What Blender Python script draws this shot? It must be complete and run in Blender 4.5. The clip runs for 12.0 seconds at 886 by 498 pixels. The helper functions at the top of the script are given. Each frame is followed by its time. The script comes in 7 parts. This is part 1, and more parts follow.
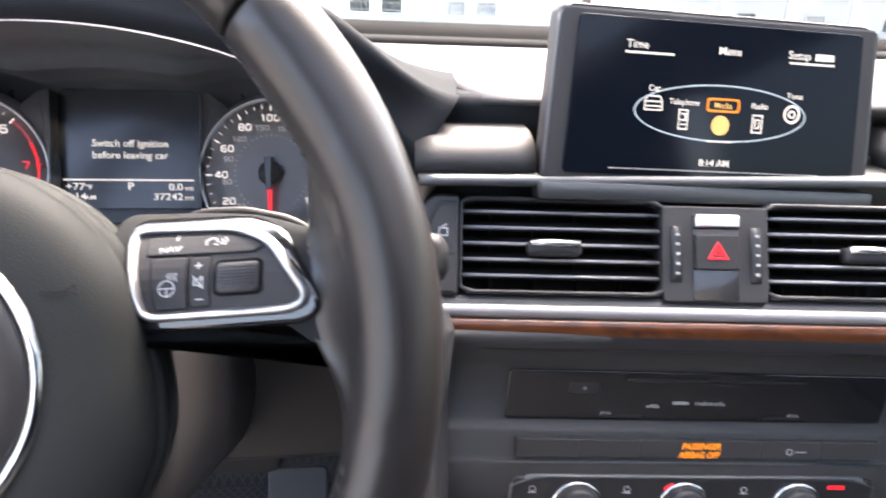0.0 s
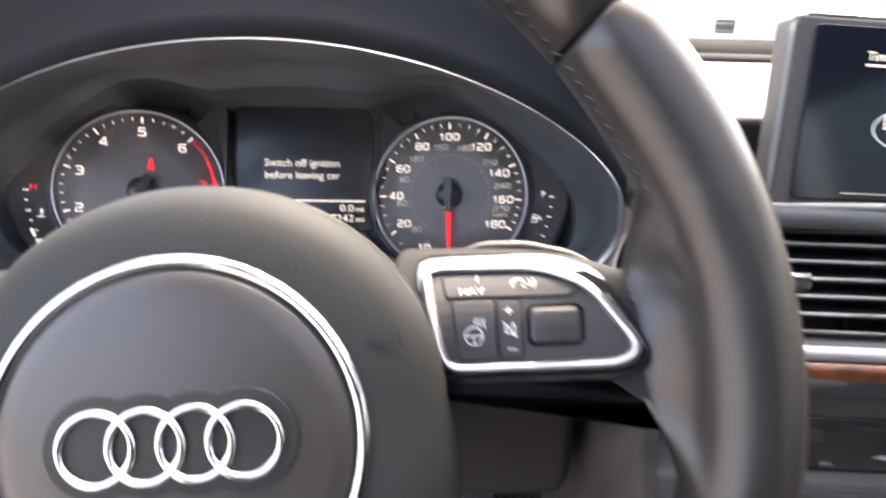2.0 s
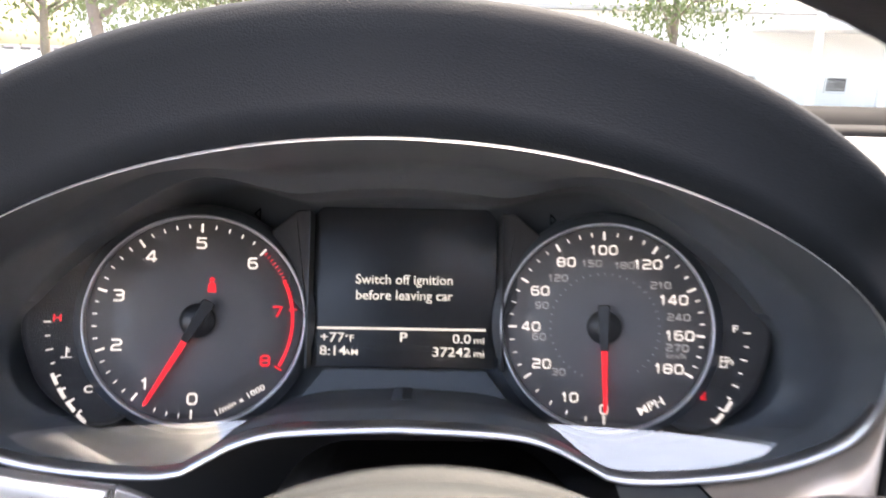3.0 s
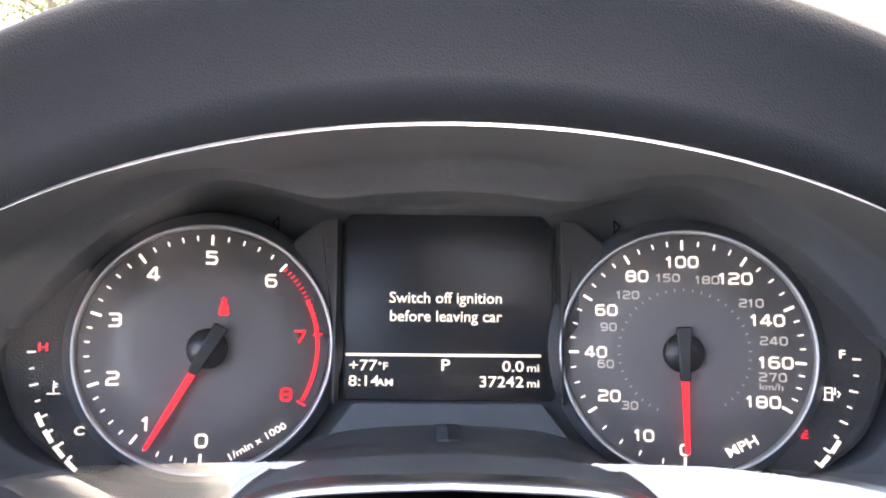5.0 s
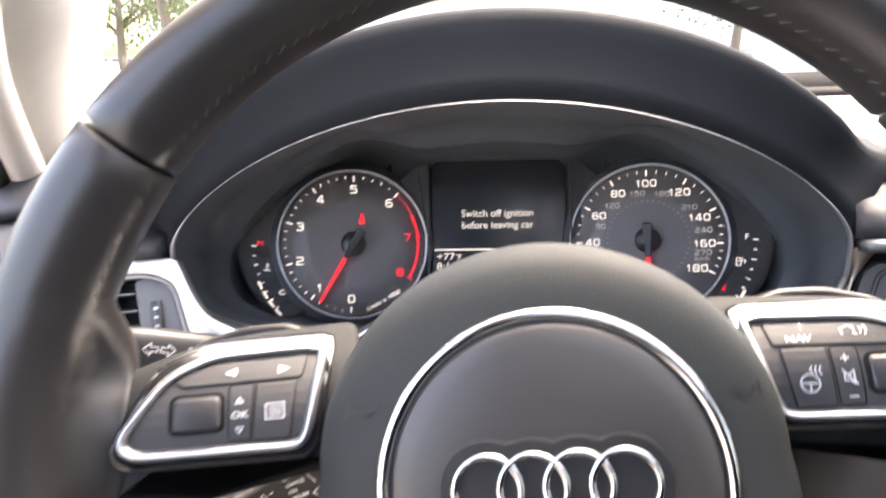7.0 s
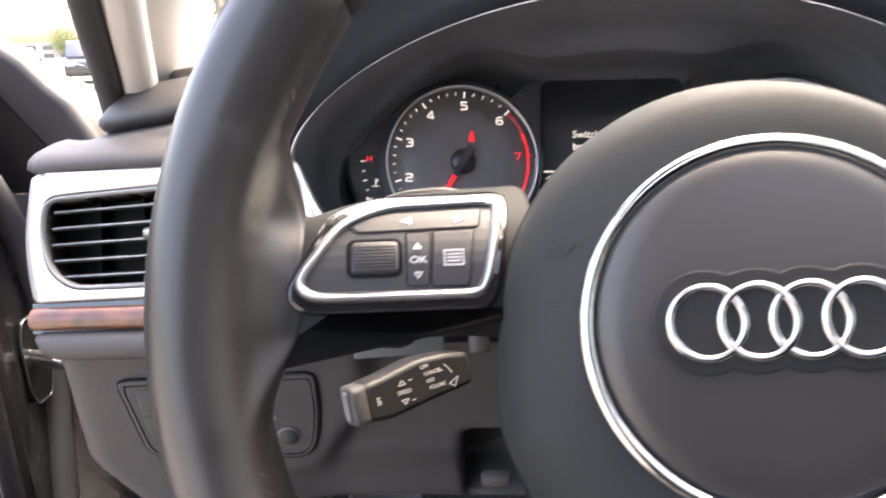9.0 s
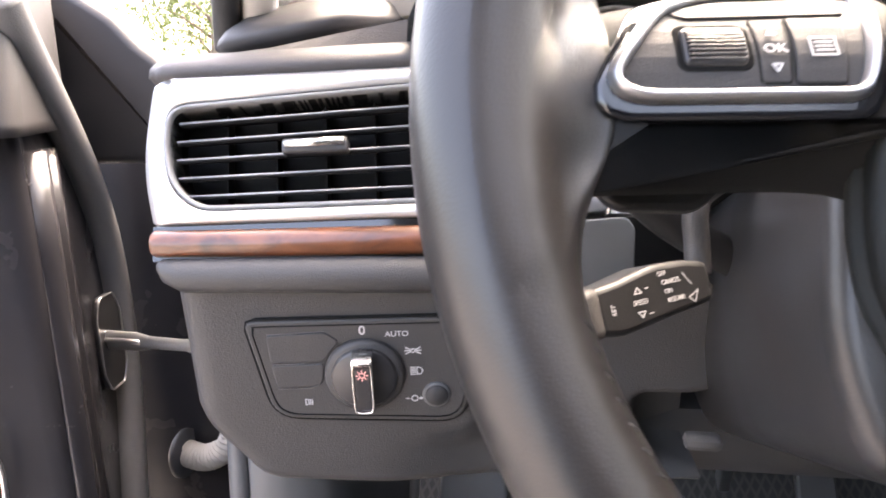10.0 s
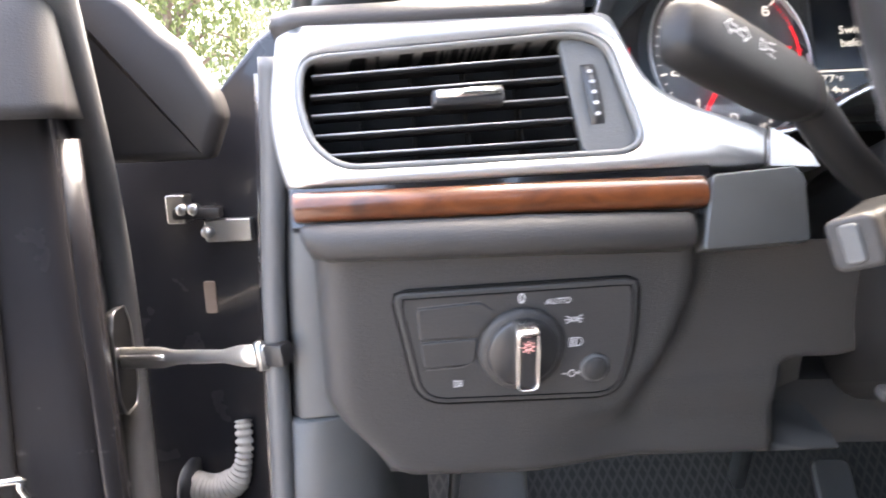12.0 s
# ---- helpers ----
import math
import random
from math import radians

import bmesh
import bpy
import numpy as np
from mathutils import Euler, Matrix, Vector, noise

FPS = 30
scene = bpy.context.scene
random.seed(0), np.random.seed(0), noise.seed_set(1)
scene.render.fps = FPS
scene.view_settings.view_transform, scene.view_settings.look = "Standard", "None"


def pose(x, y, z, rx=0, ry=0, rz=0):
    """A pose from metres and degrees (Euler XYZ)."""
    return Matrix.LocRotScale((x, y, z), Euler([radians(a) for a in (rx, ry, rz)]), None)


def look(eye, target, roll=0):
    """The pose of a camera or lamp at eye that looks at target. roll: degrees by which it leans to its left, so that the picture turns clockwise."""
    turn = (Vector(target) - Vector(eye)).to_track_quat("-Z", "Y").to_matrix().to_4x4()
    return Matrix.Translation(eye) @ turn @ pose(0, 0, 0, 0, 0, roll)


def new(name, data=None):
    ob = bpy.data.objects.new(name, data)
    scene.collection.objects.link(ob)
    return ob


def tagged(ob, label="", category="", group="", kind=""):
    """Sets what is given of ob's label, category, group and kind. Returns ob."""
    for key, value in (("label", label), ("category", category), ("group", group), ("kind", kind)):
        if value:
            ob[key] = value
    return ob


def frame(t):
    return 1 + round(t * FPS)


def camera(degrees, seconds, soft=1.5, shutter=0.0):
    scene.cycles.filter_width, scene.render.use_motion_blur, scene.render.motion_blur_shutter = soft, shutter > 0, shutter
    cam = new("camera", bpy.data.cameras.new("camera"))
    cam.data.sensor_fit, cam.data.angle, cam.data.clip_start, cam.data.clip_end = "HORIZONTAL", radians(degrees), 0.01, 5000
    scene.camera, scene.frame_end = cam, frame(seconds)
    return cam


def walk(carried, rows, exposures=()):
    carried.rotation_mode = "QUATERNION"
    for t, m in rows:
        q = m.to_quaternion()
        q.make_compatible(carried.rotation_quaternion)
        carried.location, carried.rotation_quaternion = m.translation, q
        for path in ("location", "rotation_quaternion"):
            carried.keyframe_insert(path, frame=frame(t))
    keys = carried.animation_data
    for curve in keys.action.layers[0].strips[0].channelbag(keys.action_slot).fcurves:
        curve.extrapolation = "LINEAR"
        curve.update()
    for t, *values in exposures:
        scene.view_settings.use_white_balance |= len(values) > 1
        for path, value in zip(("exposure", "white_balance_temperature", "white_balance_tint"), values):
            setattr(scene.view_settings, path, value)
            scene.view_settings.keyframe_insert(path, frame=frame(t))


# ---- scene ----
cam = camera(66.00, 12.0, 1.8, 0.4)
# seconds, place in metres, turn in degrees
PATH = [
    (0.0, 0.1713, 0.0822, 1.1474, 70.0637, -2.2207, -7.0638),
    (0.2, 0.1504, 0.0899, 1.1470, 70.6652, -2.4449, -6.7731),
    (0.5, 0.1215, 0.0992, 1.1404, 70.4483, -2.1373, -6.1281),
    (1.0, 0.0913, 0.1088, 1.1366, 70.3421, -1.9635, -4.9502),
    (1.5, 0.0892, 0.1096, 1.1357, 70.4900, -2.1035, -3.9007),
    (1.8, 0.0881, 0.1122, 1.1367, 70.4754, -1.9965, -3.4642),
    (2.0, 0.0794, 0.1221, 1.1444, 70.8770, -1.5076, -2.6098),
    (2.2, 0.0621, 0.1562, 1.1488, 72.1067, -0.8136, -1.2327),
    (2.5, 0.0428, 0.2029, 1.1540, 73.5092, -0.2743, 0.2715),
    (2.7, 0.0292, 0.2217, 1.1533, 74.5800, -0.7800, -0.4500),
    (3.0, 0.0121, 0.2555, 1.1532, 75.1757, -1.4267, -1.0565),
    (3.5, -0.0087, 0.3060, 1.1378, 76.2187, -1.1667, -0.8704),
    (3.7, -0.0068, 0.3097, 1.1423, 76.0218, -1.2305, -0.7107),
    (5.5, -0.0068, 0.3078, 1.1412, 75.7355, -0.6096, -0.5352),
    (6.0, -0.0021, 0.2963, 1.1482, 75.4113, -0.3937, -0.4747),
    (6.3, 0.0027, 0.2440, 1.1510, 76.2400, -0.0900, -0.5600),
    (6.5, 0.0068, 0.1963, 1.1556, 75.4200, 0.5300, 0.6700),
    (6.8, 0.0019, 0.1345, 1.1620, 74.4135, 1.5259, 2.4479),
    (7.0, -0.0058, 0.1089, 1.1525, 74.4064, 1.7657, 3.6490),
    (7.2, -0.0136, 0.0939, 1.1447, 74.3499, 1.8998, 3.8968),
    (8.8, -0.0418, 0.0903, 1.1155, 73.2101, 2.0284, 7.2432),
    (9.0, -0.0560, 0.1024, 1.1033, 73.2983, 1.6751, 7.4750),
    (9.2, -0.0729, 0.1017, 1.0915, 73.9420, 1.3226, 7.7255),
    (9.5, -0.1023, 0.1109, 1.0735, 74.0436, 1.1508, 8.5640),
    (9.7, -0.1276, 0.1190, 1.0503, 74.9657, 1.6241, 9.3586),
    (10.0, -0.1460, 0.1344, 1.0271, 76.5015, 1.7906, 9.8300),
    (10.5, -0.1659, 0.1375, 1.0104, 77.4060, 1.5799, 9.6722),
    (11.0, -0.1687, 0.1394, 0.9918, 77.7261, 1.6771, 9.4785),
    (11.5, -0.1919, 0.1365, 0.9832, 78.0969, 1.5093, 7.4433),
    (11.7, -0.2217, 0.1439, 0.9947, 78.0894, 1.4947, 4.6756),
    (12.0, -0.2684, 0.1427, 0.9898, 78.9989, 2.4801, 3.1210),
]
walk(cam, [(t, pose(x, y, z, rx, ry, rz)) for t, x, y, z, rx, ry, rz in PATH], [(0.0, 3.28, 7300, 17), (1.0, 3.64, 7600, 18), (2.0, 3.52, 7800, 18), (3.0, 3.4, 7700, 17), (3.5, 3.8, 7700, 18), (3.7, 3.9, 7700, 18), (6.0, 4.06, 7800, 18), (6.4, 4.02, 7700, 16), (7.2, 3.4, 7800, 18), (9.0, 3.36, 7900, 18), (10.0, 3.68, 8000, 18), (11.5, 4.05, 7900, 17), (12.0, 3.75, 7600, 14)])

# ---- light ----
world = bpy.data.worlds.new("sky")
scene.world = world
world.use_nodes = True
wn = world.node_tree.nodes
sky = wn.new("ShaderNodeTexSky")
sky.sky_type = "NISHITA"
sky.sun_disc = False
sky.sun_elevation, sky.sun_rotation = radians(60), radians(28)
sky.air_density, sky.dust_density, sky.ozone_density = 1.0, 6.0, 1.0
wn["Background"].inputs[1].default_value = 0.24
world.node_tree.links.new(sky.outputs[0], wn["Background"].inputs[0])
sun = new("sun", bpy.data.lights.new("sun", "SUN"))
sun.data.energy, sun.data.angle, sun.data.color = 1.0, radians(22), (0.88, 0.94, 1.0)
sun.matrix_basis = look((0, 0, 0), (-math.sin(radians(28)) * 0.5, -math.cos(radians(28)) * 0.5, -0.866))


# ---- materials ----
def mat(name, color, rough=0.5, metal=0.0, grain=0.0, size=900.0, spread=0.06, coat=0.0, spec=0.5):
    """A surface with fine relief (grain, at size per metre) and a slow drift of its tone (spread)."""
    m = bpy.data.materials.new(name)
    m.use_nodes = True
    n, l = m.node_tree.nodes, m.node_tree.links
    b = n["Principled BSDF"]
    b.inputs["Roughness"].default_value, b.inputs["Metallic"].default_value = rough, metal
    b.inputs["Coat Weight"].default_value, b.inputs["Coat Roughness"].default_value = coat, 0.05
    b.inputs["Specular IOR Level"].default_value = spec
    tc = n.new("ShaderNodeTexCoord")
    slow = n.new("ShaderNodeTexNoise")
    slow.inputs["Scale"].default_value, slow.inputs["Detail"].default_value = 22.0, 5.0
    l.new(tc.outputs["Object"], slow.inputs["Vector"])
    mix = n.new("ShaderNodeMix")
    mix.data_type = "RGBA"
    mix.inputs[6].default_value = (*[c * (1 - 2.2 * spread) for c in color], 1)
    mix.inputs[7].default_value = (*[min(1, c * (1 + 2.2 * spread)) for c in color], 1)
    l.new(slow.outputs[0], mix.inputs[0])
    l.new(mix.outputs[2], b.inputs["Base Color"])
    mr = n.new("ShaderNodeMapRange")
    mr.inputs[3].default_value, mr.inputs[4].default_value = max(0.02, rough - spread), min(1, rough + spread)
    l.new(slow.outputs[0], mr.inputs[0])
    l.new(mr.outputs[0], b.inputs["Roughness"])
    if grain:
        g = n.new("ShaderNodeTexVoronoi")
        g.inputs["Scale"].default_value = size
        l.new(tc.outputs["Object"], g.inputs["Vector"])
        bump = n.new("ShaderNodeBump")
        bump.inputs["Strength"].default_value, bump.inputs["Distance"].default_value = grain, 0.0006
        l.new(g.outputs[0], bump.inputs["Height"])
        l.new(bump.outputs[0], b.inputs["Normal"])
    return m


def glow(name, color, strength):
    m = bpy.data.materials.new(name)
    m.use_nodes = True
    b = m.node_tree.nodes["Principled BSDF"]
    b.inputs["Base Color"].default_value = (*[c * 0.5 for c in color], 1)
    b.inputs["Roughness"].default_value = 0.5
    b.inputs["Emission Color"].default_value = (*color, 1)
    b.inputs["Emission Strength"].default_value = strength
    return m


def clear(name, tint=(1, 1, 1), rough=0.0, gloss=0.06):
    m = bpy.data.materials.new(name)
    m.use_nodes = True
    n, l = m.node_tree.nodes, m.node_tree.links
    out = n["Material Output"]
    n.remove(n["Principled BSDF"])
    see, shine, mix, fr = n.new("ShaderNodeBsdfTransparent"), n.new("ShaderNodeBsdfGlossy"), n.new("ShaderNodeMixShader"), n.new("ShaderNodeLayerWeight")
    see.inputs[0].default_value = (*tint, 1)
    shine.inputs["Roughness"].default_value = rough
    fr.inputs[0].default_value = 0.5
    steep, scale = n.new("ShaderNodeMath"), n.new("ShaderNodeMath")
    steep.operation, scale.operation = "POWER", "MULTIPLY_ADD"
    steep.inputs[1].default_value = 5.0
    scale.inputs[1].default_value, scale.inputs[2].default_value = 1.0 - gloss, gloss
    l.new(fr.outputs["Facing"], steep.inputs[0])
    l.new(steep.outputs[0], scale.inputs[0])
    l.new(scale.outputs[0], mix.inputs[0])
    l.new(see.outputs[0], mix.inputs[1])
    l.new(shine.outputs[0], mix.inputs[2])
    l.new(mix.outputs[0], out.inputs[0])
    return m


def wood_mat():
    m = mat("burl_wood", (0.2, 0.07, 0.03), 0.3, 0, 0, coat=0.45)
    n, l = m.node_tree.nodes, m.node_tree.links
    b = n["Principled BSDF"]
    tc = n.new("ShaderNodeTexCoord")
    mp = n.new("ShaderNodeMapping")
    mp.inputs["Scale"].default_value = (0.8, 1.3, 1.3)
    l.new(tc.outputs["Object"], mp.inputs[0])
    wv = n.new("ShaderNodeTexNoise")
    wv.inputs["Scale"].default_value, wv.inputs["Detail"].default_value, wv.inputs["Distortion"].default_value = 34.0, 8.0, 2.2
    l.new(mp.outputs[0], wv.inputs["Vector"])
    ramp = n.new("ShaderNodeValToRGB")
    ramp.color_ramp.elements[0].position, ramp.color_ramp.elements[0].color = 0.25, (0.038, 0.011, 0.005, 1)
    ramp.color_ramp.elements[1].position, ramp.color_ramp.elements[1].color = 0.75, (0.155, 0.047, 0.015, 1)
    mid = ramp.color_ramp.elements.new(0.5)
    mid.color = (0.105, 0.031, 0.0105, 1)
    l.new(wv.outputs[0], ramp.inputs[0])
    l.new(ramp.outputs[0], b.inputs["Base Color"])
    return m


def ground_mat(name, c1, c2, scale, rough=0.9):
    m = mat(name, c1, rough)
    n, l = m.node_tree.nodes, m.node_tree.links
    b = n["Principled BSDF"]
    tc = n.new("ShaderNodeTexCoord")
    t1, t2 = n.new("ShaderNodeTexNoise"), n.new("ShaderNodeTexNoise")
    t1.inputs["Scale"].default_value, t1.inputs["Detail"].default_value = scale, 8
    t2.inputs["Scale"].default_value = scale / 14
    add = n.new("ShaderNodeMath")
    add.operation = "MULTIPLY"
    for t in (t1, t2):
        l.new(tc.outputs["Object"], t.inputs["Vector"])
    l.new(t1.outputs[0], add.inputs[0])
    l.new(t2.outputs[0], add.inputs[1])
    ramp = n.new("ShaderNodeValToRGB")
    ramp.color_ramp.elements[0].position, ramp.color_ramp.elements[0].color = 0.12, (*c1, 1)
    ramp.color_ramp.elements[1].position, ramp.color_ramp.elements[1].color = 0.42, (*c2, 1)
    l.new(add.outputs[0], ramp.inputs[0])
    l.new(ramp.outputs[0], b.inputs["Base Color"])
    return m


def weave_mat():
    """Carpet woven in a diagonal lattice of paler threads."""
    m = mat("woven_carpet", (0.06, 0.06, 0.06), 0.9)
    n, l = m.node_tree.nodes, m.node_tree.links
    tc = n.new("ShaderNodeTexCoord")
    best = n.new("ShaderNodeMath")
    best.operation = "MAXIMUM"
    for k, turn in enumerate((40, -40)):
        mp, wv = n.new("ShaderNodeMapping"), n.new("ShaderNodeTexWave")
        mp.inputs["Rotation"].default_value = (0, 0, radians(turn))
        wv.inputs["Scale"].default_value, wv.inputs["Distortion"].default_value, wv.inputs["Detail"].default_value = 26.0, 1.2, 2.0
        l.new(tc.outputs["Object"], mp.inputs[0])
        l.new(mp.outputs[0], wv.inputs["Vector"])
        l.new(wv.outputs[1], best.inputs[k])
    ramp = n.new("ShaderNodeValToRGB")
    ramp.color_ramp.elements[0].position, ramp.color_ramp.elements[0].color = 0.6, (0.015, 0.015, 0.015, 1)
    ramp.color_ramp.elements[1].position, ramp.color_ramp.elements[1].color = 0.98, (0.036, 0.035, 0.033, 1)
    l.new(best.outputs[0], ramp.inputs[0])
    l.new(ramp.outputs[0], n["Principled BSDF"].inputs["Base Color"])
    return m


WEAVE = weave_mat()
LEATHER = mat("black_leather", (0.0175, 0.0163, 0.0158), 0.34, 0, 0.08, 1200, 0.1)
PAD = mat("hub_leather", (0.0225, 0.0252, 0.0255), 0.62, 0, 0.12, 1100, 0.08, 0.0, 0.15)
DISC = mat("hub_disc", (0.03, 0.0285, 0.0275), 0.37, 0, 0.03, 1100, 0.06, 0.0, 0.5)
SEAM = mat("seam_groove", (0.012, 0.012, 0.012), 0.85, spec=0.03)
THREAD = mat("grey_thread", (0.045, 0.046, 0.046), 0.7)
SOFT = mat("soft_dash", (0.018, 0.02, 0.0225), 0.7, 0, 0.2, 1400, 0.06, 0.0, 0.03)
UPPER = mat("upper_dash", (0.044, 0.042, 0.043), 0.55, 0, 0.3, 1200, 0.06, 0.0, 0.35)
HARD = mat("hard_plastic", (0.042, 0.041, 0.041), 0.5, 0, 0.3, 1100, 0.06, 0.0, 0.35)
SATIN = mat("satin_black", (0.026, 0.0255, 0.0265), 0.35, 0, 0.1, 900, 0.05)
CLUSTER = mat("cluster_black", (0.088, 0.099, 0.11), 0.45, 0, 0.15, 1200, 0.06)
FACE = mat("dial_face", (0.15, 0.138, 0.135), 0.42, 0, 0.12, 2500, 0.05)
GLOSS = mat("gloss_black", (0.011, 0.011, 0.012), 0.08, 0, 0, 900, 0.02, 0.6)
SILVER = mat("silver_trim", (0.62, 0.615, 0.61), 0.36, 0.85, 0.0, 900, 0.04)
MIDSILVER = mat("mid_silver", (0.36, 0.36, 0.36), 0.38, 0.5, 0.0, 900, 0.05)
DARKSILVER = mat("dark_silver", (0.105, 0.11, 0.112), 0.36, 0.6, 0.0, 900, 0.05)
CHROME = mat("chrome", (0.66, 0.66, 0.67), 0.13, 1.0, 0, 900, 0.03)
STALK = mat("stalk_black", (0.017, 0.017, 0.0175), 0.45, 0, 0.1, 1200, 0.05, 0.0, 0.3)
SATINCHROME = mat("satin_chrome", (0.72, 0.71, 0.7), 0.24, 1.0, 0, 900, 0.05)
WOOD = wood_mat()
SPOKEPL = mat("spoke_plastic", (0.0215, 0.0225, 0.023), 0.6, 0, 0.12, 1200, 0.06, 0.0, 0.05)
BUTTON = mat("button_plastic", (0.034, 0.034, 0.035), 0.55, 0, 0.15, 1500, 0.05, 0.0, 0.25)
GREYPL = mat("grey_plastic", (0.09, 0.092, 0.093), 0.5, 0, 0.3, 1000, 0.06)
PALE = mat("pale_lining", (0.5, 0.485, 0.45), 0.85, 0, 0.4, 1400, 0.05)
RUBBER = mat("rubber_seal", (0.035, 0.036, 0.038), 0.55, 0, 0.25, 800, 0.08)
PAINT = mat("black_paint", (0.02, 0.0195, 0.022), 0.26, 0, 0, 900, 0.05, 0.3, 0.3)
BRIGHTSTEEL = mat("bright_steel", (0.62, 0.61, 0.59), 0.3, 0.85, 0.1, 500, 0.1)
STEEL = mat("steel", (0.42, 0.42, 0.41), 0.33, 1.0, 0.2, 600, 0.08)
DARKTRIM = mat("dark_trim", (0.025, 0.024, 0.025), 0.5, 0, 0.2, 900, 0.06, 0.0, 0.4)
SEALGREY = mat("grey_seal", (0.11, 0.112, 0.115), 0.5, 0, 0.25, 800, 0.08)
CARPET = mat("carpet", (0.03, 0.03, 0.031), 0.95, 0, 1.0, 700, 0.15)
MARK = glow("lit_mark", (0.95, 0.93, 0.9), 0.09)
DIMMARK = glow("dim_mark", (0.7, 0.69, 0.66), 0.035)
PRINT = mat("white_print", (0.46, 0.46, 0.46), 0.6)
RED = glow("red_light", (1.0, 0.025, 0.04), 0.1)
AMBER = glow("amber_light", (1.0, 0.3, 0.015), 0.11)
WARM = glow("warm_light", (1.0, 0.6, 0.2), 0.085)
LCD = glow("lcd_text", (1.0, 0.95, 0.86), 0.09)
LCDBACK = mat("lcd_back", (0.008, 0.01, 0.013), 0.2)
GLASS = clear("window_glass", (0.9, 0.95, 0.93))
LENS = clear("clear_lens", (0.96, 0.96, 0.97), 0.0, 0.012)
FOOTLENS = clear("glossy_lens", (0.95, 0.95, 0.96), 0.0, 0.2)
RING = mat("satin_ring", (0.8, 0.8, 0.8), 0.4, 0.6, 0, 900, 0.03)
EDGE = mat("silver_edge", (0.56, 0.57, 0.59), 0.34, 1.0, 0, 900, 0.04)
CEIL = mat("headliner", (0.17, 0.165, 0.16), 0.9, 0, 0.4, 1400, 0.05)


# ---- building helpers ----
WHERE = {}


def thing(name, m, label, category, group="", kind=""):
    """An Empty at the pose m, which parents the parts."""
    ob = new(name)
    ob.empty_display_size = 0.05
    ob.matrix_basis = m
    WHERE[ob] = m.copy()
    return tagged(ob, label, category, group, kind)


def part(name, data, material, parent=None, label="", m=Matrix()):
    """Links a bmesh or mesh as one object at the world pose m, under parent."""
    if isinstance(data, bmesh.types.BMesh):
        me = bpy.data.meshes.new(name)
        bmesh.ops.recalc_face_normals(data, faces=data.faces)
        data.to_mesh(me)
        data.free()
    else:
        me = data
    if not me.materials:
        me.materials.append(material)
    ob = new(name, me)
    ob.matrix_basis = m
    WHERE[ob] = m.copy()
    if parent:
        ob.parent = parent
        ob.matrix_parent_inverse = WHERE[parent].inverted()
    return tagged(ob, label)


def smooth(bm, angle=40):
    for f in bm.faces:
        f.smooth = True
    for e in bm.edges:
        if len(e.link_faces) == 2 and e.calc_face_angle(0) > radians(angle):
            e.smooth = False
    return bm


def rrect(w, h, r, cx=0.0, cy=0.0, n=5):
    """A rectangle with rounded corners, counter-clockwise."""
    out = []
    r = min(r, w / 2 - 1e-5, h / 2 - 1e-5)
    for k, (sx, sy) in enumerate(((1, 1), (-1, 1), (-1, -1), (1, -1))):
        for i in range(n + 1):
            a = radians(90 * (k + i / n))
            out.append((cx + sx * (w / 2 - r) + r * math.cos(a), cy + sy * (h / 2 - r) + r * math.sin(a)))
    return out


def disc(r, n=32, cx=0.0, cy=0.0, squash=1.0):
    return [(cx + r * math.cos(2 * math.pi * i / n), cy + squash * r * math.sin(2 * math.pi * i / n)) for i in range(n)]


def rounded(pts, r, n=4):
    """A polygon with each corner rounded by about r (r may be a list)."""
    out = []
    k = len(pts)
    for i in range(k):
        p, a, b = Vector(pts[i]), Vector(pts[i - 1]), Vector(pts[(i + 1) % k])
        rr = r[i] if isinstance(r, (list, tuple)) else r
        d1, d2 = (a - p), (b - p)
        t = min(rr, d1.length * 0.48, d2.length * 0.48)
        p1, p2 = p + d1.normalized() * t, p + d2.normalized() * t
        for j in range(n + 1):
            s = j / n
            q = p1 * (1 - s) ** 2 + p * 2 * s * (1 - s) + p2 * s ** 2
            out.append((q.x, q.y))
    return out


def spline(pts, n=8, closed=True):
    """A smooth curve through the points."""
    P = [Vector(p) for p in pts]
    k = len(P)
    out = []
    for i in range(k if closed else k - 1):
        if closed:
            a, b, c, d = P[i - 1], P[i], P[(i + 1) % k], P[(i + 2) % k]
        else:
            a, b, c, d = P[max(i - 1, 0)], P[i], P[i + 1], P[min(i + 2, k - 1)]
        for j in range(n):
            t = j / n
            out.append(0.5 * ((2 * b) + (c - a) * t + (2 * a - 5 * b + 4 * c - d) * t * t + (3 * b - a - 3 * c + d) * t ** 3))
    if not closed:
        out.append(P[-1])
    return [tuple(v) for v in out]


def area2(pts):
    return sum(pts[i - 1][0] * pts[i][1] - pts[i][0] * pts[i - 1][1] for i in range(len(pts)))


def inset(pts, d):
    """The outline moved inwards by d."""
    s = 1 if area2(pts) > 0 else -1
    k = len(pts)
    out = []
    for i in range(k):
        p, a, b = Vector(pts[i]), Vector(pts[i - 1]), Vector(pts[(i + 1) % k])
        t = (b - a)
        t = t.normalized() if t.length > 1e-9 else Vector((1, 0))
        out.append((p.x - s * t.y * d, p.y + s * t.x * d))
    return out


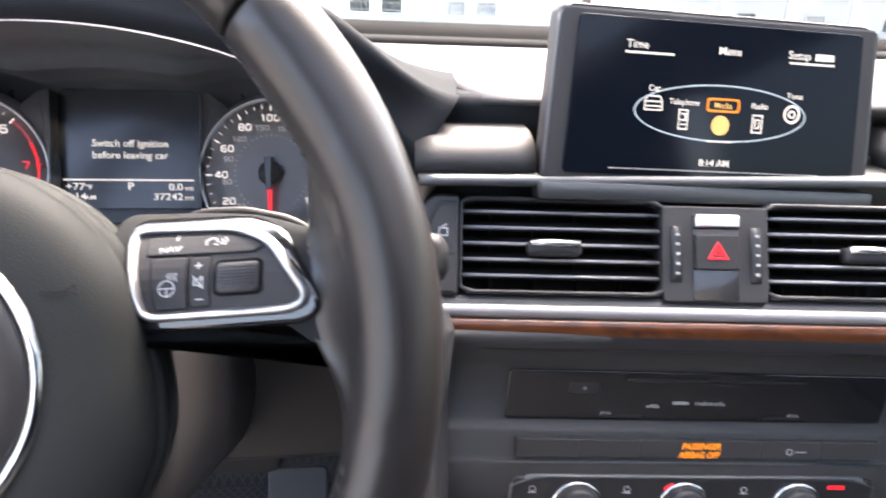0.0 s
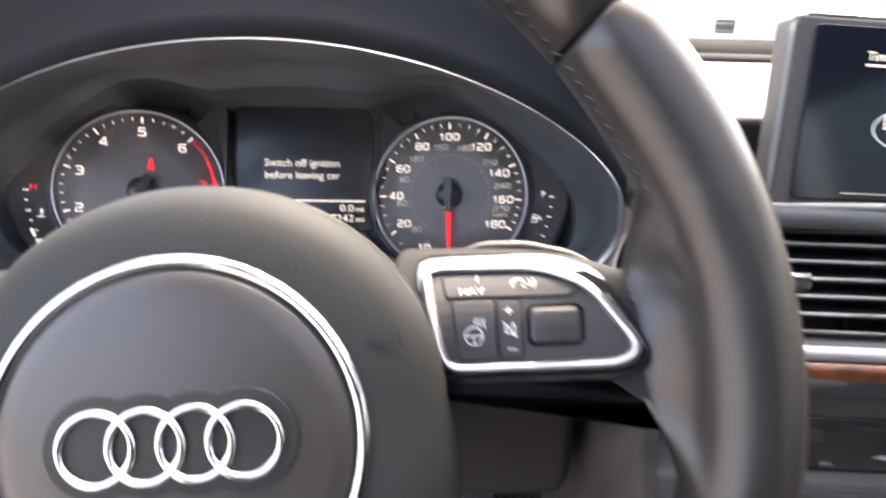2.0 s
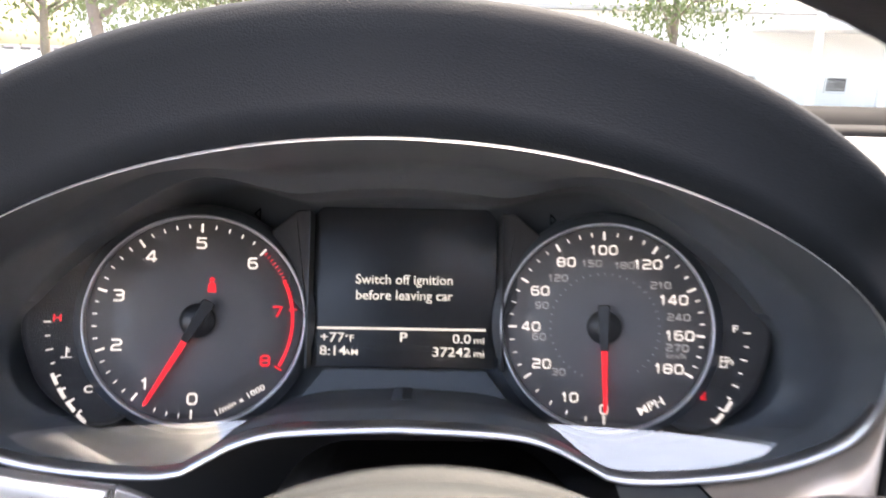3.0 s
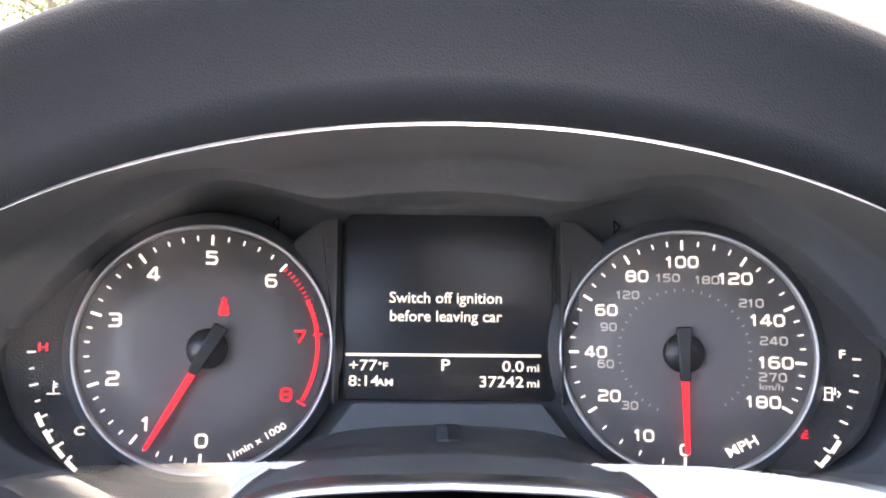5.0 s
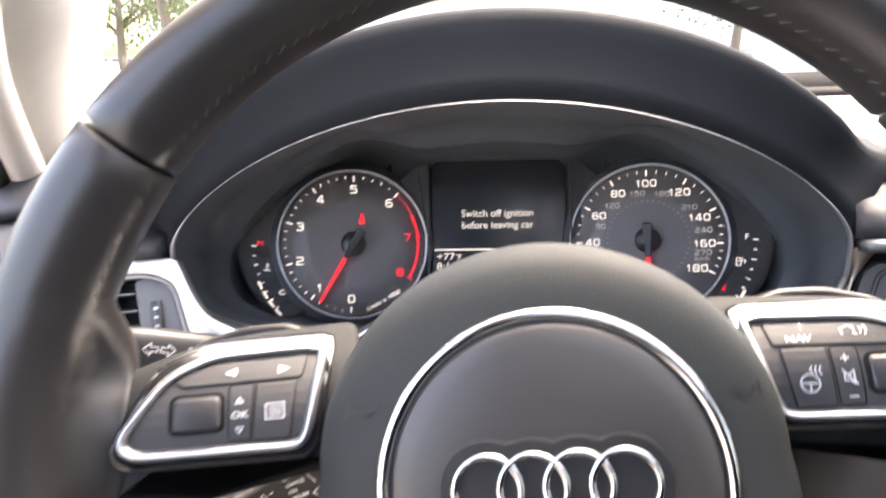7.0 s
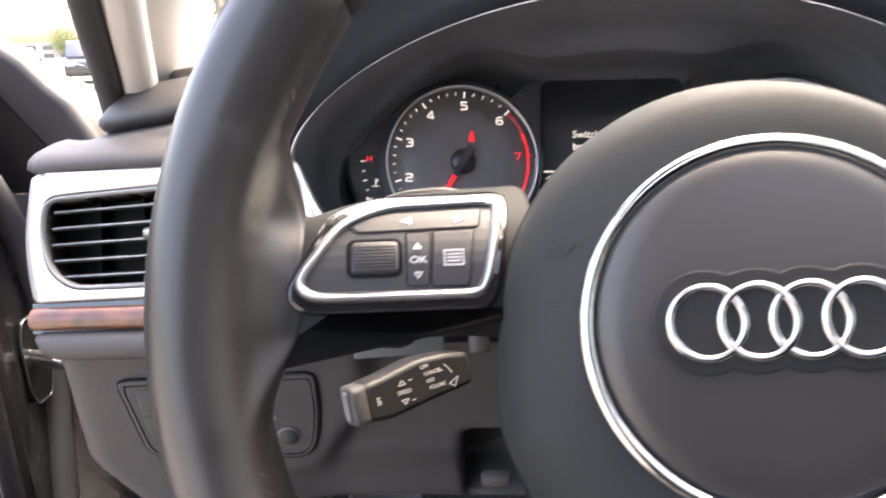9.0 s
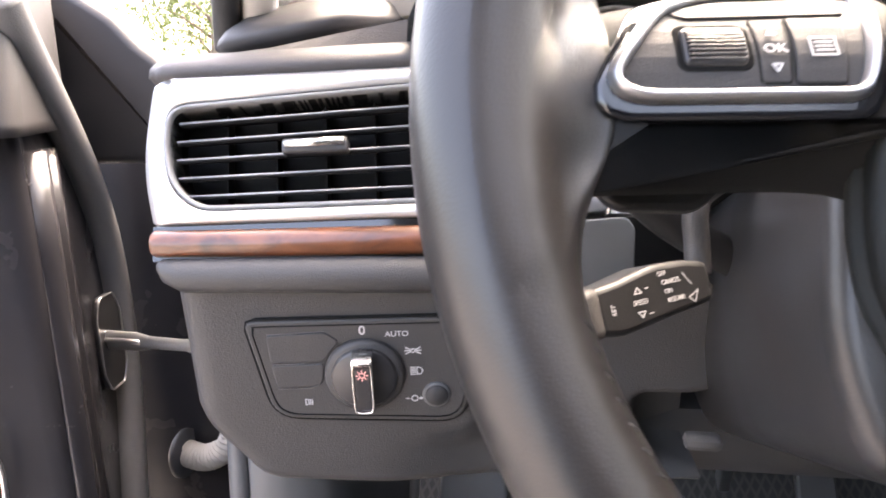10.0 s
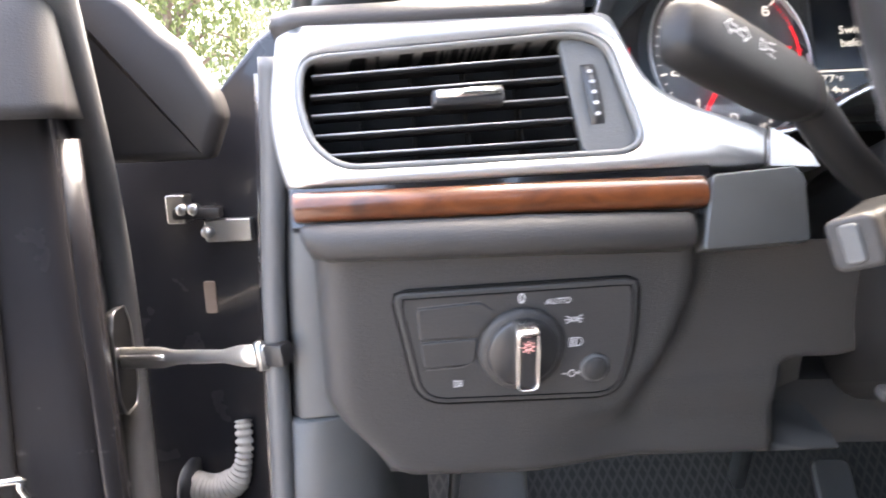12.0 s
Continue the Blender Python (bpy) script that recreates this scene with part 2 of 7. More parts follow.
def loft(rings, closed=True, caps=(True, True), bm=None):
    """A skin over rings of equally many 3D points."""
    bm = bm or bmesh.new()
    V = [[bm.verts.new(p) for p in r] for r in rings]
    k = len(V[0])
    for a, b in zip(V, V[1:]):
        for i in range(k if closed else k - 1):
            j = (i + 1) % k
            try:
                bm.faces.new((a[i], a[j], b[j], b[i]))
            except ValueError:
                pass
    if closed and caps[0]:
        bm.faces.new(V[0][::-1])
    if closed and caps[1]:
        bm.faces.new(V[-1])
    return bm


def at_z(pts, z):
    return [(p[0], p[1], z) for p in pts]


def plate(pts, depth, bevel=0.001, z=0.0, crown=0.0, steps=3):
    """A slab whose front face lies at z (towards +z), with a rounded front edge; crown lifts the middle."""
    rings = [at_z(pts, z - depth)]
    for i in range(steps + 1):
        a = math.pi / 2 * i / steps
        rings.append(at_z(inset(pts, bevel * (1 - math.cos(a))), z - bevel + bevel * math.sin(a)))
    if crown:
        c = Vector((sum(p[0] for p in pts) / len(pts), sum(p[1] for p in pts) / len(pts)))
        base = inset(pts, bevel)
        for s, h in ((0.75, 0.44), (0.45, 0.8), (0.15, 0.98)):
            rings.append([(c.x + (p[0] - c.x) * s, c.y + (p[1] - c.y) * s, z + crown * h) for p in base])
    bm = smooth(loft(rings))
    if not crown:
        bm.faces.ensure_lookup_table()
        bm.faces[-1].smooth = False
        for e in bm.faces[-1].edges:
            e.smooth = False
    return bm


def resample(pts, n, centre):
    """n points of a star-shaped outline, at even angles about the centre."""
    out = []
    k = len(pts)
    for i in range(n):
        a = 2 * math.pi * i / n
        d = Vector((math.cos(a), math.sin(a)))
        best = None
        for j in range(k):
            p, q = Vector(pts[j - 1]) - Vector(centre), Vector(pts[j]) - Vector(centre)
            e = q - p
            den = d.x * e.y - d.y * e.x
            if abs(den) < 1e-12:
                continue
            t = (p.x * e.y - p.y * e.x) / den
            u = (p.x * d.y - p.y * d.x) / den
            if t > 0 and -1e-6 <= u <= 1 + 1e-6 and (best is None or t > best):
                best = t
        best = best or 0.001
        out.append((centre[0] + d.x * best, centre[1] + d.y * best))
    return out


def ring_frame(outer, inner, depth, z=0.0, lift=0.001, round_=0.001):
    """A frame between two outlines of equally many points, its front rounded."""
    mid = [((a[0] + b[0]) / 2, (a[1] + b[1]) / 2) for a, b in zip(outer, inner)]

    def blend(a, b, s):
        return [(p[0] + (q[0] - p[0]) * s, p[1] + (q[1] - p[1]) * s) for p, q in zip(a, b)]
    rings = [at_z(outer, z - depth), at_z(outer, z - round_), at_z(blend(outer, inner, 0.12), z - round_ * 0.3), at_z(blend(outer, inner, 0.3), z + lift * 0.8), at_z(mid, z + lift),
             at_z(blend(outer, inner, 0.7), z + lift * 0.8), at_z(blend(outer, inner, 0.88), z - round_ * 0.3), at_z(inner, z - round_), at_z(inner, z - depth), at_z(outer, z - depth)]
    return smooth(loft(rings, caps=(False, False)), 60)


def tube(path, radius, seg=10, closed=False, caps=True):
    """A round bar along a path; radius is a number or one per point."""
    P = [Vector(p) for p in path]
    k = len(P)
    rings = []
    up = None
    for i in range(k):
        a = P[i - 1] if (i or closed) else P[i]
        b = P[(i + 1) % k] if (i < k - 1 or closed) else P[i]
        t = (b - a).normalized()
        if up is None:
            up = t.orthogonal().normalized()
        up = (up - t * up.dot(t)).normalized()
        side = t.cross(up)
        r = radius[i] if isinstance(radius, (list, tuple)) else radius
        rings.append([tuple(P[i] + (up * math.cos(2 * math.pi * j / seg) + side * math.sin(2 * math.pi * j / seg)) * r) for j in range(seg)])
    if closed:
        rings.append(rings[0])
        bm = loft(rings, caps=(False, False))
        bmesh.ops.remove_doubles(bm, verts=bm.verts, dist=1e-6)
        return smooth(bm)
    return smooth(loft(rings, caps=(caps, caps)))


def box(w, d, h, bevel=0.0, cx=0.0, cy=0.0, cz=0.0):
    bm = bmesh.new()
    bmesh.ops.create_cube(bm, size=1, matrix=Matrix.Translation((cx, cy, cz)) @ Matrix.Diagonal((w, d, h, 1)))
    if bevel:
        bmesh.ops.bevel(bm, geom=list(bm.edges), offset=bevel, segments=2, affect="EDGES", profile=0.5)
        smooth(bm)
    return bm


def lathe(profile, n=40):
    """A body turned round z: profile of (radius, z)."""
    return smooth(loft([[(r * math.cos(2 * math.pi * i / n), r * math.sin(2 * math.pi * i / n), z) for i in range(n)] for r, z in profile]))


def merge(*bms):
    out = bmesh.new()
    for b in bms:
        me = bpy.data.meshes.new("t")
        b.to_mesh(me)
        b.free()
        out.from_mesh(me)
        bpy.data.meshes.remove(me)
    return out


def moved(bm, m):
    bmesh.ops.transform(bm, matrix=m, verts=bm.verts)
    return bm


def letters(s, size, align="CENTER", bold=0.0, wide=1.0, slant=0.0):
    """A mesh of the words, lying in the xy plane."""
    cu = bpy.data.curves.new("words", "FONT")
    cu.body, cu.size, cu.align_x, cu.align_y = s, size, align, "CENTER"
    cu.offset, cu.resolution_u, cu.shear = bold, 3, slant
    cu.extrude = 0.00008
    ob = bpy.data.objects.new("words", cu)
    me = bpy.data.meshes.new_from_object(ob)
    bpy.data.objects.remove(ob)
    if wide != 1.0:
        me.transform(Matrix.Diagonal((wide, 1, 1, 1)))
    return me


def numerals(s, size):
    """Broad squarish digits in even strokes, centred, lying in the xy plane."""
    loop = [(0.2, 0), (0.8, 0), (1, 0.2), (1, 0.8), (0.8, 1), (0.2, 1), (0, 0.8), (0, 0.2), (0.2, 0)]
    six = [(0.92, 1), (0.2, 1), (0, 0.8), (0, 0.2), (0.2, 0), (0.8, 0), (1, 0.18), (1, 0.4), (0.8, 0.58), (0.05, 0.58)]
    shapes = {"0": [loop], "1": [[(0.3, 0.78), (0.62, 1), (0.62, 0)]], "2": [[(0.02, 1), (0.8, 1), (1, 0.84), (1, 0.66), (0.82, 0.52), (0.18, 0.46), (0, 0.3), (0, 0), (1, 0)]],
              "3": [[(0, 1), (0.8, 1), (1, 0.84), (1, 0.66), (0.84, 0.53), (0.3, 0.53)], [(0.84, 0.53), (1, 0.4), (1, 0.16), (0.8, 0), (0, 0)]], "4": [[(0.76, 0), (0.76, 1), (0.6, 1), (0, 0.32), (0, 0.24), (1.05, 0.24)]],
              "5": [[(0.96, 1), (0.05, 1), (0.05, 0.58), (0.8, 0.58), (1, 0.42), (1, 0.18), (0.8, 0), (0, 0)]], "6": [six], "7": [[(0, 1), (1, 1), (0.42, 0)]], "8": [loop, [(0.04, 0.52), (0.96, 0.52)]], "9": [[(1 - x, 1 - y) for x, y in six]]}
    h = size * 0.63
    w, gap = h * 0.84, h * 0.4
    widths = [w * 0.62 if c == "1" else w for c in s]
    x = -(sum(widths) + gap * (len(s) - 1)) / 2
    lines = []
    for c, wide in zip(s, widths):
        lines += [[(x + (u - (0.3 if c == "1" else 0.0)) * w, (v - 0.5) * h) for u, v in ln] for ln in shapes[c]]
        x += wide + gap
    return strokes(lines, h * 0.2)


def bar(x, y, w, h, a=0.0, z=0.0, t=0.0002):
    """A thin flat bar."""
    return moved(box(w, h, t), pose(x, y, z, 0, 0, a))


def strokes(lines, width, z=0.0):
    """Thin flat strokes through 2D points, for small icons."""
    bms = []
    for ln in lines:
        for p, q in zip(ln, ln[1:]):
            d = Vector(q) - Vector(p)
            c = (Vector(q) + Vector(p)) / 2
            bms.append(bar(c.x, c.y, d.length + width * 0.6, width, math.degrees(math.atan2(d.y, d.x)), z))
    return merge(*bms)


def ring2(r, n=16, cx=0.0, cy=0.0, squash=1.0):
    p = disc(r, n, cx, cy, squash)
    return p + [p[0]]


# ---- outdoors ----
ASPHALT = ground_mat("asphalt", (0.16, 0.155, 0.15), (0.3, 0.29, 0.28), 30)
GRASS = ground_mat("grass_soil", (0.06, 0.1, 0.02), (0.16, 0.22, 0.05), 12)
BLADE = mat("grass_blades", (0.13, 0.2, 0.04), 0.7, 0, 0, spread=0.25)
LEAF = mat("leaves", (0.09, 0.12, 0.035), 0.6, 0, 0, spread=0.3)
BARK = mat("bark", (0.14, 0.11, 0.09), 0.9, 0, 0.8, 60, 0.2)
SIDING = mat("white_siding", (0.72, 0.72, 0.7), 0.7, 0, 0.1, 40, 0.05)
ROOFING = mat("grey_roofing", (0.3, 0.29, 0.28), 0.85, 0, 0.4, 60, 0.12)
DARKPANE = mat("dark_pane", (0.07, 0.072, 0.075), 0.15, 0, 0, spread=0.1)
FARWALL = mat("far_wall", (0.26, 0.235, 0.245), 0.8, spread=0.08)


def ground():
    bm = bmesh.new()
    bmesh.ops.create_grid(bm, x_segments=24, y_segments=24, size=900)
    tagged(part("ground", bm, ASPHALT), "worn grey asphalt of a parking lot", "ground", kind="structure")
    bm = box(60, 2.6, 0.12, 0.03)
    ob = part("kerb_strip", bm, GRASS, None, "", pose(-17, 14.0, 0.05, 0, 0, 33))
    tagged(ob, "raised lawn strip beside the parking lot", "lawn", kind="structure")
    rnd = random.Random(5)
    verts, faces = [], []
    for i in range(5200):
        u, v = rnd.uniform(-12, 12), rnd.uniform(-1.25, 1.25)
        a, h = rnd.uniform(0, 6.3), rnd.uniform(0.05, 0.11)
        k = len(verts)
        verts += [(u, v, 0.06), (u + 0.02 * math.cos(a), v + 0.02 * math.sin(a), 0.06), (u + 0.03 * math.sin(a), v + 0.03 * math.cos(a), 0.06 + h)]
        faces.append((k, k + 1, k + 2))
    me = bpy.data.meshes.new("grass")
    me.from_pydata(verts, [], faces)
    tagged(part("grass", me, BLADE, None, "", pose(-17, 14.0, 0.05, 0, 0, 33)), "sunlit yellow-green grass on the strip", "grass", kind="stuff")


def tree(x, y, height, spread, seed, trunk=0.16):
    rnd = random.Random(seed)
    t = thing("tree", pose(x, y, 0), "leafy tree with a slender brown trunk", "tree", "trees")
    path = [(0.12 * math.sin(i * 0.8 + seed), 0.1 * math.cos(i * 0.7), height * 0.75 * i / 6) for i in range(7)]
    bms = [tube(path, [trunk * (1 - 0.11 * i) for i in range(7)], 9)]
    tips = []
    for i in range(11):
        h = rnd.uniform(0.3, 0.72) * height
        a = rnd.uniform(0, 6.28)
        L = spread * rnd.uniform(0.45, 0.95)
        p = [Vector((0, 0, h)), Vector((L * 0.45 * math.cos(a), L * 0.45 * math.sin(a), h + L * 0.32)), Vector((L * math.cos(a), L * math.sin(a), h + L * rnd.uniform(0.1, 0.6)))]
        bms.append(tube(p, [trunk * 0.4, trunk * 0.24, trunk * 0.08], 6))
        tips += [p[1], (p[1] + p[2]) / 2, p[2]]
    part("trunk", merge(*bms), BARK, t, "", pose(x, y, 0))
    verts, faces = [], []
    for i in range(5200):
        c = tips[rnd.randrange(len(tips))]
        s = spread * 0.3
        p = c + Vector((rnd.gauss(0, s), rnd.gauss(0, s), rnd.gauss(0.1, s * 0.75)))
        e = Euler((rnd.uniform(0, 6.3), rnd.uniform(0, 6.3), rnd.uniform(0, 6.3))).to_matrix()
        w = rnd.uniform(0.05, 0.1) * (0.6 + spread * 0.2)
        k = len(verts)
        verts += [tuple(p + e @ Vector(q)) for q in ((-w, 0, 0), (0, w * 0.5, 0.02), (w, 0, 0), (0, -w * 0.5, 0.02))]
        faces.append((k, k + 1, k + 2, k + 3))
    me = bpy.data.meshes.new("crown")
    me.from_pydata(verts, [], faces)
    part("crown", me, LEAF, t, "", pose(x, y, 0))


def white_building():
    """A long low building ahead, in lapped siding, with small windows and a porch on posts."""
    W, D, H = 46.0, 9.0, 3.4
    M = pose(9, 27, 0, 0, 0, -4)
    t = thing("white_building", M, "long low white building with small dark windows", "building")
    part("wall", box(W, D, H, 0, 0, D / 2, H / 2), SIDING, t, "", M)
    part("roof", loft([[(-W / 2 - 0.4, -0.6, H), (W / 2 + 0.4, -0.6, H), (W / 2 + 0.4, D + 0.6, H), (-W / 2 - 0.4, D + 0.6, H)],
                       [(-W / 2 - 0.4, -0.6, H + 0.18), (W / 2 + 0.4, -0.6, H + 0.18), (W / 2 + 0.4, D + 0.6, H + 0.18), (-W / 2 - 0.4, D + 0.6, H + 0.18)],
                       [(-W / 2 + 2, D / 2 - 0.2, H + 2.1), (W / 2 - 2, D / 2 - 0.2, H + 2.1), (W / 2 - 2, D / 2 + 0.2, H + 2.1), (-W / 2 + 2, D / 2 + 0.2, H + 2.1)]]), ROOFING, t, "grey shingle roof", M)
    lap = box(W - 0.1, 0.03, 0.02)
    lm = bpy.data.meshes.new("board")
    lap.to_mesh(lm)
    lap.free()
    for i in range(12):
        part("board", lm, SIDING, t, "", M @ pose(0, -0.015, 0.25 + i * 0.26))
    for x in (-19, -16.2, -13.4, -8.6, -7.4, -5.0, -3.8, -0.8, 0.4, 3.0, 6.4, 9.2, 12.4, 15.6):
        w = part("window", ring_frame(resample(rrect(0.86, 0.62, 0.02), 40, (0, 0)), resample(rrect(0.72, 0.48, 0.01), 40, (0, 0)), 0.1, 0.0, 0.01, 0.01), SIDING, t, "", M @ pose(x, -0.03, 0.92, 90))
        part("pane", plate(rrect(0.73, 0.49, 0.01), 0.03, 0.002, -0.03), DARKPANE, w, "", M @ pose(x, -0.03, 0.92, 90))
    for i in range(9):
        part("post", box(0.22, 0.22, H, 0.02, 0, 0, H / 2), SIDING, t, "square white porch post", M @ pose(4.5 + i * 2.4, -2.2, 0))
    part("porch_roof", box(22, 2.8, 0.25, 0.02), SIDING, t, "", M @ pose(14, -1.2, H - 0.5))


def far_building(x, y, w, h, turn, storeys, bays, label):
    M = pose(x, y, 0, 0, 0, turn)
    t = thing("far_building", M, label, "building", "far buildings")
    part("wall", box(w, 8, h, 0, 0, 4, h / 2), FARWALL, t, "", M)
    part("roof", box(w + 0.5, 8.5, 0.35, 0.05, 0, 4, h + 0.15), ROOFING, t, "", M)
    for s in range(storeys):
        for b in range(bays):
            m = M @ pose(-w / 2 + (b + 0.5) * w / bays, -0.02, (s + 0.55) * h / storeys, 90)
            part("window", plate(rrect(w / bays * 0.6, h / storeys * 0.5, 0.03), 0.08, 0.01), DARKPANE, t, "", m)


def parked_car(x, y, turn, color, label, suv=False):
    M = pose(x, y, 0, 0, 0, turn)
    t = thing("parked_car", M, label, "car", "parked cars")
    L, W, H = (4.7, 1.85, 1.72) if suv else (4.6, 1.8, 1.46)
    paint = mat("car_paint", color, 0.25, 0.2, 0, spread=0.03, coat=1.0)
    side = rounded([(-L / 2, 0.3), (L / 2, 0.3), (L / 2, 0.72), (L / 2 - 0.15, 0.92), (L * 0.24, 1.02), (-L * 0.46, 1.06), (-L / 2, 0.95)], 0.12)
    body = loft([[(p[0] * 0.99, -W / 2 + 0.08, p[1]) for p in side], [(p[0], -W / 2, p[1]) for p in side], [(p[0], W / 2, p[1]) for p in side], [(p[0] * 0.99, W / 2 - 0.08, p[1]) for p in side]])
    part("body", smooth(body), paint, t, "", M)
    cab = rounded([(-L * 0.47, 1.04), (L * 0.22, 1.0), (L * 0.06, H - 0.03), (-L * 0.1, H), (-L * 0.38, H - 0.06)], 0.15)
    part("roof", smooth(loft([[(p[0], -W / 2 + 0.2 - (H - p[1]) * 0.16, p[1]) for p in cab], [(p[0], W / 2 - 0.2 + (H - p[1]) * 0.16, p[1]) for p in cab]])), paint, t, "", M)
    for s in (-1, 1):
        win = rounded([(-L * 0.4, 1.06), (L * 0.17, 1.04), (L * 0.05, H - 0.13), (-L * 0.35, H - 0.13)], 0.06)
        part("side_window", loft([[(p[0], s * (W / 2 - 0.18 - (p[1] - 1.0) * 0.16), p[1]) for p in win], [(p[0], s * (W / 2 - 0.13 - (p[1] - 1.0) * 0.16), p[1]) for p in win]]), DARKPANE, t, "", M)
        for xx in (-L * 0.3, L * 0.31):
            wm = M @ pose(xx, s * (W / 2 - 0.1), 0.34, 90 if s < 0 else -90)
            wh = part("wheel", lathe([(0.02, 0.1), (0.3, 0.12), (0.34, 0.08), (0.34, -0.1), (0.02, -0.1)], 24), RUBBER, t, "", wm)
            part("rim", lathe([(0.01, 0.125), (0.1, 0.115), (0.2, 0.13), (0.22, 0.122), (0.22, 0.1), (0.01, 0.1)], 18), STEEL, wh, "", wm)
    for s in (-1, 1):
        part("headlight", box(0.1, 0.34, 0.15, 0.03), CHROME, t, "", M @ pose(L / 2 - 0.06, s * (W / 2 - 0.24), 0.78))
        part("taillight", box(0.1, 0.26, 0.3, 0.03), RED_LENS, t, "", M @ pose(-L / 2 + 0.04, s * (W / 2 - 0.16), 0.86))


RED_LENS = mat("red_lens", (0.3, 0.01, 0.01), 0.2, coat=0.5)
ground()
white_building()
tree(-6.5, 14.5, 6.2, 2.3, 2)
tree(-4.6, 17.5, 5.4, 1.9, 3)
tree(-10.5, 20.0, 6.0, 2.5, 4)
tree(7.0, 21.0, 7.4, 2.2, 6)
tree(-42.0, 60.0, 3.4, 1.7, 8)
tree(-38.0, 60.5, 2.9, 1.5, 9)
far_building(-140, 200, 70, 4.6, 35, 2, 16, "far low commercial building with rows of windows")
far_building(-205, 190, 60, 5.0, 45, 2, 14, "far pale commercial building with rows of windows")
row = [((0.42, 0.4, 0.38), "silver sport utility vehicle parked in a row", True), ((0.02, 0.02, 0.022), "black car parked in a row", False), ((0.3, 0.03, 0.03), "dark red car parked in a row", False), ((0.02, 0.02, 0.024), "black sport utility vehicle parked in a row", True), ((0.6, 0.6, 0.6), "pale car parked in a row", False), ((0.1, 0.11, 0.13), "dark blue-grey car parked in a row", False)]
for k, (color, label, suv) in enumerate(row):
    parked_car(-25.6 + k * 2.7 * 0.82, 23.4 + k * 2.7 * 0.57, -55, color, label, suv)

# ---- car shell ----
def shell():
    CX = 0.41

    def panel(name, pts, t, material, label, m=Matrix()):
        """A panel with thickness through 3D corner points."""
        P = [Vector(p) for p in pts]
        n = (P[1] - P[0]).cross(P[2] - P[0]).normalized() * t
        return tagged(part(name, loft([[tuple(p) for p in P], [tuple(p + n) for p in P]]), material, None, "", m), label, name.replace("_", " "), kind="structure")
    panel("floor", [(-0.42, -1.4, 0.33), (1.25, -1.4, 0.33), (1.25, 1.05, 0.33), (-0.42, 1.05, 0.33)], -0.05, CARPET, "black carpeted car floor")
    panel("firewall", [(-0.42, 1.05, 0.3), (1.25, 1.05, 0.3), (1.25, 1.3, 0.62), (-0.42, 1.3, 0.62)], -0.04, WEAVE, "woven carpet footwell front")
    panel("firewall_upper", [(-0.42, 1.3, 0.62), (1.25, 1.3, 0.62), (1.25, 1.3, 1.03), (-0.42, 1.3, 1.03)], -0.04, CARPET, "dark bulkhead above the footwell")
    # roof out of view; its sunroof is assumed, to let light in from above
    hole = resample(rrect(0.78, 0.62, 0.06, CX, -0.17), 64, (CX, -0.17))
    edge = resample(rrect(1.31, 1.55, 0.03, CX + 0.085, -0.525), 64, (CX, -0.17))
    roof = loft([at_z(hole, 1.42), at_z(edge, 1.42), at_z(edge, 1.47), at_z(hole, 1.47), at_z(hole, 1.42)], caps=(False, False))
    tagged(part("ceiling", roof, CEIL), "grey fabric headliner, out of view, with an assumed sunroof opening", "ceiling", kind="structure")
    pane = part("sunroof_glass", plate(rrect(0.8, 0.64, 0.06, CX, -0.17), 0.005, 0.001, 1.478), clear("tinted_glass", (0.85, 0.87, 0.86)))
    pane.visible_shadow = False
    tagged(pane, "tinted glass pane of the assumed, unseen sunroof", "sunroof", kind="structure")
    panel("wall_right", [(1.22, -1.4, 0.3), (1.22, 1.25, 0.3), (1.22, 1.25, 0.98), (1.22, -1.4, 0.98)], 0.05, SOFT, "dark door lining")
    # side pane out of view, added and tinted to cut light from the right
    panel("window_1", [(1.225, -0.6, 0.98), (1.225, 1.1, 0.98), (1.15, 0.3, 1.42), (1.15, -0.6, 1.42)], 0.005, clear("side_glass", (0.55, 0.58, 0.57)), "unseen passenger side window, tinted to dim the light from the right")
    # unseen rear walls, run up to the roof to block sky reflections
    panel("wall_rear", [(-0.42, -1.32, 0.3), (1.25, -1.32, 0.3), (1.25, -1.32, 1.44), (-0.42, -1.32, 1.44)], -0.05, SOFT, "plain dark wall closing the unseen rear of the cabin")
    panel("wall_left_rear", [(-0.42, -1.4, 0.3), (-0.42, -0.6, 0.3), (-0.2, -0.6, 1.44), (-0.2, -1.4, 1.44)], -0.05, SOFT, "plain dark wall closing the unseen rear side of the cabin")
    panel("wall_right_rear", [(1.24, -1.4, 0.3), (1.24, -0.6, 0.3), (1.0, -0.6, 1.44), (1.0, -1.4, 1.44)], 0.05, SOFT, "plain dark wall closing the unseen rear side of the cabin")
    for s in (-1, 1):
        a, b = Vector((CX + s * 0.93, 1.22, 1.0)), Vector((CX + s * 0.6, 0.24, 1.44))
        path = [a.lerp(b, i / 8) + Vector((0, 0, 0.05 * math.sin(math.pi * i / 8))) for i in range(9)]
        if s > 0:
            tagged(part("pillar_right", tube(path, 0.045, 10), PALE), "pale roof pillar lining", "pillar", kind="structure")


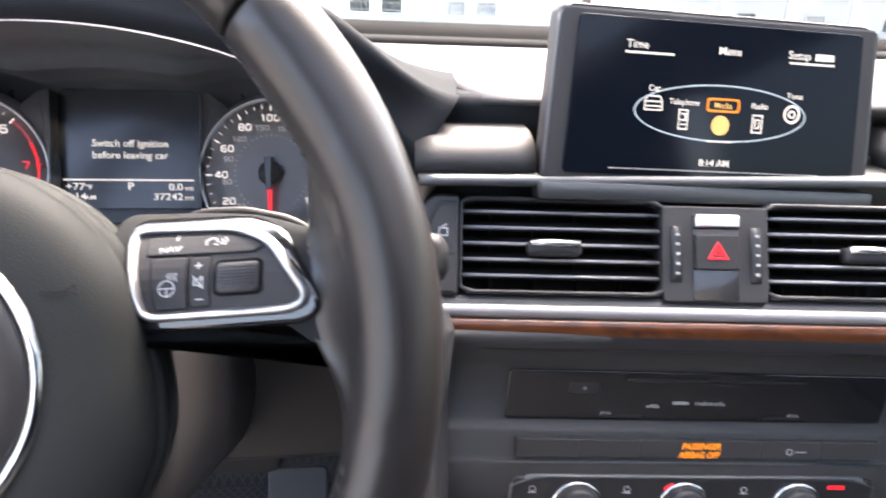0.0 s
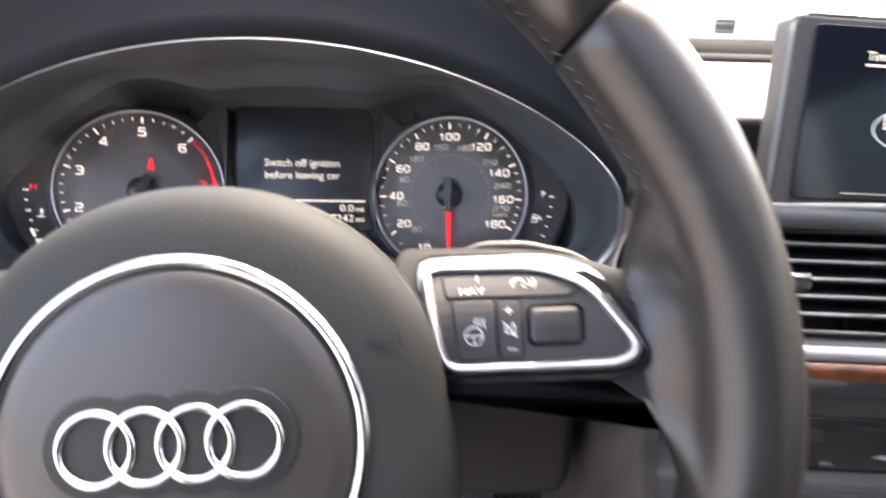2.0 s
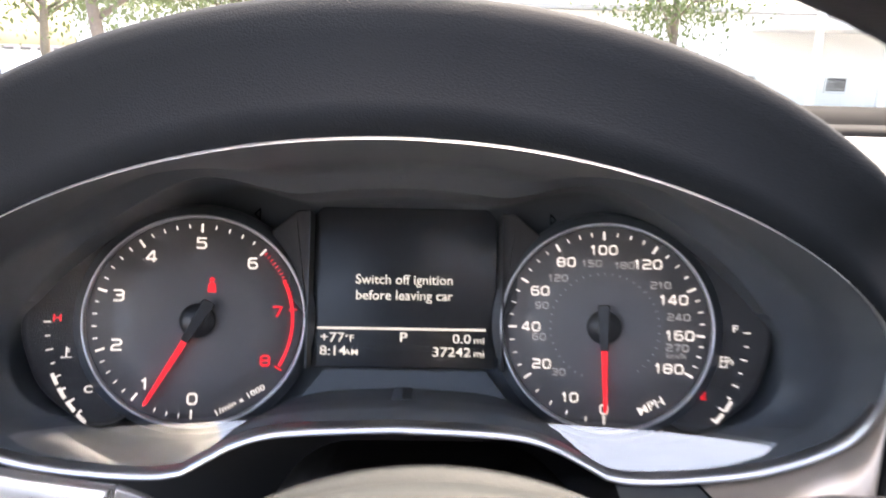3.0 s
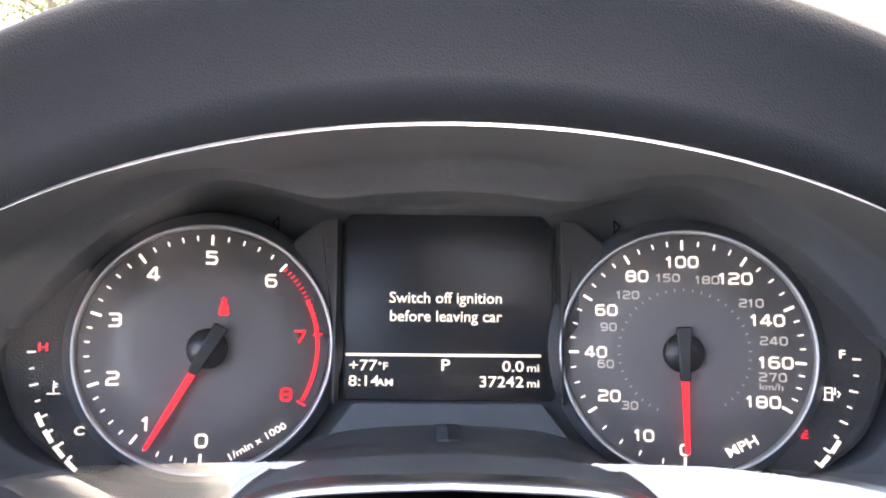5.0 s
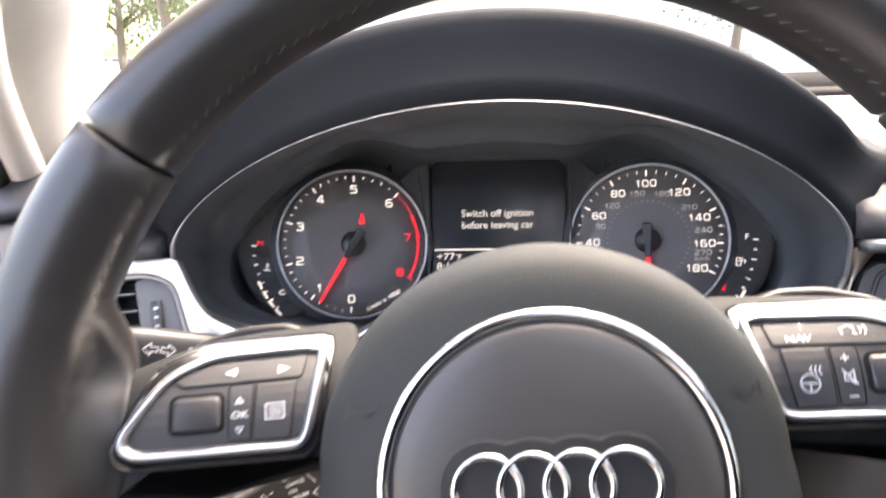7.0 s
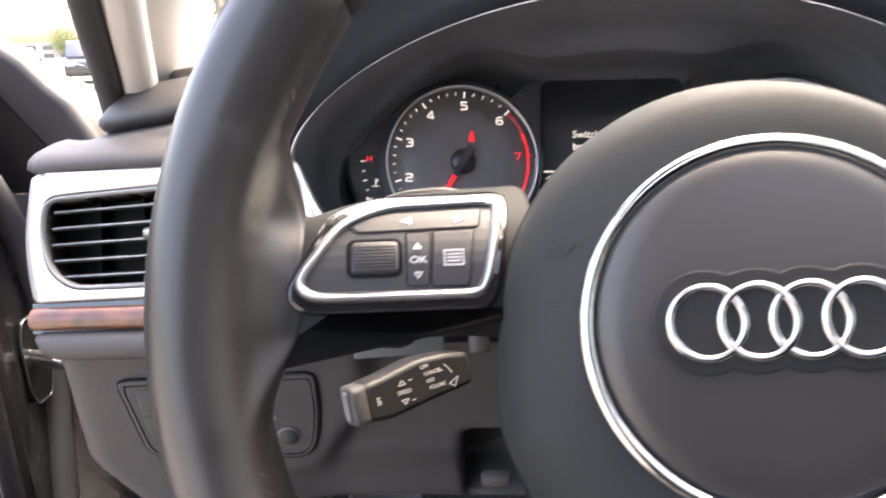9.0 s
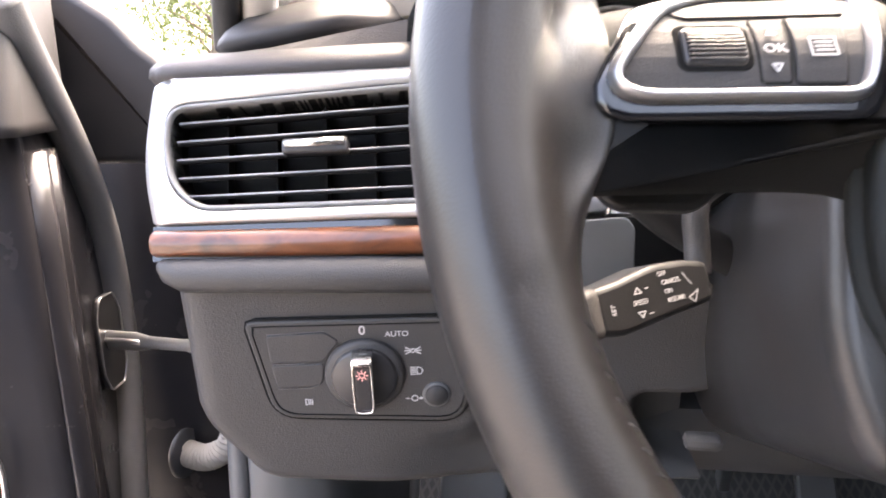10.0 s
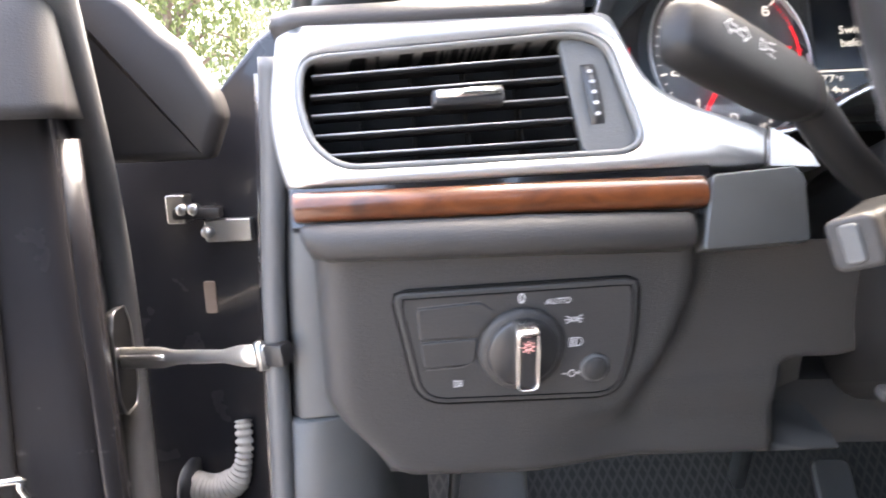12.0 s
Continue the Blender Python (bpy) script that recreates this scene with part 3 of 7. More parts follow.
def left_pillar():
    """The windscreen pillar: a narrow padded roll along the door, a broad panel running forward to the glass, and the seal."""
    path = [Vector(p) for p in spline([(-0.364, 0.618, 1.058), (-0.352, 0.597, 1.08), (-0.297, 0.5, 1.148), (-0.235, 0.41, 1.207), (-0.212, 0.33, 1.3), (-0.195, 0.23, 1.43)], 6, False)]
    rings, panel = [], []
    for i, p in enumerate(path):
        t = (path[min(i + 1, len(path) - 1)] - path[max(i - 1, 0)]).normalized()
        out = Vector((-0.83, -0.2, 0.2))
        out = (out - t * out.dot(t)).normalized()
        side = t.cross(out)
        rings.append([tuple(p + side * 0.0125 * math.cos(k) + out * 0.0125 * math.sin(k)) for k in [2 * math.pi * j / 16 for j in range(16)]])
        q = p + Vector((0.002, 0.008, 0.0))
        f = p + Vector((-0.012, 0.15, 0.012))
        panel.append([tuple(q), tuple(q.lerp(f, 0.5) + Vector((0.006, 0, 0))), tuple(f), tuple(f + Vector((-0.012, 0.004, 0))), tuple(q + Vector((-0.012, 0.004, 0)))])
    tagged(part("pillar_left", merge(smooth(loft(rings)), smooth(loft(panel))), PALE), "pale padded windscreen pillar lining", "pillar", kind="structure")
    seal = [tuple(p + Vector((-0.0175, -0.013, 0.0))) for p in path]
    tagged(part("door_seal_upper", tube(seal, 0.0095, 10), RUBBER), "black rubber door seal along the pillar", "seal", kind="structure")


def windscreen():
    rows = []
    for i in range(9):
        s = i / 8
        z, y = 1.08 + 0.36 * s, 1.22 - 0.97 * s
        rows.append([(0.41 + u * (0.95 - 0.32 * s), y - 0.26 * (abs(u) ** 2.2) * (1 - 0.6 * s), z) for u in [k / 8 - 1 for k in range(17)]])
    bm = loft(rows, closed=False)
    ob = part("windscreen", smooth(bm), GLASS)
    ob.visible_shadow = False
    tagged(ob, "clear curved windscreen", "windscreen", kind="structure")
    tagged(part("cowl", box(1.7, 0.22, 0.03, 0.01), SEAM, None, "", pose(0.41, 1.33, 1.06)), "black plastic cowl below the windscreen", "cowl", kind="structure")


shell()
left_pillar()
windscreen()

# ---- dashboard ----
DASH = thing("dashboard", pose(0.3, 0.8, 0.8), "dark grey padded dashboard with silver and burl wood trim", "dashboard")


def across(xs, profile, name, material, label="", closed=True):
    """A form drawn along x, with its section profile(x) of (y, z)."""
    bm = loft([[(x, y, z) for y, z in profile(x)] for x in xs], closed, (True, True))
    return part(name, smooth(bm, 35), material, DASH, label)


def ease(a, b, x):
    t = max(0.0, min(1.0, (x - a) / (b - a)))
    return t * t * (3 - 2 * t)


def pad_edge(x):
    """Height of the upper pad's front edge, which falls towards the door."""
    return min(1.0865, 1.059 + 0.147 * (x + 0.368))


def upper_pad(x):
    k = ease(-0.26, 0.1, x)
    yf = 0.548 + 0.03 * k + 0.035 * ease(-0.362, -0.373, x) + 0.15 * (ease(0.285, 0.225, -x) if x < 0 else ease(0.25, 0.238, x)) - 0.026 * ease(0.2, 0.23, x)
    zf, zb = pad_edge(x), 1.098
    lift = 1 - ease(-0.25, -0.15, x)
    return [(yf + 0.03, zf - 0.02), (yf + 0.005, zf - 0.009), (yf, zf - 0.004), (yf + 0.003, zf), (yf + 0.015, zf + 0.004 + 0.003 * lift), (yf + 0.05, zf + 0.006 + 0.013 * lift), (max(0.75, yf + 0.06), zf + 0.008 + 0.014 * lift), (0.93, zb), (0.935, zb - 0.012), (0.945, zb - 0.02), (1.2, zb - 0.02), (1.2, 1.02), (0.8, 1.02)]


across([-0.374, -0.371, -0.366, -0.355] + [-0.34 + i * 0.03 for i in range(52)], upper_pad, "upper_pad", UPPER, "soft dark grey upper dash pad")
across([-0.45 + i * 0.1 for i in range(18)], lambda x: [(0.95, 1.08), (0.952, 1.1), (0.958, 1.103), (1.0, 1.105), (1.003, 1.098), (1.02, 1.098), (1.023, 1.108), (1.16, 1.118), (1.22, 1.116), (1.22, 1.04), (0.97, 1.04)], "defroster_strip", SEAM, "black defroster strip below the windscreen")


def left_pad(x):
    e = 0.03 * ease(-0.356, -0.371, x)
    y0 = 0.4755 + 0.1835 * (x + 0.37) + e * 0.4
    z0 = 1.0355 + 0.004 * ease(-0.39, -0.2, x)
    zt = pad_edge(x) - 0.011
    return [(y0 + 0.02, z0 - 0.012), (y0, z0), (y0 + 0.002, z0 + 0.005), (y0 + 0.01, z0 + 0.009), (y0 + 0.028, z0 + 0.0125), (y0 + 0.042, z0 + 0.0135), (0.535 + e * 0.3, zt - 0.003), (0.56 + e, zt), (0.62, zt - 0.001), (0.62, z0 - 0.02)]


across([-0.371, -0.369, -0.365, -0.358, -0.348] + [-0.335 + i * 0.015 for i in range(9)], left_pad, "left_pad", UPPER, "soft grey pad above the side vent")


def right_face(x):
    return [(0.6, 1.066), (0.575, 1.068), (0.555, 1.0685), (0.537, 1.0675), (0.525, 1.064), (0.5165, 1.0585), (0.512, 1.052), (0.511, 1.044), (0.53, 1.036), (0.6, 1.036)]


across([0.225, 0.26, 0.3, 0.34], lambda x: [(0.557, 1.05), (0.5545, 1.07), (0.5525, 1.079), (0.5545, 1.0848), (0.56, 1.0872), (0.6, 1.086), (0.6, 1.05)], "pad_face", SOFT, "dark front of the upper dash pad")
across([0.2105, 0.225, 0.25, 0.275, 0.29, 0.293], lambda x: [(y + (0.008 if x > 0.291 else 0.002 if x > 0.28 else 0), z - (0.003 if x > 0.291 else 0)) for y, z in right_face(x)], "right_ledge", HARD, "dark satin dash ledge")
across([0.565 + i * 0.05 for i in range(14)], right_face, "right_ledge", HARD, "dark satin dash ledge")
across([0.213, 0.225] + [0.25 + i * 0.05 for i in range(21)], lambda x: [(0.506, 1.0425), (0.504, 1.0385), (0.505, 1.036), (0.52, 1.034), (0.56, 1.034), (0.56, 1.0425)], "ledge_trim", DARKSILVER, "thin dark silver trim line")
FOOTPL = mat("pillar_foot", (0.3, 0.27, 0.245), 0.6, 0, 0.25, 1100, 0.06, 0.0, 0.3)
part("pillar_foot", box(0.12, 0.05, 0.03, 0.004), FOOTPL, DASH, "tan moulded cover at the pillar's foot", pose(-0.283, 0.648, 1.0815, -6, -8, -8))
part("corner_grille", box(0.2, 0.1, 0.045, 0.006), SATIN, DASH, "black corner grille below the windscreen", pose(-0.3, 0.76, 1.092))
part("core", box(1.5, 0.34, 0.3, 0.02), SATIN, DASH, "", pose(0.45, 0.87, 0.86))
part("vent_backing", box(0.38, 0.1, 0.12, 0.01), SATIN, DASH, "", pose(0.41, 0.6, 0.99))


# ---- instrument hood and cluster ----
def hood_outline(n=64):
    """The cluster's opening: x and height z, counter-clockwise from the right side."""
    top = [(0.209 * math.cos(math.pi * i / n), 1.04 + 0.0897 * (1 - math.cos(math.pi * i / n) ** 2) ** 0.7) for i in range(1, n)]
    side = [(-0.209, 1.04), (-0.2105, 1.014), (-0.198, 0.993), (-0.166, 0.978), (-0.12, 0.972), (-0.094, 0.975), (-0.073, 0.989), (-0.05, 0.997), (0.0, 1.0)]
    side = [(x, z) for x, y, z in spline([(x, 0.0, z) for x, z in side], 4, False)]
    right = [(-x, z) for x, z in side[::-1][1:]]
    return top + side + right


HOODM = pose(0, 0.513, 1.05, 101.3)
KC = pose(0, 0.6, 1.02, 71.5)
OUT = [(x, (z - 1.05) * 1.02) for x, z in hood_outline()]


def shoulder(x):
    """Height of the crest where the hood runs out into the dash on its right."""
    return 1.0885 + 0.0205 * max(0.0, (0.245 - x) / 0.045) ** 1.9


def hood():
    t = thing("instrument_hood", pose(0, 0.55, 1.03), "smooth dark instrument hood with a thin silver edge", "instrument hood")
    rings = []
    for i in range(49):
        f = math.sin(math.pi / 2 * (i / 24 - 1)) * 0.998
        zo = 1.04 + 0.0897 * (1 - f * f) ** 0.7
        o = Vector((0.2095 * f, 0.513 - 0.2 * (zo - 1.05), zo))
        c = Vector((0.2423 * f, 0.518 - 0.0207 * f * f + 0.05 * ease(0.93, 1.0, abs(f)), max(zo + 0.004, 0.971 + 0.209 * (1 - f * f) ** 0.388)))
        if f > 0.7:
            c.z += max(0.0, shoulder(c.x) - c.z) * ease(0.76, 0.86, f)
            c.y += 0.042 * ease(0.76, 0.97, f) - 0.05 * ease(0.93, 1.0, f)
        b = Vector((0.262 * f, 0.76, 1.078 - 0.03 * f * f * (f < 0)))
        d = o - c
        r = [o + Vector((0, 0.06, 0.0)), o, o.lerp(c, 0.25) + Vector((0, 0.0015, 0)), o.lerp(c, 0.5) + Vector((0, 0.0015, 0)), c + d * 0.3 + Vector((0, 0.0, 0)), c + d * 0.16 + Vector((0, -0.0012, 0)), c + d * 0.06 + Vector((0, -0.0005, 0)), c + d * 0.012 + Vector((0, 0.003, 0)),
             c + d * 0.0 + Vector((0, 0.007, 0)), c + d * 0.02 + Vector((0, 0.016, 0)), c.lerp(b, 0.2) + Vector((0, 0, 0.006)), c.lerp(b, 0.5) + Vector((0, 0, 0.01)), c.lerp(b, 0.8) + Vector((0, 0, 0.006)), b]
        rings.append([tuple(v) for v in r])
    part("cover", smooth(loft(rings, closed=False), 50), SOFT, t)
    n = 240
    outer = resample(OUT, n, (0, 0))
    wide = [0.0004 + 0.0025 * ease(0.03, -0.02, p[1]) for p in outer]
    nrm = inset(outer, 1.0)
    ins = [(p[0] + (q[0] - p[0]) * w, p[1] + (q[1] - p[1]) * w) for p, q, w in zip(outer, nrm, wide)]
    part("silver_edge", ring_frame(outer, ins, 0.006, 0.002, 0.0012, 0.0008), EDGE, t, "bright silver edge trim", HOODM)
    back = []
    inv = KC.inverted() @ HOODM
    front3 = [inv @ Vector((p[0], p[1], 0)) for p in ins]
    rings = [[tuple(v) for v in front3]]
    for s in (0.3, 0.55, 0.56, 0.6, 0.8, 1.0):
        k = 0.006 if s > 0.555 else 0.0
        rings.append([tuple(Vector(((v.x - math.copysign(k, v.x)) * (1 - 0.035 * s * (v.y < 0.01)), -k * (v.y > 0.01) + 0.01 + (v.y - 0.01) * (1 + 0.07 * s + 0.5 * ease(0.0, 0.7, s) * ease(0.05, 0.12, abs(v.x))) if v.y > 0.01 else 0.01 + (v.y - 0.01) * (1 - 0.1 * s), v.z * (1 - s) + -0.028 * s))) for v in front3])
    part("funnel", smooth(loft(rings, caps=(False, True)), 45), CLUSTER, t, "dark inner surround", KC)


hood()
CL = thing("instrument_cluster", KC, "black instrument cluster with two silver-ringed dials and a central display", "instrument cluster")


def dial_base(sx, name, label):
    M = KC @ pose(sx * 0.109, 0, 0, 0, -14 * sx, 0)
    d = part(name, lathe([(0.0, -0.0006), (0.03, -0.0006), (0.0545, -0.0006), (0.0548, -0.006), (0.0, -0.006)], 64), FACE, CL, label, M)
    part("dial_ring", smooth(loft([[(r * math.cos(a), r * math.sin(a), z) for a in [2 * math.pi * i / 72 for i in range(72)]] for r, z in
                                   ((0.0549, -0.003), (0.0551, 0.0016), (0.0555, 0.0026), (0.0561, 0.0026), (0.0566, 0.0016), (0.0568, -0.004), (0.059, -0.03))], caps=(False, False)), 60), RING, d, "thin silver dial ring", M)
    part("dial_sleeve", smooth(loft([[(r * math.cos(a), r * math.sin(a), z) for a in [2 * math.pi * i / 64 for i in range(64)]] for r, z in
                                     ((0.0570, 0.0005), (0.0612, -0.004), (0.063, -0.012), (0.066, -0.03))], caps=(False, False)), 60), CLUSTER, d, "", M)
    return d, M


def ticks(M, d, angles, r, length, width, material, name="tick_mark"):
    me = bpy.data.meshes.new(name)
    b = bar(0, 0, length, width)
    b.to_mesh(me)
    b.free()
    for a in angles:
        part(name, me, material, d, "", M @ pose(r * math.cos(radians(a)), r * math.sin(radians(a)), 0, 0, 0, a))


def between(marks, n):
    """n - 1 angles between each pair of neighbouring marks, running clockwise."""
    out = []
    for a, b in zip(marks, marks[1:]):
        while b > a:
            b -= 360
        out += [a + (b - a) * k / n for k in range(1, n)]
    return out


def words(s, size, x, y, M, parent, material=None, name="numeral", z=0.0002, bold=0.00012, wide=1.2, align="CENTER", turn=0.0, slant=0.0):
    return part(name, numerals(s, size) if name == "numeral" and s.isdigit() else letters(s, size, align, bold, wide, slant), material or MARK, parent, "", M @ pose(x, y, z, 0, 0, turn))


def needle(M, d, angle, tip, tail=0.012):
    m = M @ pose(0, 0, 0.0045, 0, 0, angle)
    pts = [(0.008, -0.0018), (tip * 0.96, -0.0011), (tip, 0), (tip * 0.96, 0.0011), (0.008, 0.0018)]
    part("needle", plate(pts, 0.0012, 0.0003), RED, d, "glowing red needle", m)
    part("needle_hub", merge(plate(rounded([(-tail, -0.0034), (0.0125, -0.0022), (0.0125, 0.0022), (-tail, 0.0034)], 0.0014), 0.003, 0.0006, 0.0022), moved(lathe([(0.0, 0.0008), (0.0082, 0.0008), (0.0092, -0.001), (0.0092, -0.0045), (0.0, -0.0045)], 28), pose(0, 0, 0))), SATIN, d, "black needle hub", m)


TACH, TM = dial_base(-1, "tachometer", "round dark rev counter face")
tach = [-92, -127, -162, -198, -234, -270.5, -311, -353, -391.5]
ticks(TM, TACH, tach[:7], 0.0496, 0.0046, 0.0012, MARK)
ticks(TM, TACH, tach[7:], 0.0496, 0.0046, 0.001, RED)
ticks(TM, TACH, between(tach[:7], 5), 0.0505, 0.0022, 0.0007, MARK)
for v, a in enumerate(tach):
    words(str(v), 0.0083, 0.0414 * math.cos(radians(a)), 0.0414 * math.sin(radians(a)), TM, TACH, RED if v > 6 else MARK, wide=1.4)
ticks(TM, TACH, [-313 - i * 2.6 for i in range(15)], 0.0497, 0.0022, 0.0006, RED, "red_mark")
arc = [(r * math.cos(radians(a)), r * math.sin(radians(a))) for r, aa in ((0.0484, range(-333, -392, -3)), (0.0502, range(-390, -332, 3))) for a in aa]
part("red_band", plate(arc, 0.0002, 0.00005, 0.0002), RED, TACH, "red warning band", TM)
words("1/min x 1000", 0.0046, 0.0228, -0.0428, TM, TACH, turn=29, bold=0.00005)
needle(TM, TACH, -119.5, 0.051)
part("belt_lamp", merge(plate(disc(0.0014, 14, 0, 0.0034), 0.0002, 0.00005), plate(rounded([(-0.0024, -0.0035), (0.0024, -0.0035), (0.0018, 0.0015), (0, 0.0022), (-0.0018, 0.0015)], 0.0007), 0.0002, 0.00005)), RED, TACH, "red seat belt warning lamp", TM @ pose(0.0064, 0.0185, 0.0003))

SPEED, SM = dial_base(1, "speedometer", "round dark speedometer face")
big = [-90, -146, -179, -210, -240, -270, -302.5, -335.4, -364, -389]
ticks(SM, SPEED, [a for a in big if a != -90] + [-90], 0.0496, 0.0046, 0.0012, MARK)
ticks(SM, SPEED, [-101, -113, -124, -135] + between(big[1:], 4), 0.0505, 0.0024, 0.0007, MARK)
for s, r, a in (("0", 0.044, -90), ("10", 0.0424, -115), ("20", 0.0394, -148), ("40", 0.0394, -179), ("60", 0.0394, 151), ("80", 0.0406, 120), ("100", 0.0418, 90), ("120", 0.0412, 56), ("140", 0.0393, 23), ("160", 0.0393, -5), ("180", 0.0396, -32)):
    words(s, 0.0071, r * math.cos(radians(a)), r * math.sin(radians(a)), SM, SPEED, bold=0.00016, wide=1.35)
for s, r, a in (("30", 0.0347, -134), ("60", 0.0354, -170), ("90", 0.0353, 161.5), ("120", 0.036, 133), ("150", 0.035, 100.5), ("180", 0.0352, 72), ("210", 0.0374, 38), ("240", 0.039, 9.2), ("270", 0.039, -14.7)):
    words(s, 0.0052, r * math.cos(radians(a)), r * math.sin(radians(a)), SM, SPEED, DIMMARK, bold=0.00006, wide=1.35)
words("km/h", 0.0042, 0.037, -0.0143, SM, SPEED, DIMMARK, bold=0.00003)
words("MPH", 0.0062, 0.0243, -0.0412, SM, SPEED, turn=29, bold=0.0001)
ticks(SM, SPEED, [-114 - i * 7.85 for i in range(39)], 0.0288, 0.0013, 0.0005, DIMMARK)
needle(SM, SPEED, -89, 0.046)


def side_gauge(sx):
    M = KC @ pose(sx * 0.109, 0, 0, 0, -14 * sx, 0)
    g = part("fuel_gauge" if sx > 0 else "temperature_gauge", plate(rounded([(sx * 0.05, 0.052), (sx * 0.078, 0.03), (sx * 0.0875, -0.004), (sx * 0.077, -0.036), (sx * 0.05, -0.058), (sx * 0.03, -0.05), (sx * 0.03, 0.046)][::sx], 0.012), 0.02, 0.003, -0.0045), UPPER, CL, "black pod with a small arc gauge", M)
    base = 0 if sx > 0 else 180
    for i in range(8):
        a = base - sx * (1 + i * 5.6)
        lit = i > 4
        ticks(M @ pose(0, 0, -0.004), g, [a], 0.073, 0.0034 if i % 2 == 0 else 0.002, 0.0011 if lit else 0.0008, MARK)
    for k in range(4 if sx < 0 else 2):
        a = base - sx * ((24 if sx < 0 else 32) + k * 6.2)
        part("level_bar", bar(0.0748 * math.cos(radians(a)), 0.0748 * math.sin(radians(a)), 0.0019, 0.0062, a), MARK, g, "", M @ pose(0, 0, -0.0038))
    if sx > 0:
        words("F", 0.0052, 0.0672, 0.0006, M, g, z=-0.004, bold=0.0001)
        words("E", 0.0052, 0.051, -0.0352, M, g, RED, z=-0.004, bold=0.0001)
        part("pump_icon", strokes([[(-0.0016, -0.0026), (-0.0016, 0.0026), (0.0012, 0.0026), (0.0012, -0.0026), (-0.0022, -0.0026)], [(-0.0016, 0.0006), (0.0012, 0.0006)], [(0.0012, 0.0002), (0.0024, 0.0), (0.0024, 0.0026)], [(0.0036, -0.0012), (0.0044, 0), (0.0036, 0.0012)]], 0.0006), MARK, g, "", M @ pose(0.0615, -0.0168, -0.004))
    else:
        words("H", 0.0052, -0.0685, 0.0006, M, g, RED, z=-0.004, bold=0.0001)
        words("C", 0.0052, -0.0525, -0.036, M, g, z=-0.004, bold=0.0001)
        part("thermometer_icon", strokes([[(0, 0.003), (0, -0.0016)], [(0, 0.0018), (0.0014, 0.0018)], [(0, 0.0006), (0.0014, 0.0006)], [(-0.0024, -0.0024), (0.0024, -0.0024)]], 0.0006), MARK, g, "", M @ pose(-0.0635, -0.017, -0.004))


side_gauge(1)
side_gauge(-1)


def display():
    M = KC @ pose(-0.0002, 0.0196, -0.0252)
    d = part("display", plate(rounded([(-0.0535, -0.046), (0.0535, -0.046), (0.0535, 0.04), (0.048, 0.046), (-0.048, 0.046), (-0.0535, 0.04)], 0.002), 0.003, 0.0004), LCDBACK, CL, "dark central information display", M)
    words("Switch off ignition", 0.0078, 0, 0.0043, M, d, LCD, "caption", bold=0.00004, wide=1.0)
    words("before leaving car", 0.0078, 0, -0.0048, M, d, LCD, "caption", bold=0.00004, wide=1.0)
    part("divider", bar(-0.001, -0.0237, 0.0965, 0.0013, 0, 0.0003), LCD, d, "", M)
    words("+77", 0.0075, -0.0478, -0.0292, M, d, LCD, "caption", align="LEFT", bold=0.00003)
    words("°F", 0.0052, -0.0335, -0.0295, M, d, LCD, "caption", align="LEFT", bold=0.00003)
    words("8:14", 0.0075, -0.0478, -0.0368, M, d, LCD, "caption", align="LEFT", bold=0.00003)
    words("AM", 0.0048, -0.0338, -0.0374, M, d, LCD, "caption", align="LEFT", bold=0.00003)
    words("P", 0.0078, 0.0, -0.0288, M, d, LCD, "caption", bold=0.0001)
    words("0.0", 0.0075, 0.039, -0.0292, M, d, LCD, "caption", align="RIGHT", bold=0.00003)
    words("37242", 0.0075, 0.039, -0.0368, M, d, LCD, "caption", align="RIGHT", bold=0.00003)
    for y in (-0.0298, -0.0374):
        words("mi", 0.0055, 0.0402, y, M, d, LCD, "caption", align="LEFT", bold=0.00003)
    for s in (-1, 1):
        ch = [(s * x, y) for x, y in ((0.0535, 0.062), (0.061, 0.062), (0.0755, 0.05), (0.07, 0.02), (0.0535, 0.0))][::-s]
        part("cheek", plate(rounded(ch, 0.002), 0.014, 0.0012, -0.012), UPPER, CL, "", KC @ pose(0.001, 0, 0))
        part("display_reveal", box(0.0012, 0.088, 0.016), SATIN, CL, "", KC @ pose(0.001 + s * 0.0542, 0.018, -0.018))
        part("indicator_arrow", strokes([[(s * 0.003, 0), (0, 0.003), (0, -0.003), (s * 0.003, 0)]], 0.0007), SEAM, CL, "unlit indicator arrow", KC @ pose(s * 0.084, 0.0605, -0.0245))
    part("lower_mask", plate(rounded([(-0.0585, -0.0085), (0.0585, -0.0085), (0.046, 0.0085), (-0.046, 0.0085)], 0.002), 0.01, 0.001, 0.0), CLUSTER, CL, "black sloping panel below the display", KC @ pose(0.001, -0.0345, -0.019, -20))
    part("lower_fold", tube([(-0.058, 0, 0), (0.058, 0, 0)], 0.0008, 6), SATIN, CL, "", KC @ pose(0.001, -0.0432, -0.0155))


display()


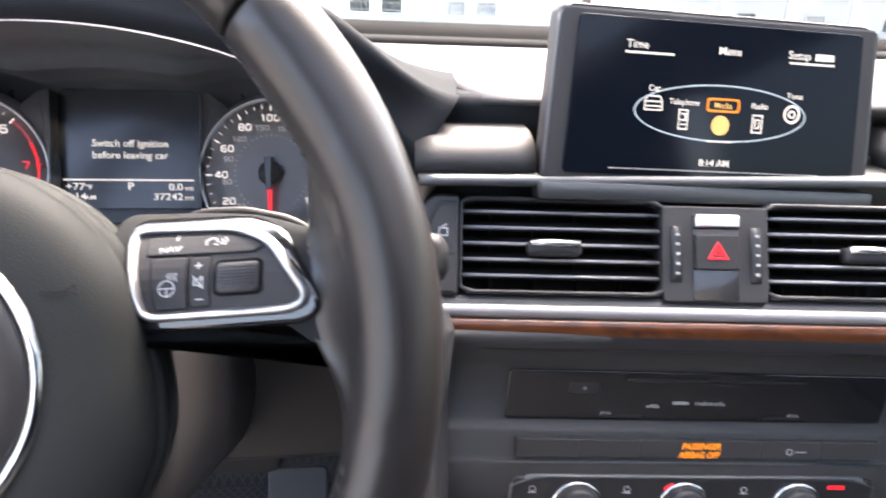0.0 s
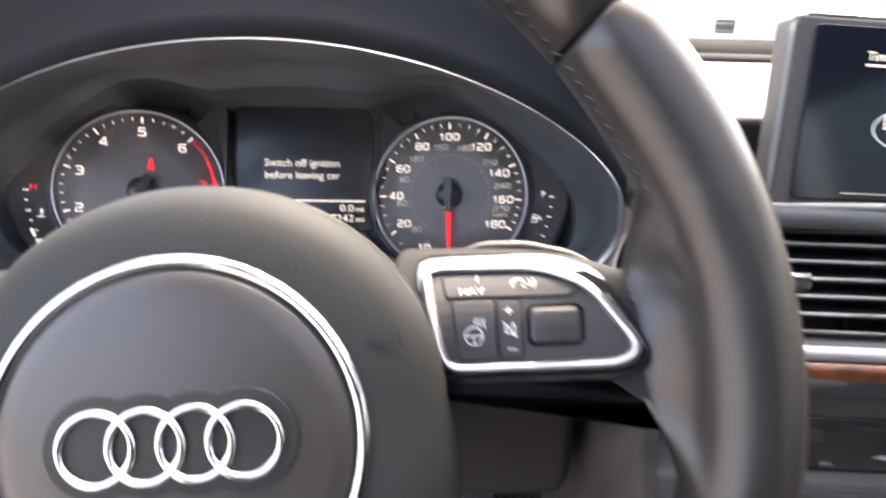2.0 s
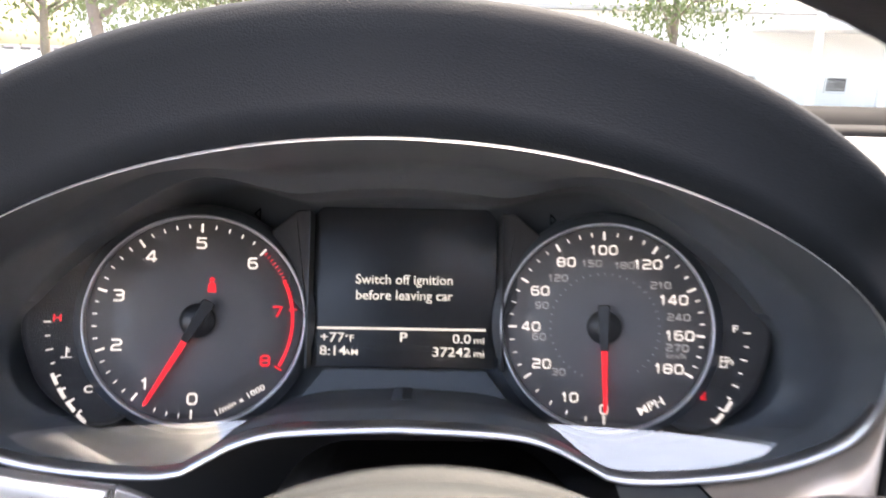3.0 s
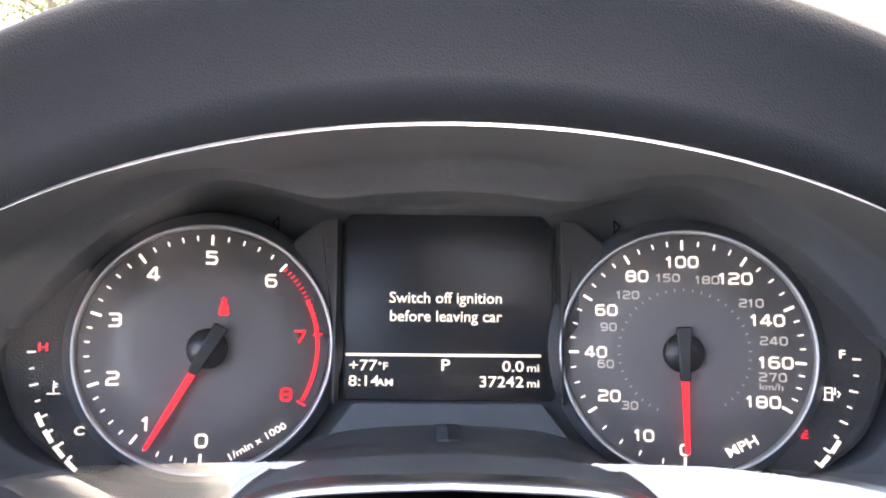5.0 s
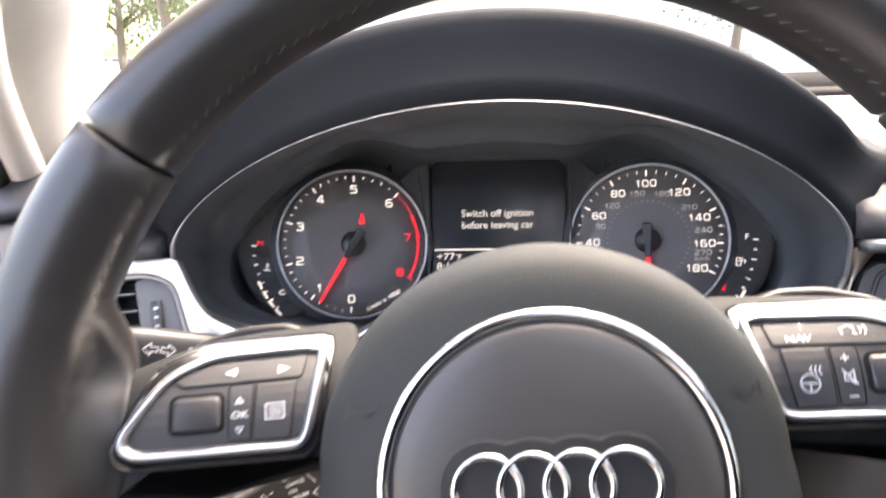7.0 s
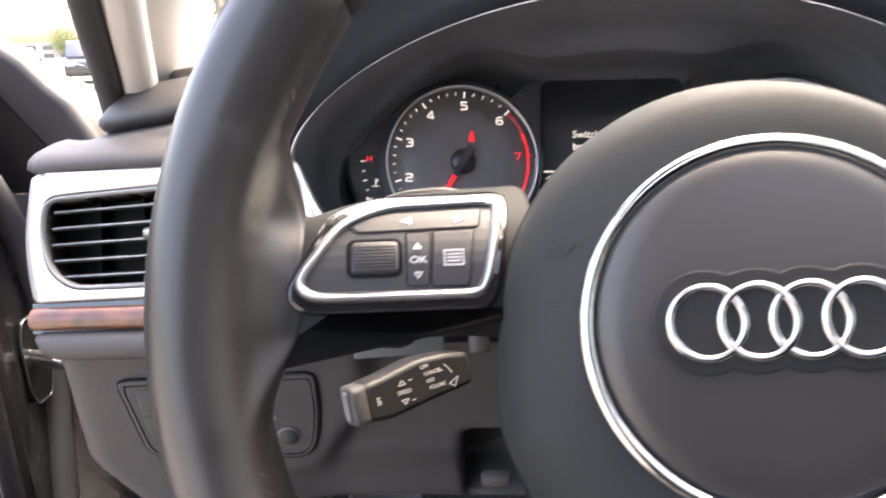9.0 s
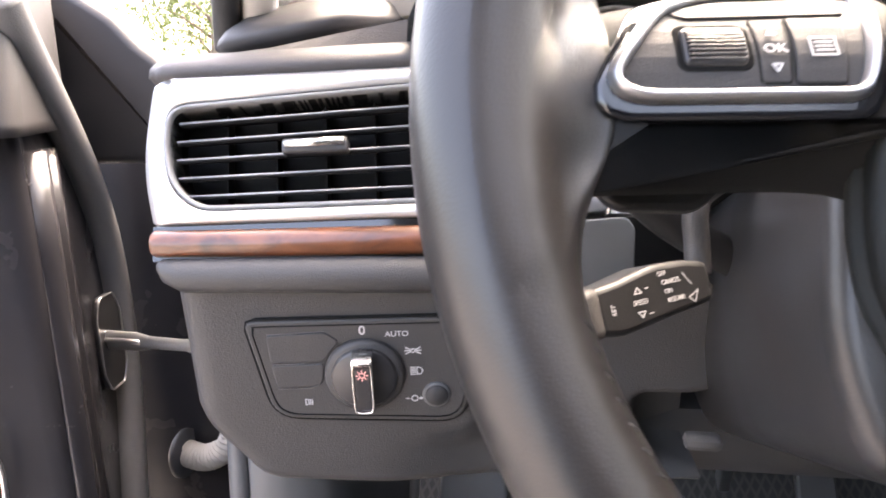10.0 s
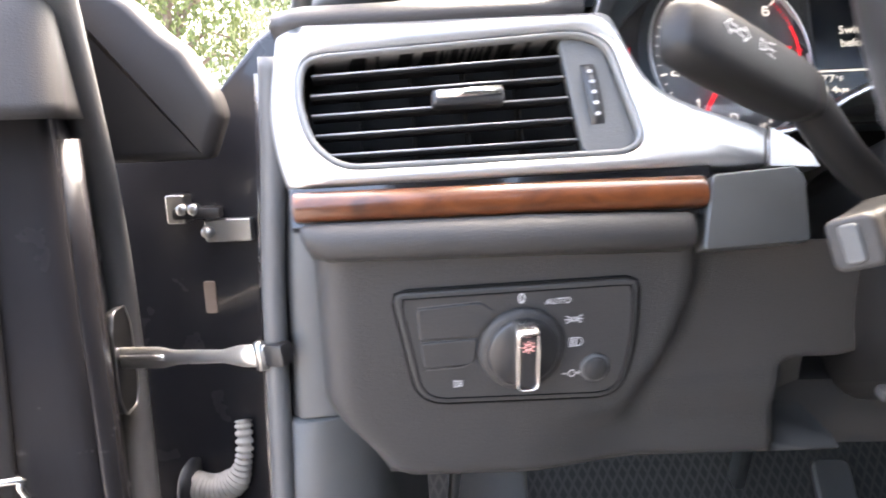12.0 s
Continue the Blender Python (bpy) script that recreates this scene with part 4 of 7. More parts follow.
def lens():
    """The clear cover of the cluster, upright behind the hood, folded at its foot."""
    fold = 0.9895
    low = [(0.0, 1.0), (0.05, 0.997), (0.073, 0.989), (0.094, 0.975), (0.12, 0.972), (0.166, 0.978), (0.198, 0.993), (0.204, 1.0)]
    rows, feet = [], []
    for i in range(69):
        x = -0.204 + 0.006 * i
        k = next(n for n in range(7) if abs(x) <= low[n + 1][0] + 1e-9)
        (xa, za), (xb, zb) = low[k], low[k + 1]
        z0 = min(fold - 0.002, za + (zb - za) * (abs(x) - xa) / (xb - xa) - 0.001)
        f = -0.01 * (x / 0.2) ** 2
        top = max(1.118 - 0.07 * (x / 0.2) ** 2, fold + 0.01)
        foot = [(0.557 - 1.1 * (fold - z), z) for z in (z0, (z0 + fold) / 2, fold)]
        rise = [(0.557 - 0.2 * (z - fold), z) for z in [fold + (top - fold) * u / 6 for u in range(7)]]
        rows.append([(x, y + f, z) for y, z in rise])
        feet.append([(x, y + f, z) for y, z in foot])
    for name, grid, material, label in (("clear_cover", rows, LENS, "clear plastic cluster cover"), ("cover_foot", feet, FOOTLENS, "glossy sloping foot of the clear cover")):
        part(name, smooth(loft(grid, closed=False), 80), material, CL, label).visible_shadow = False


lens()

# ---- steering wheel ----
BRUSHED = mat("brushed_silver", (0.52, 0.52, 0.52), 0.32, 0.9, 0, 900, 0.05)
WM = pose(0.0135, 0.300, 1.027, 69) @ pose(0, 0, 0, 0, 0, 3.6)
WHEEL = thing("steering_wheel", WM, "black leather three-spoke steering wheel with chrome trim", "steering wheel")
RC = Vector((-0.003, 0.002, -0.004))


def rim_point(a, b=None, grow=0.0):
    """A point of the rim: a round the wheel, b round its section (0: outwards, 90: to the driver)."""
    side = max(0.0, math.cos(a) ** 2) ** 3
    grip = math.exp(-((abs(math.degrees(math.asin(max(-1, min(1, math.sin(a)))))) - 32) / 12) ** 2) if math.sin(a) > 0 else 0
    w, h = 0.0154 + 0.0016 * side + 0.001 * grip + grow, 0.0168 + 0.0014 * side + grow
    tilt = math.tan(radians(1.5))
    c = Vector((0.1768 * math.cos(a), 0.1768 * math.sin(a), 0.1768 * math.sin(a) * tilt)) + RC
    if b is None:
        return c
    deep = h + (0.011 if math.sin(b) < 0 else 0.0)
    inner = 0.0015 * grip if math.cos(b) < 0 else 0.0
    return c + Vector((math.cos(a), math.sin(a), 0)) * (w + inner) * math.cos(b) + Vector((0, 0, 1)) * deep * math.sin(b)


def rim_section(a0, a1, name, label):
    n = max(8, int(abs(a1 - a0) / 3))
    rings = []
    for i in range(n + 1):
        a = radians(a0 + (a1 - a0) * i / n)
        rings.append([tuple(rim_point(a, 2 * math.pi * j / 24)) for j in range(24)])

    def shrink(k, by, da):
        a = radians(k + da)
        return [tuple(rim_point(a, 2 * math.pi * j / 24, -by)) for j in range(24)]
    e = 0.35
    rings = [shrink(a0, 0.0022, -e), shrink(a0, 0.0006, -e * 0.6)] + rings + [shrink(a1, 0.0006, e * 0.6), shrink(a1, 0.0022, e)]
    part(name, smooth(loft(rings), 60), LEATHER, WHEEL, label, WM)


for a0, a1 in ((40.8, 139.2), (140.4, 234), (235.2, 304.8), (306, 399.6)):
    rim_section(a0, a1, "leather_wrap", "smooth worn black leather rim section")


def stitches(a0, a1, name, b0=166, b1=177):
    bms = []
    k = int((a1 - a0) / 2.0)
    for i in range(k):
        a = radians(a0 + (a1 - a0) * i / k)
        p, q = rim_point(a, radians(b0), 0.0), rim_point(a + radians(1.1), radians(b1), 0.0)
        bms.append(tube([p, (p + q) / 2 + (Vector((0, 0, 0)) - Vector((math.cos(a), math.sin(a), 0))) * 0.0001, q], [0.0002, 0.0004, 0.0002], 5))
    tagged(part(name, merge(*bms), THREAD, WHEEL, "row of small grey stitches", WM), kind="stuff")


stitches(-58, -17, "stitching", 152, 166)
stitches(197, 238, "stitching", 152, 166)
stitches(22, 158, "stitching")


def hub():
    out = []
    for i in range(72):
        a = 2 * math.pi * i / 72
        c, s = math.cos(a), math.sin(a)
        r = 0.0795 if s > 0 else 0.0795 + 0.018 * s * s
        k = 0.94 if s > 0 else 1.04
        out.append((r * c * (1.0 + 0.09 * min(1.0, -2.2 * s) if s < 0 else 1.0), -0.002 + r * s * k))
    prof = [(0.99, -0.053), (1.012, -0.052), (1.018, -0.045), (1.0, -0.0445), (1.0, -0.0385), (1.018, -0.038), (1.018, -0.0265), (1.002, -0.026), (1.002, -0.0235), (1.006, -0.023), (1.0, -0.016), (0.955, -0.008), (0.88, -0.0015), (0.79, 0.0022), (0.71, 0.0042), (0.66, 0.005)]
    rings = [[(x * f, -0.002 + (y + 0.002) * f - 0.002 * (1 - f), z) for x, y in out] for f, z in prof]
    part("hub_cover", smooth(loft(rings), 50), PAD, WHEEL, "grained black airbag cover", WM)
    M = WM @ pose(-0.0005, -0.0056, 0)
    part("chrome_ring", smooth(loft([[(r * math.cos(2 * math.pi * i / 80), r * math.sin(2 * math.pi * i / 80), z + 0.0012 * math.sin(2 * math.pi * i / 80) * -1) for i in range(80)] for r, z in
                                     ((0.0562, 0.0015), (0.0562, 0.0052), (0.0554, 0.0066), (0.054, 0.0073), (0.0525, 0.0068), (0.0517, 0.0055), (0.0515, 0.0015))], caps=(False, False)), 70), CHROME, WHEEL, "polished chrome ring", M)
    part("centre_disc", smooth(loft([[(r * math.cos(2 * math.pi * i / 64), r * math.sin(2 * math.pi * i / 64), z) for i in range(64)] for r, z in
                                     ((0.0512, 0.002), (0.0511, 0.0052), (0.05, 0.0064), (0.044, 0.0076), (0.034, 0.0086), (0.02, 0.0092), (0.006, 0.0094))]), 50), DISC, WHEEL, "smooth matt black centre disc", M)
    B = WM @ pose(-0.0006, -0.0038, 0.0098)
    lobes = []
    for i in range(120):
        a = 2 * math.pi * i / 120
        x = 0.0357 * math.cos(a)
        near = min(((k - 1.5) * 0.01385 for k in range(4)), key=lambda c: abs(c - x))
        lobes.append((x, math.copysign(math.sqrt(max(0.0, 0.0149 ** 2 - (x - near) ** 2)), math.sin(a))))
    badge = part("badge", plate(lobes, 0.0012, 0.0005, 0.0001), STALK, WHEEL, "dark recess of the badge", B)
    for k in range(4):
        c = (k - 1.5) * 0.01385
        part("badge_ring", smooth(loft([[(c + r * math.cos(2 * math.pi * i / 40), r * math.sin(2 * math.pi * i / 40), z + (0.0003 if k % 2 else 0)) for i in range(40)] for r, z in
                                        ((0.0114, 0), (0.0113, 0.0011), (0.0107, 0.0018), (0.0097, 0.0018), (0.0091, 0.0011), (0.009, 0))], caps=(False, False)), 60), CHROME, badge, "plain chrome ring", B)
    for s in (-1, 1):
        part("horn_mark", strokes([[(-0.006 * s, 0.0013), (-0.0058 * s, -0.0012)], [(-0.006 * s, 0.0004), (-0.002 * s, -0.0004), (0.002 * s, -0.0002), (0.0055 * s, 0.0018)], [(0.0055 * s, 0.0024), (0.0064 * s, -0.0026)], [(-0.0035 * s, -0.0006), (-0.002 * s, -0.0026), (0.0015 * s, -0.0027), (0.0035 * s, -0.0004)], [(0.0045 * s, -0.0004), (0.0064 * s, -0.0024)]], 0.0005), STALK, WHEEL, "embossed horn sign", WM @ pose(s * 0.0605, 0.021, 0.0022, 0, s * 14, 0) @ Matrix.Scale(0.85, 4))


hub()
BEZEL = [(0.0695, 0.0427), (0.1127, 0.0412), (0.1293, 0.0346), (0.1445, 0.0145), (0.1427, 0.0085), (0.1365, 0.006), (0.0803, 0.0057), (0.077, 0.0113)]


def lean(y):
    """How far the spoke's face has rolled back at the height y."""
    return -21.0 * max(0.0, y - 0.014) ** 2


def bent(bm, back=1.0):
    """A spoke part cut into strips along its height and rolled back at its top."""
    for k in range(9):
        bmesh.ops.bisect_plane(bm, geom=bm.verts[:] + bm.edges[:] + bm.faces[:], plane_co=(0, 0.014 + 0.004 * k, 0), plane_no=(0, 1, 0))
    for v in bm.verts:
        share = 1.0 if back == 1.0 else back + (1 - back) * ease(-0.046, -0.012, v.co.z)
        v.co.z += lean(v.co.y) * share
    return bm


def spoke(s):
    def mir(pts):
        return [(x * s - 0.002, y) for x, y in pts][::s]
    tip = 0.1445 * s - 0.002
    SP = WM @ pose(tip - (0.002 if s > 0 else 0.0), 0.0005, -0.0025) @ pose(0, 0, 0, 0, -11.5 * s, 0) @ pose(-tip, 0, 0)
    BEZ = [(0.146 - (0.1445 - x) * 1.0, y + 0.001 * ease(0.02, 0.04, y)) for x, y in BEZEL]
    arm = mir([(0.06, 0.05), (0.1, 0.0475), (0.118, 0.0455), (0.133, 0.041), (0.143, 0.037), (0.166, 0.036), (0.166, -0.022), (0.156, -0.015), (0.147, -0.009), (0.136, -0.0075), (0.085, -0.0075), (0.07, -0.009), (0.06, -0.012)])
    SL = WM.inverted() @ SP
    reach = [(-18, 0.1605), (-13, 0.159), (-9, 0.1555), (-6, 0.151), (-3, 0.1465), (0, 0.1437), (3, 0.1442), (6, 0.1452), (9, 0.146), (12, 0.148), (15, 0.1515), (18, 0.155), (21, 0.158), (24, 0.16), (27, 0.1605)]

    def reach_at(deg):
        k = next((n for n in range(len(reach) - 1) if deg <= reach[n + 1][0]), None)
        if deg <= reach[0][0] or k is None:
            return 0.1605
        (aa, ra), (ab, rb) = reach[k], reach[k + 1]
        return ra + (rb - ra) * (deg - aa) / (ab - aa)
    rings = []
    for i in range(51):
        deg = -22 + 0.9 * i
        a = radians(deg) if s > 0 else math.pi - radians(deg)
        crest, core = rim_point(a, radians(90)), rim_point(a, radians(180))
        rc = math.hypot(crest.x - RC.x, crest.y - RC.y)
        rad = sum(reach_at(deg + d) * g for d, g in ((-3, 0.1), (-1.5, 0.2), (0, 0.4), (1.5, 0.2), (3, 0.1)))
        w = ease(-16, -2, deg) * ease(24, 11, deg)
        e = Vector((rad * math.cos(a) + RC.x, rad * math.sin(a) + RC.y, 0))
        end = (RC.z - 0.001) * (1 - w) + (SL @ Vector((e.x, e.y, -0.0098 + lean(e.y)))).z * w
        row = []
        for j in range(17):
            u = j / 16
            r = rc + (rad - rc) * u
            fall = (1 - w) * math.sqrt(max(0.0, 1 - u * u)) + w * (1 - u * u * (3 - 2 * u))
            zz = end + (crest.z - end) * fall
            q = (rc - r) / (rc - math.hypot(core.x - RC.x, core.y - RC.y))
            if q < 1:
                own = core.z + (crest.z - core.z) * math.sqrt(1 - q * q)
                d = own - zz
                zz = zz + 0.5 * (d + math.sqrt(d * d + 0.000004 * w))
            row.append(Vector((r * math.cos(a) + RC.x, r * math.sin(a) + RC.y, zz - 0.0004 + 0.0007 * ease(0.0, 0.5, u) * min(1.0, 4 * w))))
        out = Vector((math.cos(a), math.sin(a), 0))
        row += [e + out * 0.0006 + Vector((0, 0, end - 0.004)), e + out * 0.003 + Vector((0, 0, end - 0.011)), e + out * 0.009 + Vector((0, 0, end - 0.017))]
        rings.append(row)
    part("thumb_web", smooth(loft([[tuple(v) for v in r] for r in rings], closed=False), 75), LEATHER, WHEEL, "smooth leather thumb rest", WM)
    base = rounded(arm, 0.006)

    def raised(d):
        return [(x, y + d * ease(0.03, -0.005, y) * ease(0.144, 0.13, abs(x + 0.002))) for x, y in base]
    rings = [at_z(raised(d), z) for d, z in ((0.005, -0.05), (0.0, -0.0475), (-0.001, -0.044), (0.0002, -0.038), (0.0025, -0.03), (0.005, -0.022), (0.0065, -0.016), (0.0075, -0.0125))]
    rings += [at_z(inset(raised(0.0075), d), z) for d, z in ((0.0007, -0.0108), (0.002, -0.0098), (0.0035, -0.0095))]
    arm_body = loft(rings)
    for v in arm_body.verts:
        k = ease(0.018, 0.043, v.co.y)
        v.co.z = v.co.z * (1 - k) + max(v.co.z, -0.019) * k
    part("spoke", bent(smooth(arm_body, 50), 0.4), SPOKEPL, WHEEL, "black moulded spoke", SP)
    c = (0.108 * s - 0.002, 0.024)
    sur = resample(rounded(inset(mir([(x + (0.0035 if x > 0.1 else -0.003), y + (0.003 if y > 0.024 else -0.004)) for x, y in BEZ]), 0), 0.006), 64, c)
    part("spoke_inlay", bent(plate(sur, 0.012, 0.002, -0.007)), GLOSS, WHEEL, "gloss black spoke inlay", SP)
    outer = resample(rounded(mir(BEZ), 0.007), 96, c)
    inner = resample(inset(rounded(mir(BEZ), 0.007), 0.0036), 96, c)
    part("spoke_frame", bent(ring_frame(outer, inner, 0.009, -0.0048, 0.0014, 0.0012)), BRUSHED, WHEEL, "brushed silver spoke frame", SP)
    face = inset(rounded(mir(BEZ), 0.007), 0.0032)
    keys = part("key_panel", bent(plate(resample(face, 72, c), 0.008, 0.0006, -0.0064)), BUTTON, WHEEL, "dark key panel", SP)

    def key(pts, z, name, label=""):
        edge = rounded(mir([(0.1445 - (0.1445 - x) * 0.95, y) for x, y in pts]), 0.0012)
        part("key_gap", bent(plate(inset(edge, -0.0004), 0.003, 0.0001, -0.0062)), SEAM, keys, "", SP)
        return part(name, bent(plate(edge, 0.004, 0.0005, z)), BUTTON, keys, label, SP)
    key([(0.0785, 0.0308), (0.1225, 0.03), (0.1262, 0.0322), (0.1205, 0.0352), (0.1115, 0.0372), (0.0765, 0.0382)], -0.0056, "upper_key")
    key([(0.0835, 0.0102), (0.0965, 0.0105), (0.0955, 0.0295), (0.0805, 0.0297)], -0.0056, "square_key")
    key([(0.0978, 0.0106), (0.1055, 0.0108), (0.1055, 0.0293), (0.0968, 0.0294)], -0.006, "narrow_key")
    part("roller_slot", bent(plate(rrect(0.0192, 0.0138, 0.003, 0.1183 * s - 0.002, 0.0208), 0.004, 0.0004, -0.0061)), SEAM, keys, "", SP)
    part("roller", bent(merge(plate(rrect(0.0162, 0.0112, 0.002, 0.1183 * s - 0.002, 0.0208), 0.004, 0.001, -0.0052), *[moved(box(0.0142, 0.0008, 0.0012, 0.0003), pose(0.1183 * s - 0.002, 0.0208 + (k - 3.5) * 0.00115, -0.0046 - 0.00005 * (k - 3.5) ** 2)) for k in range(8)])), SATIN, keys, "ribbed black roller", SP)
    Z = -0.0054

    def icon(lines, x, y, w=0.0005, name="key_sign"):
        part(name, strokes(lines, w), PRINT, keys, "", SP @ pose((0.1445 - (0.1445 - x) * 0.95) * s - 0.002, y, Z + lean(y), -math.degrees(math.atan(42 * max(0.0, y - 0.014)))))
    if s > 0:
        words("NAV", 0.0035, 0, 0, SP @ pose(0.0885, 0.0328, Z + lean(0.0328), -38), keys, PRINT, "key_sign", 0.0, 0.00006)
        icon([[(0, -0.0008), (0, 0.0008)], [(0, 0.0014), (0, 0.0018)]], 0.0895, 0.0368)
        icon([[(-0.0028, -0.0012), (-0.0032, 0.001), (-0.001, 0.0022), (0.001, 0.0016), (0.0012, 0.0)], [(0.0016, -0.0014), (0.0004, -0.001)], [(0.0028, -0.001), (0.0034, 0.0004), (0.0028, 0.0016)], [(0.0042, -0.0016), (0.005, 0.0004), (0.0042, 0.0022)]], 0.1055, 0.0346)
        icon([ring2(0.003, 16), [(-0.003, 0), (0.003, 0)], [(0, 0), (0, -0.003)], [(0.001, 0.0036), (0.0004, 0.0046), (0.001, 0.0056)], [(0.0024, 0.0032), (0.0018, 0.0044), (0.0024, 0.0056)], [(0.0038, 0.0028), (0.0032, 0.0042), (0.0038, 0.0056)]], 0.0885, 0.0182)
        icon([[(-0.0012, 0), (0.0012, 0)], [(0, -0.0012), (0, 0.0012)]], 0.101, 0.026)
        icon([[(-0.0012, 0), (0.0012, 0)]], 0.1018, 0.0135)
        icon([[(-0.0016, -0.001), (-0.0016, 0.001), (0, 0.001), (0.0014, 0.0022), (0.0014, -0.0022), (0, -0.001), (-0.0016, -0.001)], [(-0.002, 0.0024), (0.002, -0.0024)]], 0.1014, 0.0198)
    else:
        for x, d in ((0.105, 1), (0.0855, -1)):
            icon([[(0.0016 * -1 * d * -1, 0.0014), (0.0018 * d * -1, 0), (0.0016 * d, -0.0014), (0.0016 * d, 0.0014)]], x, 0.034)
        words("OK", 0.0034, 0, 0, SP @ pose(-0.1055, 0.0195, Z + lean(0.0195), -13), keys, PRINT, "key_sign", 0.0, 0.00004)
        icon([[(-0.0012, 0), (0, 0.0018), (0.0012, 0), (-0.0012, 0)]], 0.1015, 0.0236)
        icon([[(-0.0012, 0), (0, -0.0018), (0.0012, 0), (-0.0012, 0)]], 0.1015, 0.0152)
        icon([[(-0.0032, -0.0026), (0.0032, -0.0026), (0.0032, 0.0026), (-0.0032, 0.0026), (-0.0032, -0.0026)]] + [[(-0.002, k * 0.0012), (0.0022, k * 0.0012)] for k in (-1, 0, 1)], 0.0885, 0.02)
    pad = mir([(0.088, 0.0475), (0.1, 0.0515), (0.117, 0.051), (0.1345, 0.0465), (0.1435, 0.0415), (0.148, 0.022), (0.1495, -0.004), (0.143, -0.0105), (0.119, -0.0125), (0.111, -0.006), (0.105, 0.02), (0.09, 0.03)])
    pd = part("shift_paddle", plate(rounded(pad, 0.004), 0.007, 0.002, -0.0545), STALK, WHEEL, "black shift paddle behind the spoke", WM)
    words("+" if s > 0 else "-", 0.011, 0.126 * s - 0.002, 0.0405, WM, pd, PRINT, "key_sign", -0.0543)
    part("paddle_arm", box(0.03, 0.012, 0.03, 0.003), SATIN, WHEEL, "", WM @ pose(0.1 * s, 0.03, -0.045))


spoke(1)
spoke(-1)
low = rounded([(-0.03, -0.07), (0.03, -0.07), (0.026, -0.12), (0.034, -0.172), (-0.034, -0.172), (-0.026, -0.12)], 0.01)
part("lower_spoke", plate(low, 0.03, 0.009, -0.012, steps=4), LEATHER, WHEEL, "black lower spoke", WM)
for s in (-1, 1):
    part("lower_trim", tube(spline([(s * 0.034, -0.082, -0.012), (s * 0.029, -0.11, -0.0095), (s * 0.028, -0.13, -0.0095), (s * 0.033, -0.156, -0.012)], 6, False), 0.0026, 8), SATINCHROME, WHEEL, "silver strip on the lower spoke", WM)
part("steering_boss", lathe([(0.0, -0.03), (0.07, -0.032), (0.064, -0.06), (0.045, -0.09), (0.0, -0.09)], 36), SATIN, WHEEL, "", WM)


# ---- steering column and stalks ----
COL = thing("steering_column", pose(0.01, 0.45, 0.95), "dark plastic steering column shroud", "steering column")
CM = pose(0.0135, 0.300, 1.027, 69)
sec = rounded([(-0.062, -0.105), (0.062, -0.105), (0.075, -0.06), (0.072, 0.015), (0.05, 0.032), (-0.05, 0.032), (-0.072, 0.015), (-0.075, -0.06)], 0.018)
part("shroud", smooth(loft([at_z(inset(sec, 0.008), -0.083), at_z(inset(sec, 0.002), -0.087), at_z(sec, -0.094), at_z([(x * 1.05, y * 1.05) for x, y in sec], -0.2), at_z([(x * 1.1, y * 1.1) for x, y in sec], -0.31)]), 50), SATIN, COL, "", CM)
part("shroud_collar", lathe([(0.0, -0.07), (0.055, -0.07), (0.06, -0.078), (0.06, -0.09), (0.0, -0.09)], 32), SATIN, COL, "", CM)


